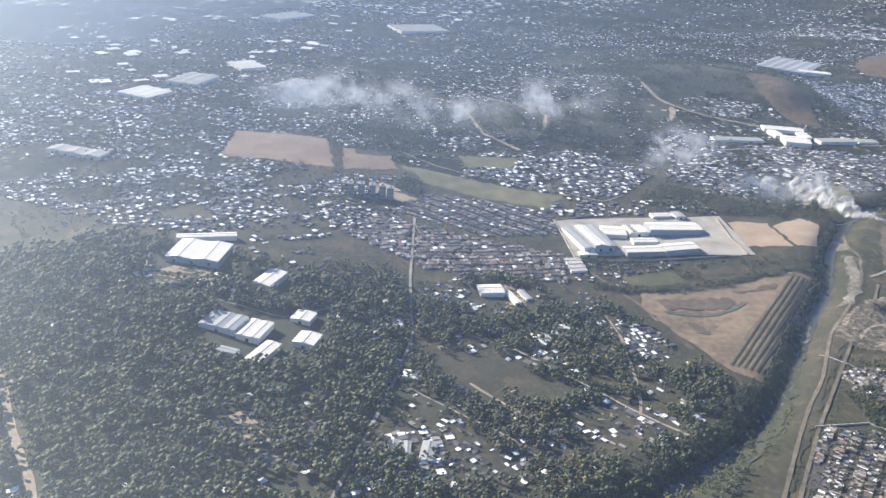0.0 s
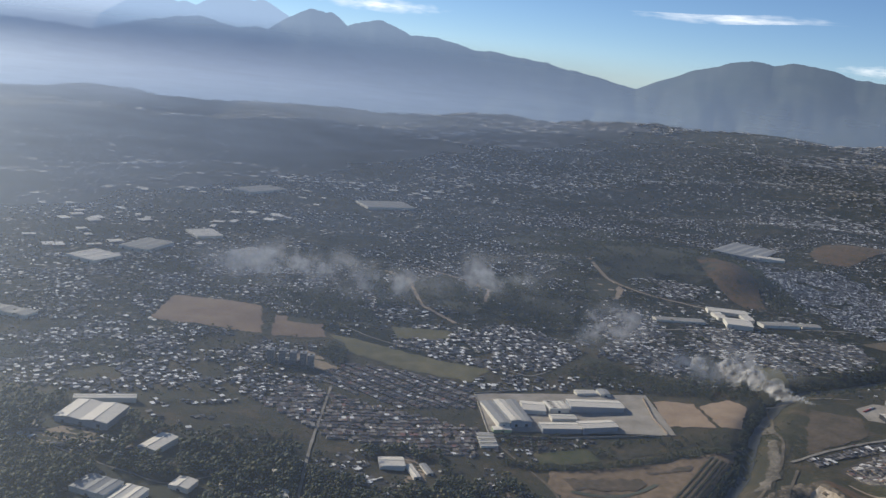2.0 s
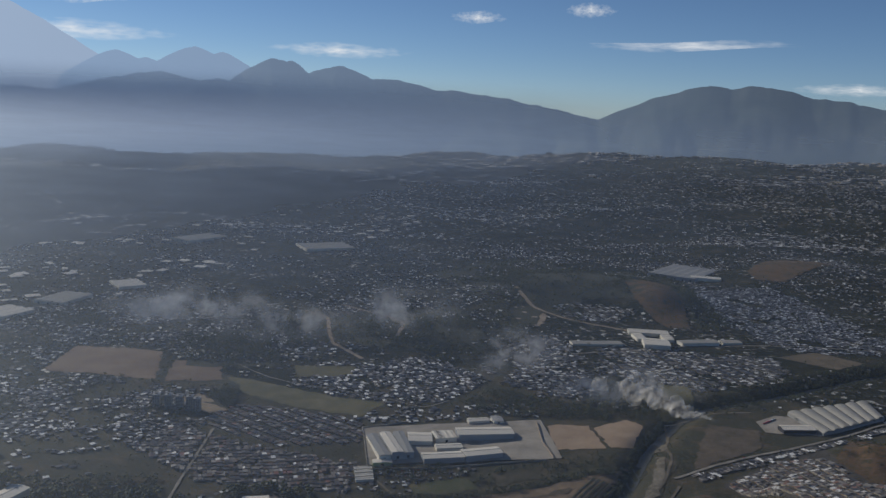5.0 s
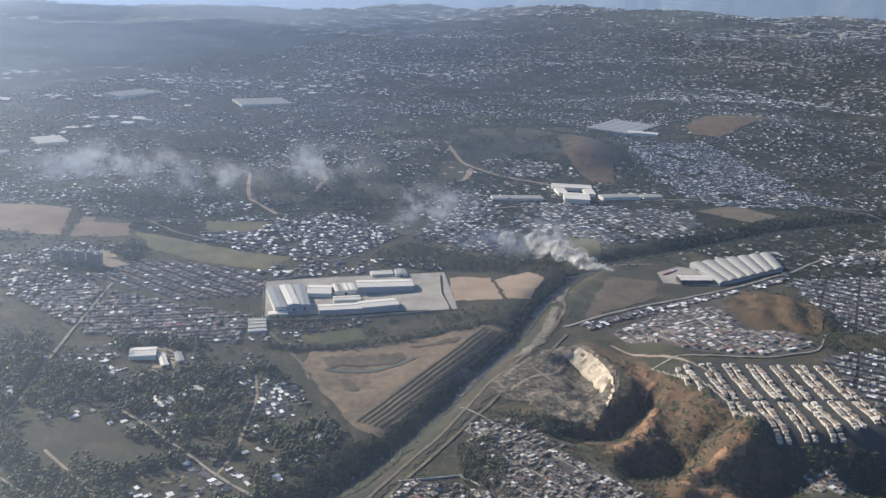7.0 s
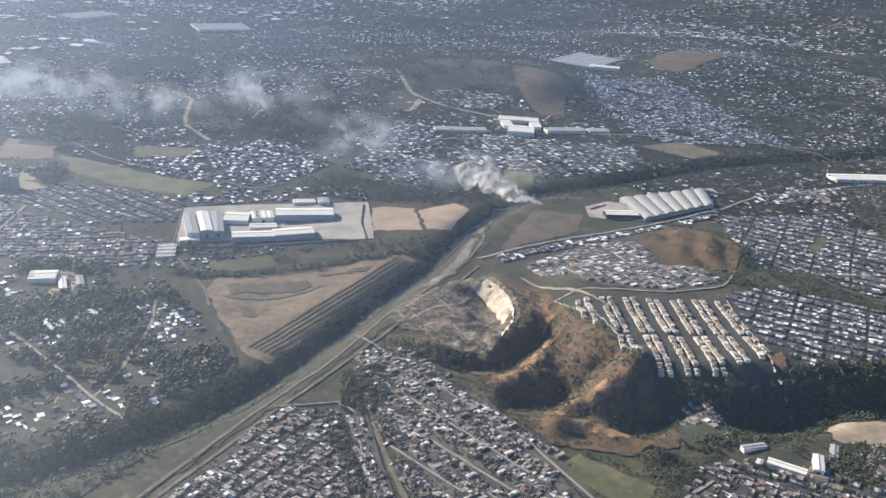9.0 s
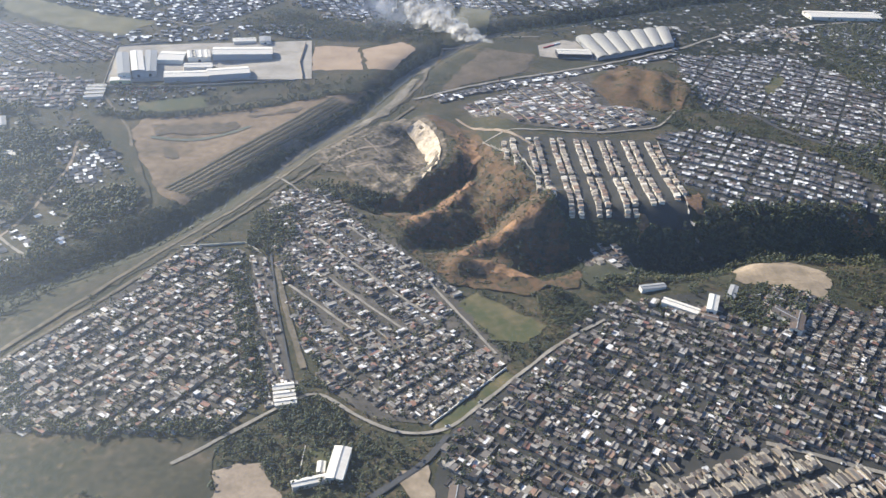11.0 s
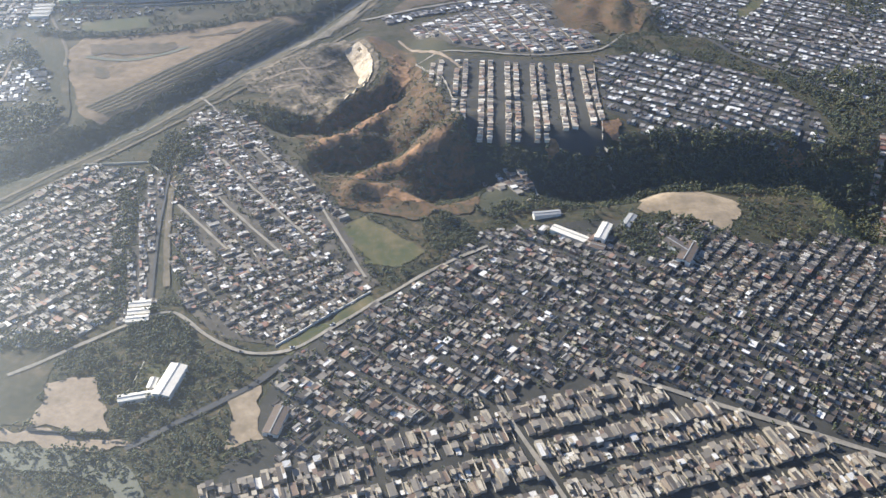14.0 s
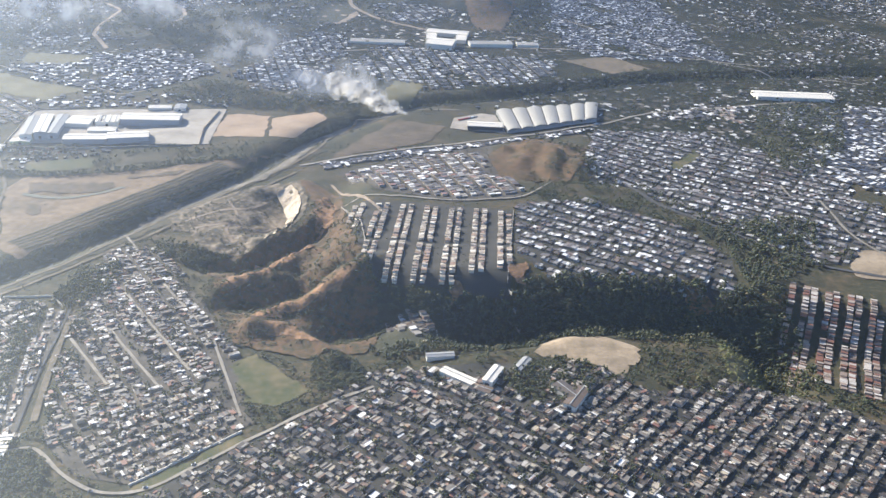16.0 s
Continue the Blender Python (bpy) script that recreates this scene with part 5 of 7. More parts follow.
for label, outline, count, wide, forms in (
    ("dark wooded gully beside the red-roofed rows", [(724, 522), (724, 572), (702, 612), (739, 622), (800, 640), (790, 600), (766, 548), (748, 528), (742, 480), (730, 468)], 460, (3.0, 6.0), TREES),
    ("trees between the estates and the hill", [(584, 640), (640, 655), (700, 625), (735, 640), (690, 655), (640, 735), (620, 690)], 300, (1.8, 3.8), TREES),
    ("dark trees on the plateau edge", [(596, 516), (640, 520), (700, 516), (724, 520), (730, 505), (690, 500), (620, 498)], 240, (2.4, 4.4), TREES),
    ("trees below the red-roofed rows", [(732, 462), (790, 436), (800, 408), (742, 438), (720, 446)], 160, (2.0, 4.0), TREES),
    ("dark tree line between two districts", [(294, 482), (306, 478), (336, 344), (322, 336)], 170, (2.4, 4.4), TREES),
    ("dark trees below the riverside district", [(204, 366), (222, 318), (268, 316), (318, 322), (330, 340), (320, 330), (268, 326), (226, 330), (212, 362)], 260, (2.2, 4.4), TREES),
    ("scrub on the meadows of the grove", GROVE, 1300, (0.9, 2.6), SHRUBS),
    ("dark grove above the houses", [(300, 534), (324, 544), (332, 502), (318, 480), (302, 484)], 300, (2.4, 4.8), TREES),
    ("trees between houses and hollow", [(332, 557), (366, 534), (402, 517), (436, 464), (466, 449), (424, 444), (396, 486), (338, 541)], 380, (1.4, 3.2), BUSHES),
    ("trees round the school and sand lot", SAND_TREES, 210, (2.2, 4.4), TREES),
    ("dark trees beside the junction", [(346, 352), (370, 340), (376, 320), (341, 324)], 130, (2.4, 4.6), TREES),
    ("dark trees of the lower meadow", [(285, 238), (262, 290), (300, 326), (352, 330), (404, 312), (420, 262), (380, 236)], 520, (1.8, 4.2), TREES),
    ("garden trees among houses", GROUNDS[0], 330, (1.8, 3.6), TREES),
    ("garden trees among terraced rows", GROUNDS[2], 300, (1.8, 3.6), TREES),
    ("garden trees on the hillside", HILLSIDE, 620, (2.0, 4.0), TREES),
    ("small garden trees of the pale houses", [(428, 262), (514, 300), (640, 296), (760, 250), (760, 180), (400, 200)], 520, (1.2, 2.6), BUSHES),
    ("small garden trees of the steep rows", [(592, 432), (655, 420), (715, 446), (760, 430), (735, 320), (612, 374)], 420, (1.2, 2.6), BUSHES),
    ("small trees among the pale houses", GROUNDS[6], 330, (1.2, 2.6), BUSHES),
    ("small trees between the estate rows", GROUNDS[5], 260, (1.2, 2.4), BUSHES),
    ("small trees of the eastern rows", GROUNDS[7], 620, (1.4, 2.8), BUSHES),
    ("low scrub on the red slopes", [(380, 552), (414, 580), (440, 660), (466, 610), (490, 540), (506, 478), (490, 446), (428, 452), (402, 490)], 1800, (0.7, 1.6), SHRUBS),
    ("scrub on the quarry floor", [(335, 605), (345, 640), (385, 676), (400, 640), (412, 600), (396, 566), (360, 590)], 420, (0.8, 2.0), SHRUBS),
    ("scrub on the fallow field", [(425, 745), (470, 858), (520, 846), (560, 870), (560, 830), (480, 780)], 420, (0.9, 2.2), SHRUBS),
    ("bushes on the dry bank", [(216, 414), (257, 476), (307, 566), (340, 622), (393, 712), (418, 762), (432, 760), (404, 712), (340, 600), (262, 470)], 1200, (0.9, 2.4), SHRUBS),
    ("bushes along the dry field", [(185, 656), (232, 558), (250, 549), (303, 648), (280, 700), (190, 680)], 160, (0.8, 2.2), SHRUBS),
):
    wood(label, outline, int(count * 1.3), wide, forms, avoid="houses" not in label and label[:5] not in ("scrub", "low s", "bushe"), off=0.8)


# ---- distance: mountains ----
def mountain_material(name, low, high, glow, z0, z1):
    """Wooded slopes far off; the haze before them is put in as blue emission, strongest westward."""
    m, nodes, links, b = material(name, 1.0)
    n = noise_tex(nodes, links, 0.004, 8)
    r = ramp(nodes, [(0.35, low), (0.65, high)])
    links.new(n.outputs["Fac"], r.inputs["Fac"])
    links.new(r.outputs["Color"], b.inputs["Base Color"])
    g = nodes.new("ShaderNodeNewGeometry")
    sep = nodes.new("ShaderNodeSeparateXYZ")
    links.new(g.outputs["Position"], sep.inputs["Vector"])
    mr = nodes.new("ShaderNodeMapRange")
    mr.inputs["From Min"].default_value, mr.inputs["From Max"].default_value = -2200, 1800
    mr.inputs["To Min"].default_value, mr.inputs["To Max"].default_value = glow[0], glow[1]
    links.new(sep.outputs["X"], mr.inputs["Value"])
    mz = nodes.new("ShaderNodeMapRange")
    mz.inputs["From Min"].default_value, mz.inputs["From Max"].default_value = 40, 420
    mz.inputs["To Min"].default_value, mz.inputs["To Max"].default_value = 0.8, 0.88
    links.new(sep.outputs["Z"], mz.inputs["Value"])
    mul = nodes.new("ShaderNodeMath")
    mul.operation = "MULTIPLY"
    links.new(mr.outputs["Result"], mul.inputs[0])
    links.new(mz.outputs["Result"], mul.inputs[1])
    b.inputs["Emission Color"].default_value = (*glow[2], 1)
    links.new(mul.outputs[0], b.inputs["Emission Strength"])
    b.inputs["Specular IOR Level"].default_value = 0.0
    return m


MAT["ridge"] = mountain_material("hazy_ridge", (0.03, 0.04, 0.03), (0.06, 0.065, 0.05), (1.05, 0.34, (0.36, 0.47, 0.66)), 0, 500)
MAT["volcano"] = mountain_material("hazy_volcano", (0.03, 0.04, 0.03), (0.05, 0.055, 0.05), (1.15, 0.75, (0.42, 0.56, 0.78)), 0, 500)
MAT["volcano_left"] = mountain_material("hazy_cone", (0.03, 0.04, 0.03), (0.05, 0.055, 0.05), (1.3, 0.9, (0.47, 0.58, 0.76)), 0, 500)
EYE = Vector((160, 4, 302))


def massif(name, dist, foot, peaks, floor, a0, a1, mat, label, roughness, seed):
    """A mountain range: crest heights from peaks (azimuth, elevation, half-width in degrees), slopes down to a foot."""
    na, nr = int((a1 - a0) * 6), 14
    v, f = [], []
    for i in range(na + 1):
        a = a0 + (a1 - a0) * i / na
        e = floor
        for pa, pe, pw in peaks:
            t = abs(a - pa) / pw
            e = max(e, floor + (pe - floor) * max(0.0, 1 - t ** 1.4)) if t < 1 else e
        e += roughness * (noise.noise((a * 0.9, seed, 0)) + 0.5 * noise.noise((a * 2.3, seed, 4)) + 0.3 * noise.noise((a * 6.1, seed, 8)))
        top = EYE.z + dist * math.tan(radians(e))
        for j in range(nr + 1):
            t = j / nr
            d = foot + (dist - foot) * t
            spur = noise.noise((a * 0.45, t * 2.5, seed)) * 0.6 + noise.noise((a * 1.1, t * 5, seed)) * 0.25
            x, y = EYE.x + d * math.sin(radians(a)), EYE.y + d * math.cos(radians(a))
            base = float(height(x, y)) - 12 if j == 0 else 60
            z = base + (top - base) * (t ** 1.25) + spur * 70 * math.sin(math.pi * t)
            v.append((x, y, z))
    for i in range(na):
        for j in range(nr):
            b = i * (nr + 1) + j
            f.append((b, b + nr + 1, b + nr + 2, b + 1))
    me = mesh_of(name, v, f, [mat], smooth=True)
    return tagged(new(name, me), label, "mountain", kind="structure")


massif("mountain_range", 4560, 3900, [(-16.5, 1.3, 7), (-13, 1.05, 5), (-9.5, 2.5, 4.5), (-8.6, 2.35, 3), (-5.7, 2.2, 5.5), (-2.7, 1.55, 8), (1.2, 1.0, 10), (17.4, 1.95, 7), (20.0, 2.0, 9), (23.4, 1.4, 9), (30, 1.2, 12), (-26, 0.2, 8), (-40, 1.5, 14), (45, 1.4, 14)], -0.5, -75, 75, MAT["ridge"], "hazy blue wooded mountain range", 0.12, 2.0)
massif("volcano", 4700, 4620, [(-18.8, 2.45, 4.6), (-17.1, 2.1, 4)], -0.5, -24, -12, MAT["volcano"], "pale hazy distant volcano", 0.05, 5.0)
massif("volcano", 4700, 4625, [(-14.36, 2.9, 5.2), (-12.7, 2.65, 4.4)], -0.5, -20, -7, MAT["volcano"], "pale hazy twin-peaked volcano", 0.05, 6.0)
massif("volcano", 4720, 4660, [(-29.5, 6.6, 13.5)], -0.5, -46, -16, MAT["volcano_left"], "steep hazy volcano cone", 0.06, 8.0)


# ---- clouds ----
def cloud_material(name, strength, thin):
    m, nodes, links, b = material(name, 1.0)
    out = nodes["Material Output"]
    em, tr, mix = nodes.new("ShaderNodeEmission"), nodes.new("ShaderNodeBsdfTransparent"), nodes.new("ShaderNodeMixShader")
    # the clouds' sunlit white is put in as emission
    em.inputs["Color"].default_value, em.inputs["Strength"].default_value = (1.0, 0.98, 0.95, 1), strength
    tc = nodes.new("ShaderNodeTexCoord")
    mp = nodes.new("ShaderNodeMapping")
    mp.inputs["Scale"].default_value = (5.0, 1.0, 2.2)
    n = nodes.new("ShaderNodeTexNoise")
    n.inputs["Scale"].default_value, n.inputs["Detail"].default_value = 3.4, 9
    links.new(tc.outputs["Generated"], mp.inputs["Vector"])
    links.new(mp.outputs["Vector"], n.inputs["Vector"])
    # soft edges: fade with the distance from the cloud's middle line
    sep = nodes.new("ShaderNodeSeparateXYZ")
    links.new(tc.outputs["Generated"], sep.inputs["Vector"])
    fades = []
    for axis in ("X", "Z"):
        a = nodes.new("ShaderNodeMath")
        a.operation = "PINGPONG"
        a.inputs[1].default_value = 0.5
        links.new(sep.outputs[axis], a.inputs[0])
        fades.append(a)
    mul = nodes.new("ShaderNodeMath")
    mul.operation = "MULTIPLY"
    links.new(fades[0].outputs[0], mul.inputs[0])
    links.new(fades[1].outputs[0], mul.inputs[1])
    mul2 = nodes.new("ShaderNodeMath")
    mul2.operation = "MULTIPLY"
    links.new(mul.outputs[0], mul2.inputs[0])
    links.new(n.outputs["Fac"], mul2.inputs[1])
    r = nodes.new("ShaderNodeMapRange")
    r.inputs["From Min"].default_value, r.inputs["From Max"].default_value = 0.035, 0.17
    r.inputs["To Max"].default_value = thin
    links.new(mul2.outputs[0], r.inputs["Value"])
    links.new(r.outputs["Result"], mix.inputs[0])
    links.new(tr.outputs[0], mix.inputs[1])
    links.new(em.outputs[0], mix.inputs[2])
    links.new(mix.outputs[0], out.inputs["Surface"])
    return m


MAT["cloud"] = cloud_material("thin_cloud", 1.35, 0.8)


def streak(a0, e0, a1, e1, thick, label):
    """A thin streak of cloud between two directions, beyond the mountains."""
    d = 4780
    n = 16
    v, f = [], []
    for i in range(n + 1):
        a, e = a0 + (a1 - a0) * i / n, e0 + (e1 - e0) * i / n + 0.05 * math.sin(i * 0.7)
        for k in (-1, 1):
            ee = e + k * thick / 2
            v.append((EYE.x + d * math.sin(radians(a)), EYE.y + d * math.cos(radians(a)), EYE.z + d * math.tan(radians(ee)) / 1.0))
    f = [(2 * i, 2 * i + 2, 2 * i + 3, 2 * i + 1) for i in range(n)]
    tagged(new("cloud", mesh_of("cloud", v, f, [MAT["cloud"]])), label, "cloud", kind="structure")


streak(0.4, 5.3, 5.4, 5.8, 0.8, "small bright streak of thin cloud")
streak(6.5, 3.75, 26, 4.8, 0.55, "long thin streak of cloud")
streak(-12, 3.0, 0.5, 3.3, 1.1, "pale veil of thin cloud above the ridge")
streak(-30, 3.2, -13.0, 3.75, 1.3, "bright bank of thin cloud")
streak(-24, 5.0, -17, 5.8, 0.8, "thin wisp of cloud")
streak(20, 2.0, 31, 1.9, 0.9, "low bank of white cloud on the mountains")
streak(7.5, 6.0, 12, 6.4, 1.0, "thin wisp of cloud")


# ---- haze sheet and thin smoke ----
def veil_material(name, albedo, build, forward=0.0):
    """A thin veil for the haze sheet and the smoke, lit by sun and sky; forward adds a gloss that imitates sunward
    glow; build gives how much of the light it catches.
    """
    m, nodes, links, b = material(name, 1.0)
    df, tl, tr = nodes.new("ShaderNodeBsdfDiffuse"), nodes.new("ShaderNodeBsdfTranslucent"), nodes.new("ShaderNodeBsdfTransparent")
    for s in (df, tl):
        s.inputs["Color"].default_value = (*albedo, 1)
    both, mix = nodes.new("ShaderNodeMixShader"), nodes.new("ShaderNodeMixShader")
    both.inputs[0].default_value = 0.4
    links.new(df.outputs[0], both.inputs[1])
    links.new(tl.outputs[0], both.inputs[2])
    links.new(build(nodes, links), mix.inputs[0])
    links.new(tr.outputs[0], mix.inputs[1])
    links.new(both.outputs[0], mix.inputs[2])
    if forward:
        # gloss lobe imitates haze glowing towards the sun's side
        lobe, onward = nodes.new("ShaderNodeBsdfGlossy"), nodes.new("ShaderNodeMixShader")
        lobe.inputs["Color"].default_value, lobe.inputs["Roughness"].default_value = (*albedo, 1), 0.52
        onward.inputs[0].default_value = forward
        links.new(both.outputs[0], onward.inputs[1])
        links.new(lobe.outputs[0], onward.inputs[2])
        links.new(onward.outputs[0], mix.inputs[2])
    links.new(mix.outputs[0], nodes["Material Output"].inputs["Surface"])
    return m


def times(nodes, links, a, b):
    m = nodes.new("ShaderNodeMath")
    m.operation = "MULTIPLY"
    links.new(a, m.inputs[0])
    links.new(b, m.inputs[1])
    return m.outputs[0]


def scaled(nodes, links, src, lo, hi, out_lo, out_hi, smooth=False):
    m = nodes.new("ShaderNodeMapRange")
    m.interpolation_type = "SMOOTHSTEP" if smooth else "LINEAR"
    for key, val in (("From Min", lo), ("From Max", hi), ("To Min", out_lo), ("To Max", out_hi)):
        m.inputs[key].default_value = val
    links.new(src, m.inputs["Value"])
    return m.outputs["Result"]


def haze_density(nodes, links):
    """Haze put in by place: denser northwards with distance and to the west, patchy, gone at the top."""
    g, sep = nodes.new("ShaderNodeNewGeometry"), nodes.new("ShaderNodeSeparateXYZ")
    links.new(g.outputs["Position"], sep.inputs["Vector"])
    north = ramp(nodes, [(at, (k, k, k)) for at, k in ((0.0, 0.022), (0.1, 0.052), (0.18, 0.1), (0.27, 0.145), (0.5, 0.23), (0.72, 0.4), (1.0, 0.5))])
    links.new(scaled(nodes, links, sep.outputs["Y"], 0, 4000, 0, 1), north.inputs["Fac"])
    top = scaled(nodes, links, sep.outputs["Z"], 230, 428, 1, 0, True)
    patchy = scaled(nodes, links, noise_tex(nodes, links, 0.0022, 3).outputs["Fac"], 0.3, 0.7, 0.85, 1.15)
    # thicker westward to imitate the glare on the sun's side
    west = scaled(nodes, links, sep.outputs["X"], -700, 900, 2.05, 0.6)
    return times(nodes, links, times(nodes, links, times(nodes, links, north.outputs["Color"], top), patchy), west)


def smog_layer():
    """One see-through sheet added over the valley to imitate distance haze; it thickens and rises towards the
    mountains.
    """
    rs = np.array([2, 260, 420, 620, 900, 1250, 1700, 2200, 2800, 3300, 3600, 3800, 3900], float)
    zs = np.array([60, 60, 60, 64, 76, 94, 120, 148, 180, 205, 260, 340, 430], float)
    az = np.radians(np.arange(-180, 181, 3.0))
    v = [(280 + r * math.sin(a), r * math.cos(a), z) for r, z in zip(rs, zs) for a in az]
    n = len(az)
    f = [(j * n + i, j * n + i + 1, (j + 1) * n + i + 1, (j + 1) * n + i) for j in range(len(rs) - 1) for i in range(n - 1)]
    tagged(new("smog_layer", mesh_of("smog_layer", v, np.array(f)[:, ::-1], [MAT["smog"]], smooth=True)), "thin bluish sheet imitating haze over the valley", "smog", kind="stuff")


def wisp_density(nodes, links):
    """Thickest in the middle of the wisp, gone at its edges, torn by turbulence."""
    tc, sep = nodes.new("ShaderNodeTexCoord"), nodes.new("ShaderNodeSeparateXYZ")
    links.new(tc.outputs["Generated"], sep.inputs["Vector"])
    fade = None
    for axis in ("X", "Z"):
        a = nodes.new("ShaderNodeMath")
        a.operation = "PINGPONG"
        a.inputs[1].default_value = 0.5
        links.new(sep.outputs[axis], a.inputs[0])
        s = scaled(nodes, links, a.outputs[0], 0.0, 0.5, 0, 1, True)
        fade = s if fade is None else times(nodes, links, fade, s)
    torn = scaled(nodes, links, noise_tex(nodes, links, 0.03, 6).outputs["Fac"], 0.38, 0.68, 0.0, 1.0)
    return times(nodes, links, fade, torn)


def wisp(x, y, wide, tall, lean, label):
    """A thin drifting curtain of smoke, curved and leaning with the wind."""
    n, k = 18, 8
    v = []
    for j in range(k + 1):
        for i in range(n + 1):
            u, t = i / n - 0.5, j / k
            px, py = x + u * wide + lean * t, y + 14 * math.sin(u * 5 + t * 2) + 12 * t
            v.append((px, py, float(height(x, y)) - 2 + tall * t))
    f = [(j * (n + 1) + i, j * (n + 1) + i + 1, (j + 1) * (n + 1) + i + 1, (j + 1) * (n + 1) + i) for j in range(k) for i in range(n)]
    tagged(new("smoke", mesh_of("smoke", v, f, [MAT["wisp"]], smooth=True)), label, "smoke", kind="stuff")


MAT["wisp"] = veil_material("thin_smoke", (0.93, 0.91, 0.88), wisp_density)
wisp(-77, 1110, 260, 74, -40, "thin bluish smoke over the town")
wisp(-140, 1160, 160, 46, -30, "thin bluish smoke over the town")
wisp(40, 1085, 190, 62, -45, "thin bluish smoke over the woods")
wisp(172, 1120, 170, 72, -25, "thin bluish smoke over the woods")
wisp(296, 985, 130, 66, -20, "thin bluish smoke drifting over roofs")
wisp(430, 905, 150, 46, -40, "white smoke thinning over the river")
wisp(395, 915, 120, 30, -30, "brownish thin smoke drifting from the fire")
MAT["smog"] = veil_material("haze_veil", (0.8, 0.9, 1.0), haze_density, 0.86)
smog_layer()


# ---- large buildings ----
def shed(x, y, w, d, h, turn, label, roof="white_metal", wall="cream", bays=0, base=None, category="warehouse", name="warehouse", ribs=0, pitch=0.055):
    """A long shed: walls, gabled roof panels bay by bay, a ridge cap and dark door openings."""
    e = new(name)
    h = h * 0.72
    z = float(height(x, y)) if base is None else base
    e.matrix_basis = pose(x, y, z, 0, 0, turn)
    bm = bmesh.new()
    bmesh.ops.create_cube(bm, size=1)
    bmesh.ops.scale(bm, vec=(w, d, h + 1.5), verts=bm.verts)
    bmesh.ops.translate(bm, vec=(0, 0, (h - 1.5) / 2), verts=bm.verts)
    part("wall", bm, MAT[wall], e)
    n = bays or 1
    span = w / n
    rise = min(span, d) * pitch + 0.2
    for i in range(n):
        x0 = -w / 2 + i * span
        for k, (p, q, up) in enumerate(((x0 - 0.2 * (i == 0), x0 + span / 2, 1), (x0 + span / 2, x0 + span + 0.2 * (i == n - 1), -1))):
            bm = bmesh.new()
            lo, hi = h + 0.05, h + rise
            z0, z1 = (lo, hi) if up > 0 else (hi, lo)
            vs = [bm.verts.new(c) for c in ((p, -d / 2 - 0.3, z0), (q, -d / 2 - 0.3, z1), (q, d / 2 + 0.3, z1), (p, d / 2 + 0.3, z0), (p, -d / 2 - 0.3, z0 + 0.18), (q, -d / 2 - 0.3, z1 + 0.18), (q, d / 2 + 0.3, z1 + 0.18), (p, d / 2 + 0.3, z0 + 0.18))]
            for fc in box_faces(0):
                bm.faces.new([vs[c] for c in fc])
            part("roof_panel", bm, MAT[roof], e)
        bm = bmesh.new()
        vs = [bm.verts.new(c) for c in box_verts(x0 + span / 2 - 0.25, x0 + span / 2 + 0.25, -d / 2 - 0.3, d / 2 + 0.3, h + rise + 0.12, h + rise + 0.34)]
        for fc in box_faces(0):
            bm.faces.new([vs[c] for c in fc])
        part("ridge_cap", bm, MAT["grey_metal"], e)
    for i in range(max(1, int(w / 14))):
        bm = bmesh.new()
        cx = -w / 2 + (i + 0.5) * w / max(1, int(w / 14))
        vs = [bm.verts.new(c) for c in box_verts(cx - 1.2, cx + 1.2, -d / 2 - 0.12, -d / 2 + 0.1, 0, min(2.4, h * 0.7))]
        for fc in box_faces(0):
            bm.faces.new([vs[c] for c in fc])
        part("door", bm, MAT["dark"], e)
    for i in range(ribs):
        bm = bmesh.new()
        cy = -d / 2 + (i + 0.5) * d / ribs
        vs = [bm.verts.new(c) for c in box_verts(-w * 0.3, -w * 0.1, cy - 0.5, cy + 0.5, h + rise * 0.55, h + rise + 0.25)]
        for fc in box_faces(0):
            bm.faces.new([vs[c] for c in fc])
        part("skylight", bm, MAT["dark"], e)
    return tagged(e, label, category)


def quad_shed(corners, h, label, **kw):
    """A shed on the rectangle nearest to four corners, first side along its length."""
    (ax, ay), (bx, by), (cx, cy), (dx, dy) = corners
    mx, my = (ax + bx + cx + dx) / 4, (ay + by + cy + dy) / 4
    w = (math.hypot(bx - ax, by - ay) + math.hypot(cx - dx, cy - dy)) / 2
    d = (math.hypot(cx - bx, cy - by) + math.hypot(dx - ax, dy - ay)) / 2
    return shed(mx, my, w, d, h, math.degrees(math.atan2(by - ay, bx - ax)), label, **kw)


# ---- factory, depots and other large buildings ----
def turned(corners):
    return corners[1:] + corners[:1]


quad_shed([(158, 754), (168, 757), (162, 806), (152, 803)], 8.5, "tall pale ridge roof of the factory's main hall", roof="white_metal", wall="blue_metal", name="factory_hall", category="factory")
quad_shed([(147, 750), (157, 753), (150, 804), (140, 801)], 6.5, "lower grey aisle of the factory's main hall", roof="grey_metal", wall="cream", name="factory_hall", category="factory")
quad_shed([(169, 757), (178, 759), (173, 812), (163, 808)], 6.5, "lower grey aisle of the factory's main hall", roof="grey_metal", wall="blue_metal", name="factory_hall", category="factory")
quad_shed([(146, 743), (163, 746), (161, 753), (145, 751)], 4, "small green-walled factory building with a white roof", roof="white_metal", wall="green_paint", name="factory_building", category="factory")
quad_shed(turned([(177, 786), (197, 792), (196, 813), (173, 809)]), 5, "cream-roofed factory building beside the main hall", roof="white_metal", name="factory_building", category="factory")
quad_shed([(200, 794), (219, 799), (217, 817), (197, 813)], 6, "factory building with rows of roof lights", roof="white_metal", bays=4, ribs=5, name="factory_building", category="factory")
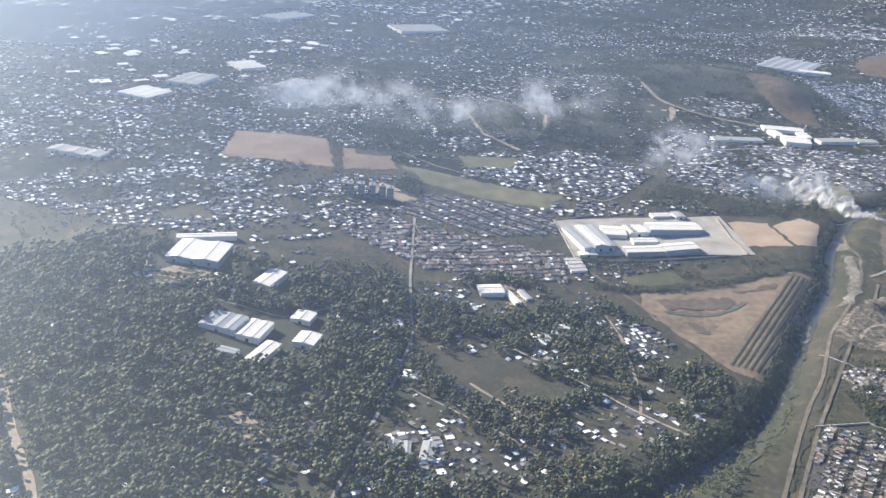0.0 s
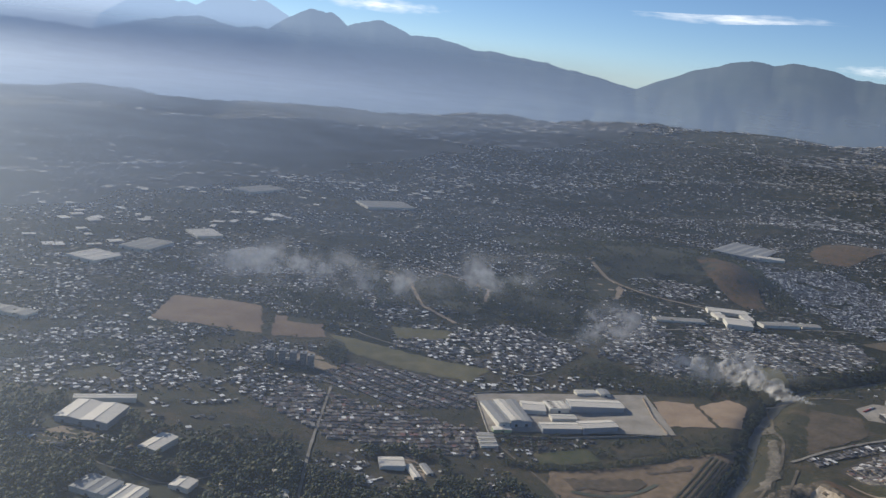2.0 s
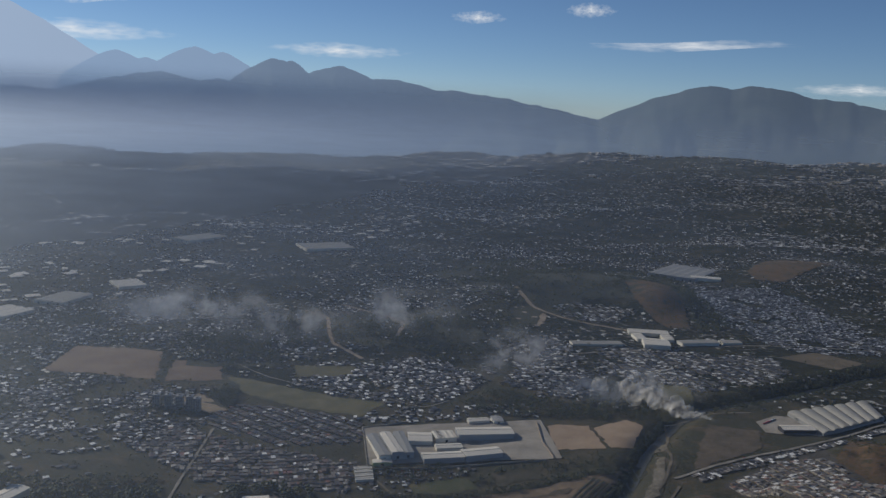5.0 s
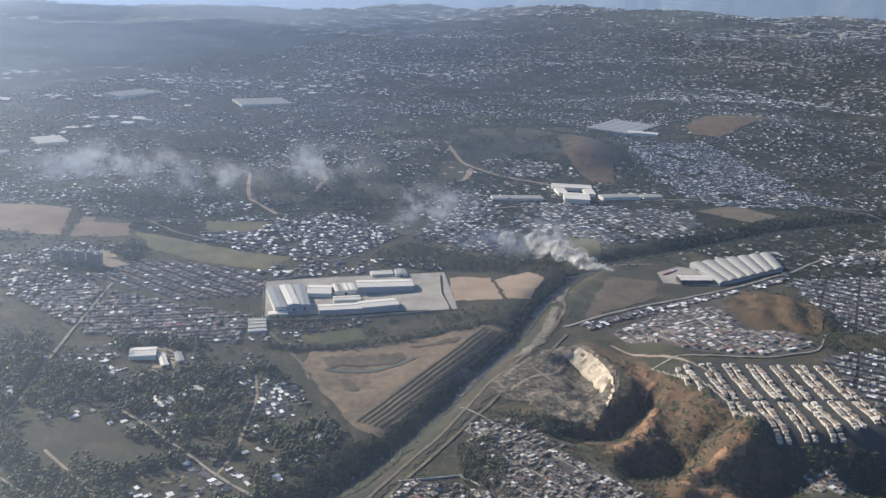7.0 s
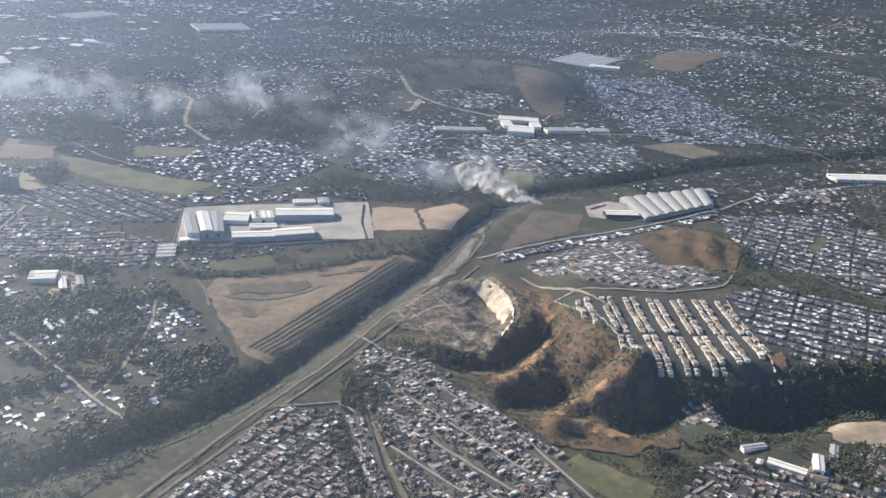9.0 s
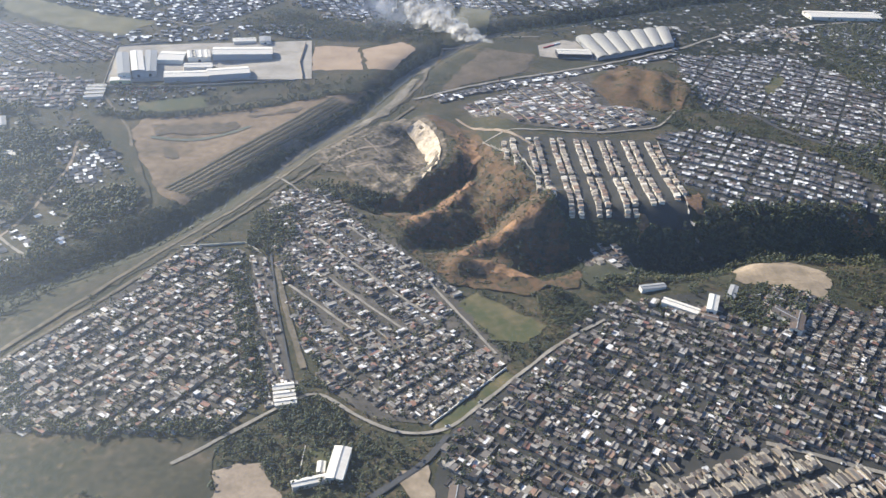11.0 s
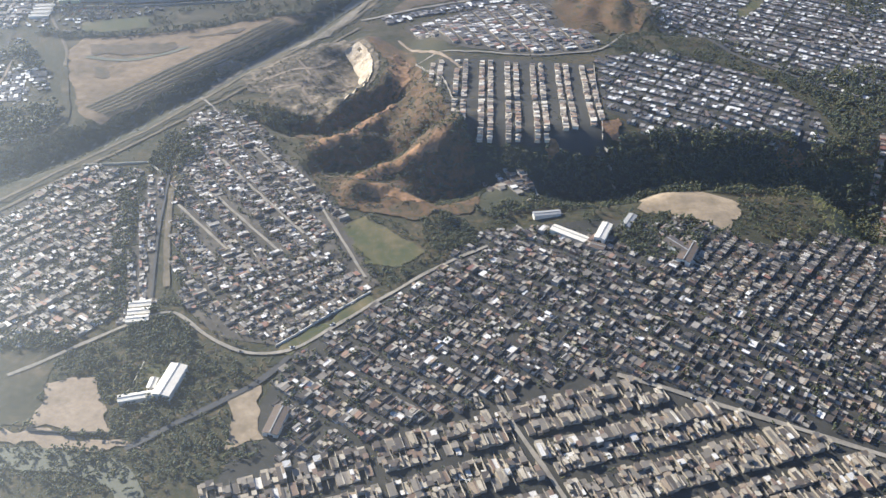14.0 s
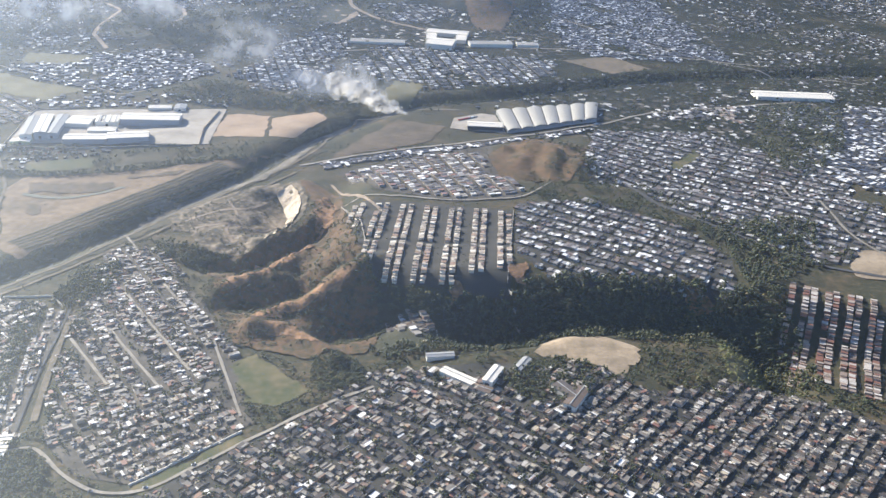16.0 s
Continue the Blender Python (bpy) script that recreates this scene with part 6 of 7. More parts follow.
quad_shed(turned([(222, 800), (274, 810), (271, 829), (219, 818)]), 8, "large factory hall with a white roof and blue-grey walls", roof="white_metal", wall="blue_metal", name="factory_hall", category="factory")
quad_shed(turned([(201, 775), (225, 781), (223, 791), (200, 785)]), 5, "cream factory building with a white roof", roof="white_metal", name="factory_building", category="factory")
quad_shed(turned([(191, 749), (226, 758), (223, 772), (187, 762)]), 6, "long white-roofed hall along the factory's front", roof="white_metal", wall="blue_metal", name="factory_hall", category="factory")
quad_shed(turned([(227, 757), (261, 766), (256, 781), (222, 772)]), 6.6, "long white-roofed hall along the factory's front", roof="white_metal", wall="blue_metal", name="factory_hall", category="factory")
quad_shed(turned([(232, 842), (254, 846), (252, 854), (232, 852)]), 4, "small white-roofed shed behind the factory")
quad_shed([(256, 844), (267, 846), (266, 860), (256, 859)], 4, "small grey shed behind the factory", roof="grey_metal")
for k in range(4):
    quad_shed(turned([(134 - k, 711 + k * 7), (149 - k, 713 + k * 7), (148 - k, 717 + k * 7), (133 - k, 715 + k * 7)]), 2.6, "narrow white-roofed storage shed", name="storage_shed")
quad_shed(turned([(53, 650), (72, 655), (69, 671), (50, 665)]), 5, "bright white vaulted sports hall", roof="white_metal", wall="white_metal", name="sports_hall", category="hall")
quad_shed([(80, 640), (85, 642), (77, 663), (72, 660)], 4, "long white-roofed school block", roof="white_metal")
quad_shed([(90, 650), (95, 652), (88, 668), (83, 666)], 3, "cream school block with grey roof", roof="grey_metal")

# depot with many roof bays by the valley road
drape("depot_yard", [(524, 842), (546, 838), (578, 836), (566, 892), (552, 892), (526, 874)], MAT["yard"], 0.7, label="concrete yard of the depot", category="pavement")


def vaulted_depot(a, b, c, d, h, bays, label):
    """A depot under a row of shallow vaults: walls, one curved roof and a gutter a bay."""
    e = new("depot")
    a, b, c, d = (Vector((*p, 0.0)) for p in (a, b, c, d))
    mid = (a + b + c + d) / 4
    base = float(height(mid.x, mid.y)) + 0.6
    e.matrix_basis = pose(mid.x, mid.y, base)
    for i in range(bays):
        p0, p1, q0, q1 = (u.lerp(v, k) - mid for u, v, k in ((a, b, i / bays), (a, b, (i + 1) / bays), (d, c, i / bays), (d, c, (i + 1) / bays)))
        bm = bmesh.new()
        ring = []
        for k in range(9):
            t = k / 8
            up = Vector((0, 0, h + 1.7 * math.sin(math.pi * t) ** 0.8 * (1.25 - 0.5 * t)))
            ring.append([bm.verts.new(p0.lerp(p1, t) + up), bm.verts.new(q0.lerp(q1, t) + up), bm.verts.new(q0.lerp(q1, t) + up - Vector((0, 0, 0.25))), bm.verts.new(p0.lerp(p1, t) + up - Vector((0, 0, 0.25)))])
        for u, v in zip(ring, ring[1:]):
            for k in range(4):
                bm.faces.new((u[k], u[(k + 1) % 4], v[(k + 1) % 4], v[k]))
        bm.faces.new(ring[0][::-1])
        bm.faces.new(ring[-1])
        bmesh.ops.recalc_face_normals(bm, faces=bm.faces)
        part("roof_vault", bm, MAT["depot_metal"], e, "pale curved roof sheeting")
        bm = bmesh.new()
        low, top = Vector((0, 0, -1.5)), Vector((0, 0, h))
        vs = [bm.verts.new(v) for v in (p0 + low, p1 + low, q1 + low, q0 + low, p0 + top, p1 + top, q1 + top, q0 + top)]
        for fc in box_faces(0):
            bm.faces.new([vs[k] for k in fc])
        part("wall", bm, MAT["grey_metal"], e)
        bm = bmesh.new()
        side = (p1 - p0).normalized() * 0.35
        vs = [bm.verts.new(v) for v in (p1 - side + top, p1 + side + top, q1 + side + top, q1 - side + top, p1 - side + top * 1.12, p1 + side + top * 1.12, q1 + side + top * 1.12, q1 - side + top * 1.12)]
        for fc in box_faces(0):
            bm.faces.new([vs[k] for k in fc])
        part("gutter", bm, MAT["dark"], e)
    return tagged(e, label, "warehouse")


vaulted_depot((579, 837), (667, 893), (673, 946), (567, 897), 2.8, 7, "wide depot under seven pale vaulted roof bays")
quad_shed(turned([(541, 840), (574, 842), (573, 856), (540, 853)]), 6, "depot office with a pale roof and dark front", roof="white_metal", wall="dark", name="depot_office", category="warehouse")
quad_shed(turned([(856, 1005), (940, 1026), (938, 1046), (852, 1030)]), 5, "distant depot with pale roof bays", roof="white_metal", bays=1, name="depot")

# shopping centre
for corners, h, label in (
    ([(478, 1138), (508, 1146), (512, 1180), (477, 1172)], 8.5, "white main block of a shopping centre"),
    ([(471, 1209), (524, 1215), (526, 1237), (471, 1228)], 6, "white rear block of a shopping centre"),
    ([(530, 1162), (584, 1177), (580, 1194), (528, 1178)], 5.5, "long white wing of a shopping centre"),
    ([(381, 1140), (448, 1154), (446, 1170), (379, 1156)], 3.8, "long low row of shops with a pale roof"),
    ([(590, 1180), (618, 1186), (616, 1200), (589, 1196)], 4, "low annex of a shopping centre"),
    ([(474, 1178), (486, 1180), (484, 1210), (471, 1208)], 6, "narrow white block of a shopping centre"),
    ([(512, 1180), (524, 1182), (524, 1208), (510, 1206)], 6, "pale yellow hall of a shopping centre"),
):
    quad_shed(turned(corners), h, label, roof="depot_metal" if "long" in label or "annex" in label else "white_metal", wall="cream", name="shopping_centre", category="shop building")
quad_shed([(644, 1668), (722, 1612), (716, 1748), (648, 1800)], 8, "very large grey-roofed warehouse on a hill", roof="grey_metal", bays=5, wall="grey_metal")
quad_shed(turned([(677, 1637), (731, 1633), (736, 1655), (682, 1658)]), 7, "long pale warehouse below the hill", roof="white_metal")

# works west of the village road
quad_shed([(-195, 636), (-153, 631), (-148, 667), (-190, 671)], 6, "large warehouse with white and grey roof bays", bays=2, wall="blue_metal")
quad_shed(turned([(-197, 678), (-149, 682), (-151, 690), (-198, 686)]), 5, "long narrow pale-roofed warehouse")
quad_shed([(-126, 614), (-112, 609), (-97, 632), (-111, 638)], 6, "white-roofed shed among dark trees")
quad_shed([(-149, 551), (-123, 543), (-114, 564), (-141, 569)], 6, "workshop with a pale ribbed roof", roof="grey_metal", bays=3)
quad_shed([(-122, 541), (-104, 536), (-97, 560), (-113, 563)], 6, "workshop with a pale ribbed roof", roof="white_metal", bays=2)
quad_shed(turned([(-129, 521), (-116, 517), (-114, 523), (-127, 527)]), 4, "low grey-roofed shed beside the workshops", roof="grey_metal")
quad_shed([(-109, 513), (-99, 509), (-87, 533), (-98, 538)], 6, "workshop with one sunlit white roof slope")
quad_shed([(-82, 539), (-67, 535), (-62, 550), (-77, 555)], 6, "cream workshop with a pale roof")
quad_shed([(-90, 572), (-75, 568), (-69, 580), (-82, 585)], 5, "flat pale-roofed workshop beside the road")
quad_shed(turned([(-56, 582), (-40, 583), (-40, 591), (-56, 591)]), 4, "yellowish low shed beside the trees")
for corners, h in (([(-25, 612), (-16, 613), (-16, 620), (-25, 619)], 3.5), ([(-15, 575), (-7, 576), (-7, 592), (-15, 591)], 4), ([(-6, 511), (7, 509), (8, 519), (-4, 521)], 4), ([(-17, 515), (-12, 513), (-9, 534), (-15, 534)], 3.5), ([(82, 585), (96, 577), (106, 588), (91, 597)], 4), ([(101, 598), (112, 594), (122, 606), (111, 611)], 4), ([(-36, 466), (-31, 464), (-23, 482), (-28, 484)], 3), ([(7, 421), (15, 420), (19, 437), (11, 440)], 3), ([(-11, 415), (-5, 415), (-3, 438), (-8, 439)], 3), ([(-4, 415), (0, 415), (6, 437), (2, 438)], 3)):
    quad_shed(corners, h, "pale-roofed village shed beside the road", roof="white_metal" if h > 3.2 else "grey_metal", name="village_shed", category="shed")

for corners, label in (
    ([(-414, 1180), (-365, 1156), (-342, 1211), (-390, 1214)], "bright white-roofed works in the western town"),
    ([(-314, 1411), (-283, 1366), (-255, 1401), (-289, 1442)], "square pale warehouse beside a green field"),
    ([(-224, 1281), (-190, 1262), (-165, 1317), (-197, 1334)], "pale warehouse with a low annex"),
    ([(-402, 920), (-339, 902), (-334, 922), (-395, 938)], "long grey-roofed works in the western suburb"),
    ([(-378, 1263), (-330, 1249), (-300, 1312), (-344, 1319)], "row of pale factory roofs"),
    ([(-352, 1874), (-300, 1838), (-250, 1935), (-298, 1960)], "distant pale works on the plain"),
    ([(-80, 1862), (-48, 1794), (19, 1868), (-6, 1940)], "distant pale works on the plain"),
):
    quad_shed(corners, 6, label, roof="white_metal" if "bright" in label or "square" in label else "depot_metal", bays=3)

# apartment towers
def apartment(x, y, w, d, storeys, turn):
    """A tower of flats: a body, storey by storey bands of windows, a roof slab and a stair head."""
    e = new("apartment_building")
    e.matrix_basis = pose(x, y, float(height(x, y)), 0, 0, turn)
    h = storeys * 1.45
    for pname, mat, b in (("wall", "tower_wall", (-w / 2, w / 2, -d / 2, d / 2, -1, h)), ("roof", "grey_metal", (-w / 2 - 0.15, w / 2 + 0.15, -d / 2 - 0.15, d / 2 + 0.15, h, h + 0.3)), ("stair_head", "tower_wall", (-1.2, 1.2, -1.4, 1.4, h + 0.3, h + 1.6))):
        bm = bmesh.new()
        vs = [bm.verts.new(c) for c in box_verts(*b)]
        for fc in box_faces(0):
            bm.faces.new([vs[c] for c in fc])
        part(pname, bm, MAT[mat], e)
    for k in range(storeys):
        for i in range(3):
            cx = -w / 2 + (i + 0.5) * w / 3
            bm = bmesh.new()
            vs = [bm.verts.new(c) for c in box_verts(cx - w * 0.1, cx + w * 0.1, -d / 2 - 0.06, -d / 2 + 0.1, k * 1.45 + 0.5, k * 1.45 + 1.1)]
            for fc in box_faces(0):
                bm.faces.new([vs[c] for c in fc])
            part("window", bm, MAT["dark"], e)
    tagged(e, "grey concrete apartment tower above dark trees", "apartment building", "apartment towers")


MAT["tower_wall"] = varied("tower_wall", [(0.0, (0.3, 0.285, 0.26)), (0.5, (0.36, 0.34, 0.31))], 0.85)
for x, y in ((-71, 846), (-60, 848), (-49, 847), (-39, 847), (-31, 843)):
    apartment(x, y, 6.5, 8, 9, 4)

# school and nearby halls
quad_shed([(369, 290), (376, 289), (377, 308), (369, 309)], 4.5, "school block with a sloping white metal roof", roof="white_metal", name="school_block", category="school")
quad_shed(turned([(355, 285), (369, 291), (368, 294), (353, 289)]), 3, "low white-roofed school block", roof="white_metal", name="school_block", category="school")
quad_shed([(364, 295), (367, 295), (367, 301), (363, 301)], 2.4, "small white kiosk in the school yard", roof="white_metal", wall="white_metal", name="kiosk", category="kiosk")
drape("school_yard", [(357, 295), (368, 295), (368, 311), (356, 311)], MAT["green"], 0.5, label="walled grass yard of the school", category="yard")
quad_shed([(417, 273), (423, 272), (429, 285), (423, 288)], 4, "hall with a rusty red roof", roof="red_roof", name="hall", category="hall")
for k in range(3):
    quad_shed(turned([(340 - k * 1.3, 338 + k * 6), (350 - k * 1.3, 339 + k * 6), (349 - k * 1.3, 343 + k * 6), (339 - k * 1.3, 342 + k * 6)]), 2.8, "long narrow shed with a white roof", name="storage_shed")
quad_shed(turned([(543, 424), (561, 412), (564, 417), (547, 428)]), 4, "long white-roofed school building", roof="white_metal", name="school_block", category="school")
quad_shed([(566, 415), (571, 413), (577, 427), (572, 430)], 5, "white gabled school hall", roof="white_metal", wall="white_metal", name="school_block", category="school")
quad_shed(turned([(563, 408), (570, 406), (572, 411), (565, 413)]), 3, "small hall with a red roof", roof="red_roof", name="hall", category="hall")
quad_shed([(607, 399), (613, 396), (621, 412), (615, 416)], 4, "small brown-walled hall with red roof", roof="red_roof", name="hall", category="hall")
quad_shed(turned([(602, 414), (610, 403), (616, 408), (608, 419)]), 4, "pale brown flat-roofed hall", roof="pale_roof", name="hall", category="hall")
quad_shed(turned([(536, 436), (550, 442), (549, 446), (535, 440)]), 3, "curved grey-roofed row of stores", roof="grey_metal", name="hall", category="hall")
quad_shed([(582, 430), (586, 428), (592, 440), (588, 442)], 4, "narrow grey sheet-roofed hall", roof="grey_metal", name="hall", category="hall")


# ---- walls and fences ----
def wall_line(name, line, h, thick, mat, label):
    """A free-standing wall along a line, built section by section."""
    e = new(name)
    x0, y0 = line[0]
    e.matrix_basis = pose(x0, y0, float(height(x0, y0)))
    for (ax, ay), (bx, by) in zip(line, line[1:]):
        n = max(1, int(math.hypot(bx - ax, by - ay) / 6))
        for i in range(n):
            p, q = (ax + (bx - ax) * i / n, ay + (by - ay) * i / n), (ax + (bx - ax) * (i + 1) / n, ay + (by - ay) * (i + 1) / n)
            l = math.hypot(q[0] - p[0], q[1] - p[1])
            bm = bmesh.new()
            vs = [bm.verts.new(c) for c in box_verts(0, l + 0.01, -thick / 2, thick / 2, -0.8, h)]
            for fc in box_faces(0):
                bm.faces.new([vs[c] for c in fc])
            s = part("wall_section", bm, mat, e)
            s.matrix_basis = pose(p[0] - x0, p[1] - y0, float(height((p[0] + q[0]) / 2, (p[1] + q[1]) / 2) - height(x0, y0)), 0, 0, math.degrees(math.atan2(q[1] - p[1], q[0] - p[0])))
    return tagged(e, label, "wall")


wall_line("boundary_wall", [(306, 768), (300, 800), (300, 850)], 2.2, 0.6, MAT["dirt"], "brown boundary wall beside the factory yard")
wall_line("boundary_wall", [(142, 738), (131, 822), (180, 846)], 1.6, 0.4, MAT["yard"], "concrete boundary wall of the factory")
wall_line("boundary_wall", [(142, 736), (200, 742), (300, 764)], 1.6, 0.4, MAT["yard"], "concrete boundary wall of the factory")
wall_line("boundary_wall", [(582, 612), (580, 560), (578, 506), (590, 482)], 1.2, 0.4, MAT["yard"], "pale wall along the estate's edge")
wall_line("boundary_wall", [(456, 632), (478, 580), (494, 515)], 1.2, 0.4, MAT["yard"], "pale wall along the estate's edge")
wall_line("boundary_wall", [(413, 327), (452, 370)], 1.2, 0.4, MAT["white_metal"], "white wall along the grass strip")
wall_line("boundary_wall", [(538, 478), (541, 462), (530, 455)], 1.4, 0.4, MAT["cream"], "cream wall beside the hollow")
wall_line("boundary_wall", [(357, 312), (356, 295), (353, 290)], 1.0, 0.3, MAT["cream"], "cream wall of the school yard")
wall_line("boundary_wall", [(323, 268), (355, 270)], 1.4, 0.5, MAT["asphalt"], "dark wall below a bare yard")
wall_line("boundary_wall", [(262, 487), (300, 494), (312, 482)], 1.2, 0.3, MAT["cream"], "pale wall above the houses")


# ---- parked vehicles ----
def vehicle(x, y, turn, mat, long, label, category):
    e = new("parked_" + category)
    e.matrix_basis = pose(x, y, float(height(x, y)) + 0.75, 0, 0, turn)
    h = 0.42 if category == "car" else 1.0
    bm = bmesh.new()
    vs = [bm.verts.new(c) for c in box_verts(-long / 2, long / 2, -0.48, 0.48, 0.12, 0.12 + h)]
    for fc in box_faces(0):
        bm.faces.new([vs[c] for c in fc])
    bmesh.ops.bevel(bm, geom=bm.edges[:], offset=0.08, segments=1, affect="EDGES")
    part("body", bm, mat, e)
    bm = bmesh.new()
    c0, c1 = (-long * 0.32, long * 0.2) if category == "car" else (long * 0.5 + 0.05, long * 0.5 + 0.75)
    vs = [bm.verts.new(c) for c in box_verts(c0, c1, -0.42, 0.42, 0.12 if category != "car" else 0.5, 0.85)]
    for fc in box_faces(0):
        bm.faces.new([vs[c] for c in fc])
    part("cabin", bm, MAT["dark"], e)
    for sx in (-0.32, 0.32):
        for sy in (-0.46, 0.46):
            bm = bmesh.new()
            bmesh.ops.create_cone(bm, cap_ends=True, segments=10, radius1=0.17, radius2=0.17, depth=0.14, matrix=pose(long * sx, sy, 0.15, 90))
            part("wheel", bm, MAT["dark"], e)
    return tagged(e, label, category)


CARS = [(0.7, 0.7, 0.69), (0.09, 0.09, 0.1), (0.36, 0.37, 0.39), (0.42, 0.06, 0.05), (0.1, 0.16, 0.32)]
CAR_NAMES = ["white", "black", "silver", "red", "blue"]
CAR_MATS = []
for cname, c in zip(CAR_NAMES, CARS):
    m, nodes, links, b = material(cname + "_car_paint", 0.3)
    b.inputs["Base Color"].default_value = (*c, 1)
    CAR_MATS.append(m)
pick = random.Random(3)
for i in range(46):
    k = pick.choice([0, 0, 0, 1, 2, 2, 3, 4])
    row = i % 3
    vehicle(158 + (i // 3) * 3.4 + pick.uniform(-0.4, 0.4), 722 + row * 5.0 + (i // 3) * 0.8, 75 + pick.uniform(-4, 4), CAR_MATS[k], 2.1, CAR_NAMES[k] + " car parked in front of the factory", "car")
for i, (x, y, a, k) in enumerate([(421, 326, 20, 0), (398, 322, -10, 2), (437, 343, 45, 0), (-9, 530, 85, 0), (-20, 455, 65, 1), (110, 560, -45, 0), (480, 776, 25, 3), (520, 795, 25, 0), (395, 440, -52, 2), (380, 480, -52, 0), (360, 430, -50, 1), (600, 305, -15, 0)]):
    vehicle(x, y, a, CAR_MATS[k], 2.2, CAR_NAMES[k] + " car standing on the road", "car")
for i in range(5):
    vehicle(533 + i * 3.2, 868 + i * 3.0, 30, CAR_MATS[3] if i < 3 else CAR_MATS[0], 6.0, ("red" if i < 3 else "white") + " lorry parked in the depot yard", "lorry")


# ---- quarry cliff ----
def cliff(name, line, drop, lean, mat, label):
    """A broken rock face below a line; lean: how far its foot stands out to the line's left."""
    p = np.array(line, float)
    pts = np.concatenate([p[i] + (p[i + 1] - p[i]) * np.linspace(0, 1, 14, endpoint=False)[:, None] for i in range(len(p) - 1)] + [p[-1:]])
    for _ in range(5):
        pts[1:-1] = (pts[:-2] + 2 * pts[1:-1] + pts[2:]) / 4
    d = np.gradient(pts, axis=0)
    d /= np.linalg.norm(d, axis=1)[:, None]
    side = np.stack([-d[:, 1], d[:, 0]], -1)
    rows, n = 9, len(pts)
    v = []
    for j in range(rows):
        t = j / (rows - 1)
        for i in range(n):
            r = noise.noise((pts[i, 0] * 0.22, pts[i, 1] * 0.22, t * 3)) * 2.2 + noise.noise((pts[i, 0] * 0.7, pts[i, 1] * 0.7, t * 6)) * 0.9
            end = math.sin(math.pi * i / (n - 1)) ** 0.5
            q = pts[i] + side[i] * (1.2 + lean * t + r * math.sin(math.pi * min(1, t + 0.15)))
            top = float(height(*pts[i])) + 1.2
            v.append((q[0], q[1], top - (drop * t * (0.35 + 0.65 * end))))
    f = [(j * n + i, j * n + i + 1, (j + 1) * n + i + 1, (j + 1) * n + i) for j in range(rows - 1) for i in range(n - 1)]
    tagged(new(name, mesh_of(name, v, np.array(f)[:, ::-1], [mat], smooth=True)), label, "cliff", kind="structure")


cliff("quarry_cliff", [(408, 572), (416, 586), (422, 602), (426, 622), (424, 646), (418, 664), (409, 678)], 15, 12, MAT["rock"], "sunlit pale cream rock face of a quarry")


# ---- smoke ----
def smoke_material(name, dense):
    m, nodes, links, b = material(name, 1.0)
    out = nodes["Material Output"]
    df, tl, tr = nodes.new("ShaderNodeBsdfDiffuse"), nodes.new("ShaderNodeBsdfTranslucent"), nodes.new("ShaderNodeBsdfTransparent")
    for s in (df, tl):
        s.inputs["Color"].default_value = (0.95, 0.94, 0.92, 1)
    both, mix = nodes.new("ShaderNodeMixShader"), nodes.new("ShaderNodeMixShader")
    links.new(df.outputs[0], both.inputs[1])
    links.new(tl.outputs[0], both.inputs[2])
    n = noise_tex(nodes, links, 0.12, 5)
    mr = nodes.new("ShaderNodeMapRange")
    mr.inputs["From Min"].default_value, mr.inputs["From Max"].default_value = 0.38, 0.62
    mr.inputs["To Max"].default_value = dense
    links.new(n.outputs["Fac"], mr.inputs["Value"])
    links.new(mr.outputs["Result"], mix.inputs[0])
    links.new(tr.outputs[0], mix.inputs[1])
    links.new(both.outputs[0], mix.inputs[2])
    links.new(mix.outputs[0], out.inputs["Surface"])
    return m


def plume(line, r0, r1, rise, count, mat, label, seed):
    """Smoke drifting from a fire: many thin uneven puffs that widen and rise along a line."""
    r = random.Random(seed)
    bm = bmesh.new()
    for i in range(count):
        t = (i + r.random()) / count
        k = t * (len(line) - 1)
        a = int(min(k, len(line) - 2))
        x = line[a][0] + (line[a + 1][0] - line[a][0]) * (k - a)
        y = line[a][1] + (line[a + 1][1] - line[a][1]) * (k - a)
        size = r0 + (r1 - r0) * t
        x, y = x + r.gauss(0, size * 1.1), y + r.gauss(0, size * 0.9)
        z = float(height(x, y)) + 1.0 + rise * (t ** 0.7) + r.uniform(0, size * 0.8)
        got = bmesh.ops.create_icosphere(bm, subdivisions=2, radius=size * r.uniform(0.3, 1.1), matrix=pose(x, y, z, r.uniform(0, 360), 0, r.uniform(0, 360)))
        for v in got["verts"]:
            c = Vector((x, y, z))
            v.co = c + (v.co - c) * (1 + 0.5 * noise.noise(v.co * 0.3))
    for fc in bm.faces:
        fc.smooth = True
    ob = part("smoke", bm, mat, None)
    ob.visible_shadow = False
    tagged(ob, label, "smoke", kind="stuff")


MAT["smoke"] = smoke_material("white_smoke", 0.26)
plume([(479, 868), (470, 876), (460, 886), (450, 892), (440, 894), (428, 900), (413, 908), (398, 916)], 1.2, 10, 13, 110, MAT["smoke"], "white smoke drifting from a small fire", 4)


# ---- aircraft wing, seen from a cabin window ----
SCALE = 0.5
WING_AT = Vector((202.73, 5.24, 300.52))
MAT["wing"] = mottled("wing_paint", [(0.3, (0.46, 0.45, 0.42)), (0.5, (0.54, 0.53, 0.5)), (0.7, (0.6, 0.58, 0.55))], 0.9, 6.0, rough=0.32)
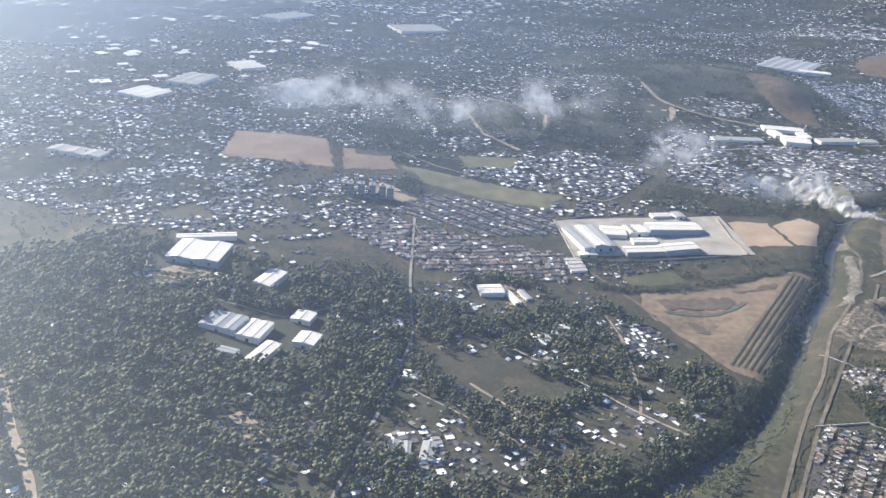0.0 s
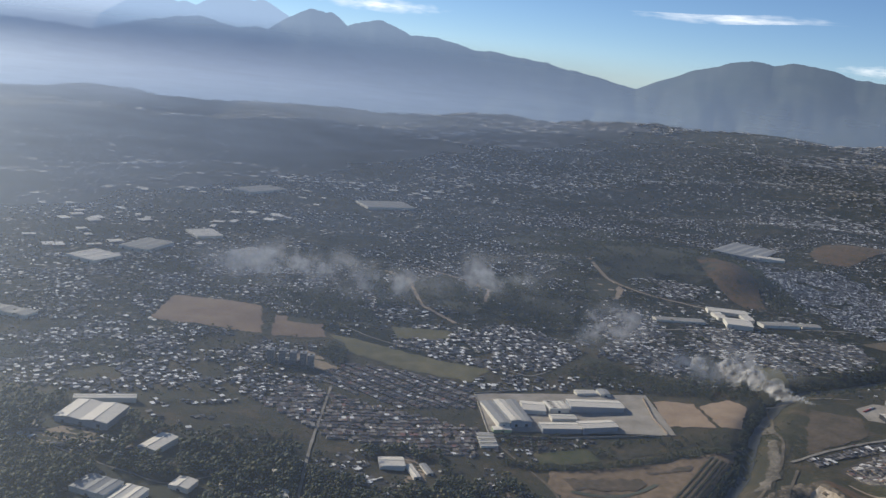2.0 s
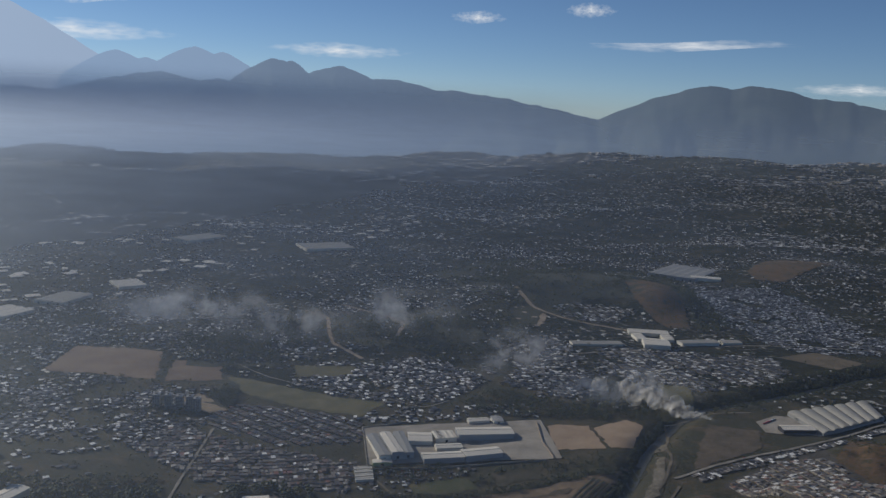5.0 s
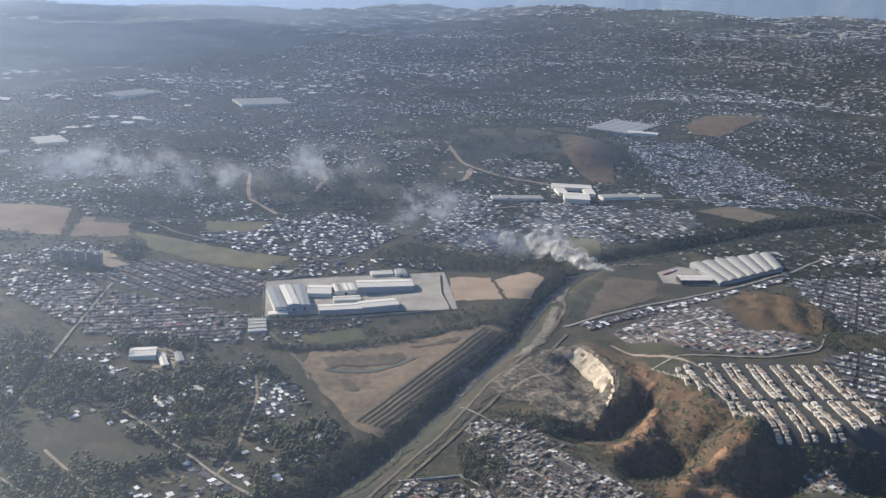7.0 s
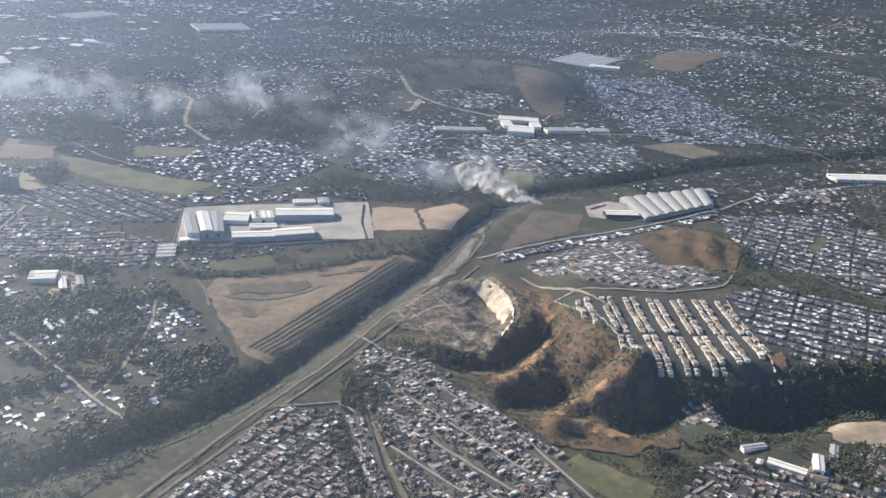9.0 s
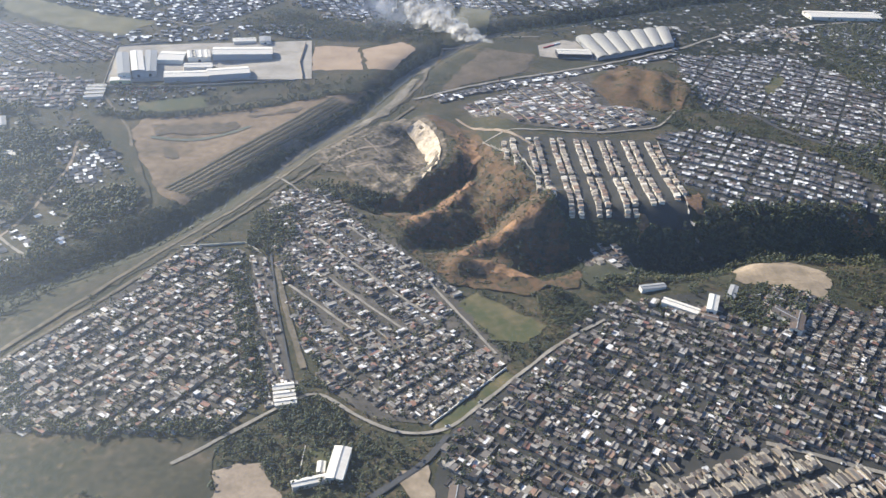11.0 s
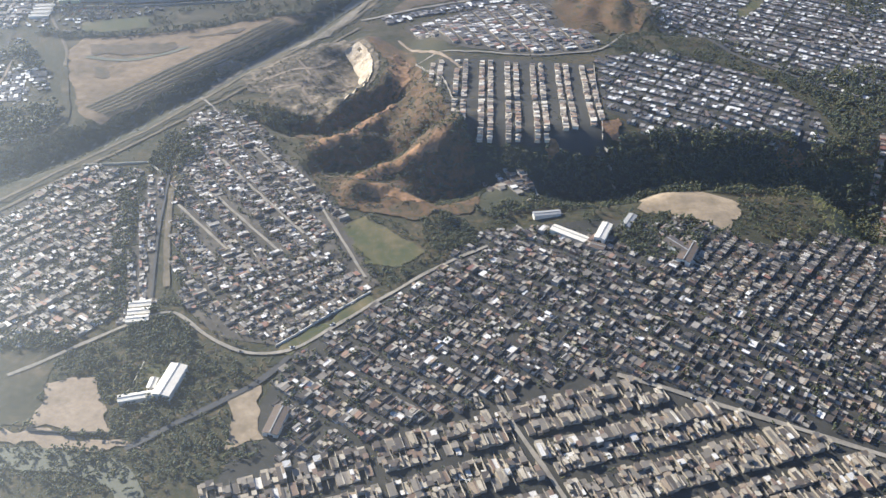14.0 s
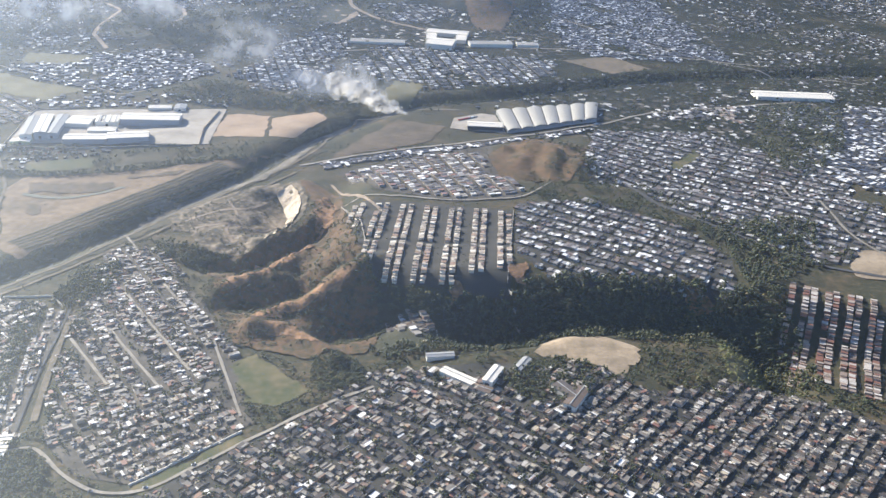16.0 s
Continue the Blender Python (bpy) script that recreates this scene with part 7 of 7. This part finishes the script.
MAT["flap"] = mottled("flap_paint", [(0.3, (0.66, 0.63, 0.55)), (0.5, (0.72, 0.69, 0.61)), (0.7, (0.76, 0.73, 0.66))], 0.9, 6.0, rough=0.4)
MAT["slat"] = mottled("bare_slat_metal", [(0.3, (0.2, 0.22, 0.26)), (0.7, (0.27, 0.29, 0.33))], 0.9, 6.0, rough=0.35)
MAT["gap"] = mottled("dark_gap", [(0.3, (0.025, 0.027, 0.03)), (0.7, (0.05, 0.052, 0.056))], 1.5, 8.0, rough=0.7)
MAT["track"] = mottled("flap_track", [(0.3, (0.16, 0.19, 0.25)), (0.7, (0.24, 0.27, 0.33))], 1.5, 8.0, rough=0.5)
MAT["crimson"] = mottled("crimson_paint", [(0.3, (0.42, 0.03, 0.035)), (0.7, (0.52, 0.045, 0.05))], 1.0, 6.0, rough=0.4)
MAT["maroon"] = mottled("maroon_paint", [(0.3, (0.2, 0.025, 0.04)), (0.7, (0.26, 0.035, 0.05))], 1.0, 6.0, rough=0.4)

wing = new("aircraft_wing")
wing.matrix_basis = Matrix.Translation(WING_AT) @ Matrix.Scale(SCALE, 4)
tagged(wing, "white airliner wing with extended flaps and dark red wing fence", "aircraft wing")


def spar(x, z, y, dx, dz):
    """A straight line of the wing: forward and up at a distance out from the cabin."""
    return lambda out: (x - dx * (out - y), out, z + dz * (out - y))


LEAD = spar(2.58, 0.60, 15.05, 0.508, 0.128)
SLAT = spar(3.41, 0.14, 12.57, 0.473, 0.119)
SPOIL = spar(1.92, -0.01, 13.08, 0.366, 0.09)
FORE = spar(1.82, -0.14, 11.75, 0.318, 0.109)
TRAIL = spar(1.33, -0.26, 11.15, 0.272, 0.122)
TIP = spar(0.98, 0.37, 15.26, 0.273, 0.15)


def skin(name, front, back, y0, y1, mat, thick, belly=0.05, parent=wing, f0=0.0, f1=1.0, label=""):
    """A panel between two lines of the wing, slightly cambered, with a lower side."""
    bm = bmesh.new()
    ns, nc = 6, 7
    top, low = [], []
    for i in range(ns + 1):
        y = y0 + (y1 - y0) * i / ns
        a, b = Vector(front(y)), Vector(back(y))
        tr, lr = [], []
        for j in range(nc + 1):
            t = j / nc
            p = a.lerp(b, f0 + (f1 - f0) * t)
            p.z += belly * math.sin(math.pi * t)
            tr.append(bm.verts.new(p))
            lr.append(bm.verts.new((p.x, p.y, p.z - thick * (1 - 0.8 * t))))
        top.append(tr)
        low.append(lr)
    for i in range(ns):
        for j in range(nc):
            bm.faces.new((top[i][j], top[i][j + 1], top[i + 1][j + 1], top[i + 1][j]))
            bm.faces.new((low[i][j], low[i + 1][j], low[i + 1][j + 1], low[i][j + 1]))
        bm.faces.new((top[i][0], top[i + 1][0], low[i + 1][0], low[i][0]))
        bm.faces.new((top[i][nc], low[i][nc], low[i + 1][nc], top[i + 1][nc]))
    for i in (0, ns):
        bm.faces.new([*top[i], *reversed(low[i])])
    bmesh.ops.recalc_face_normals(bm, faces=bm.faces)
    return part(name, bm, mat, parent, label)


def drop(line, d, back=0.0):
    return lambda y: (line(y)[0] - back, y, line(y)[2] - d)


skin("slat", LEAD, SLAT, 1.6, 15.0, MAT["slat"], 0.22, 0.05, label="grey leading-edge slat")
box_skin = skin("wing_box", drop(SLAT, 0.01), drop(SPOIL, 0.0), 1.6, 13.05, MAT["wing"], 0.5, 0.05)
skin("wing_tip", drop(SLAT, 0.01), TIP, 13.05, 15.2, MAT["wing"], 0.3, 0.04)
skin("aileron", drop(SPOIL, 0.015), TIP, 12.2, 13.05, MAT["wing"], 0.2, 0.02)
# the cove's shade is put in as a near-black sheet
skin("flap_cove", drop(SPOIL, 0.06), drop(FORE, 0.05), 1.6, 12.1, MAT["gap"], 0.25, 0.0, label="near-black sheet for the shade in the cove behind the spoilers")
skin("flap_vane", drop(SPOIL, 0.03, 0.09), drop(FORE, 0.0), 1.6, 12.0, MAT["flap"], 0.16, 0.05, label="forward flap panel")
skin("flap_slot", drop(FORE, 0.035), drop(TRAIL, 0.05), 1.6, 11.6, MAT["track"], 0.15, 0.0, label="blue-grey slot between the flap panels", f1=0.5)
skin("flap", FORE, TRAIL, 1.6, 11.15, MAT["flap"], 0.14, 0.04, f0=0.36, label="lowered rear flap panel")


def strip(name, a, b, w, mat, lift=0.02, parent=wing):
    """A thin seam laid on the wing between two points."""
    a, b = Vector(a), Vector(b)
    side = (b - a).cross(Vector((0, 0, 1))).normalized() * w / 2
    bm = bmesh.new()
    up = Vector((0, 0, lift))
    vs = [bm.verts.new(p) for p in (a - side - up, a + side - up, b + side - up, b - side - up, a - side + up, a + side + up, b + side + up, b - side + up)]
    for fc in box_faces(0):
        bm.faces.new([vs[c] for c in fc])
    return part(name, bm, mat, parent)


def on_skin(y, t, lift=0.05):
    a, b = Vector(SLAT(y)), Vector(SPOIL(y))
    p = a.lerp(b, t)
    return p + Vector((0, 0, lift * math.sin(math.pi * t)))


for y, wid in ((12.9, 0.02), (11.2, 0.03), (8.4, 0.03), (5.6, 0.03)):
    for i in range(5):
        strip("panel_seam", on_skin(y, 0.25 + 0.15 * i), on_skin(y, 0.25 + 0.15 * (i + 1)), wid, MAT["gap"])
for y0, y1 in ((11.2, 9.6), (8.3, 5.7)):
    strip("spoiler_gap", Vector(SPOIL(y0)) + Vector((0.05, 0, 0.02)), Vector(SPOIL(y1)) + Vector((0.05, 0, 0.02)), 0.12, MAT["gap"])
for y in (13.5, 13.9, 14.3, 14.7):
    t = Vector(TIP(y))
    strip("static_wick", t, t + Vector((-0.28, 0.02, -0.01)), 0.02, MAT["gap"])
for y in (10.4, 8.6, 7.3, 6.2):
    strip("flap_joint", Vector(FORE(y)).lerp(Vector(TRAIL(y)), 0.42) + Vector((0, 0, 0.035)), Vector(TRAIL(y)) + Vector((0, 0, 0.012)), 0.02, MAT["track"], 0.012)


def fairing(y, stations, wid):
    """A canoe-shaped flap track fairing with a crimson tail; stations: forward place, top, bottom, width."""
    for pname, first, last, mat in (("fairing_body", 0, len(stations) - 1, "fairing"), ("fairing_tail", len(stations) - 2, len(stations), "crimson")):
        bm = bmesh.new()
        rings = []
        for x, top, low, fat in stations[first:last]:
            h, w = top - low, wid * fat
            rings.append([bm.verts.new((x, y + w * sx, top - h * sz)) for sx, sz in ((-0.3, 0.0), (0.3, 0.0), (0.5, 0.2), (0.55, 0.5), (0.42, 0.8), (0.2, 1.0), (-0.2, 1.0), (-0.42, 0.8), (-0.55, 0.5), (-0.5, 0.2))])
        for a, b in zip(rings, rings[1:]):
            for k in range(10):
                bm.faces.new((a[k], a[(k + 1) % 10], b[(k + 1) % 10], b[k]))
        bm.faces.new(rings[0][::-1])
        bm.faces.new(rings[-1])
        bmesh.ops.recalc_face_normals(bm, faces=bm.faces)
        part(pname, bm, MAT[mat], wing, "crimson fairing tail" if mat == "crimson" else "grey flap track fairing")


MAT["fairing"] = mottled("fairing_paint", [(0.3, (0.34, 0.34, 0.33)), (0.7, (0.42, 0.42, 0.41))], 0.9, 6.0, rough=0.4)
fairing(9.7, [(3.8, -0.5, -0.58, 0.4), (3.0, -0.52, -0.72, 1.0), (2.3, -0.52, -0.79, 1.0), (1.74, -0.475, -0.8, 0.95), (1.42, -0.68, -0.83, 0.75), (1.31, -0.73, -0.83, 0.55)], 0.3)
fairing(6.2, [(5.0, -0.85, -0.95, 0.4), (4.2, -0.9, -1.15, 1.0), (3.4, -0.92, -1.26, 1.0), (2.66, -0.93, -1.28, 0.95), (2.4, -1.1, -1.3, 0.75), (2.28, -1.17, -1.3, 0.55)], 0.34)

fence = bmesh.new()
outline = [(1.42, 0.60), (0.32, 1.0), (0.17, 0.98), (0.56, 0.61), (0.56, 0.04), (0.77, 0.03), (1.1, 0.47)]
a = [fence.verts.new((x, 15.22, z)) for x, z in outline]
b = [fence.verts.new((x, 15.30, z)) for x, z in outline]
fence.faces.new(a)
fence.faces.new(b[::-1])
for i in range(len(outline)):
    fence.faces.new((a[i], b[i], b[(i + 1) % len(outline)], a[(i + 1) % len(outline)]))
bmesh.ops.recalc_face_normals(fence, faces=fence.faces)
part("wing_fence", fence, MAT["maroon"], wing, "dark red wing tip fence")
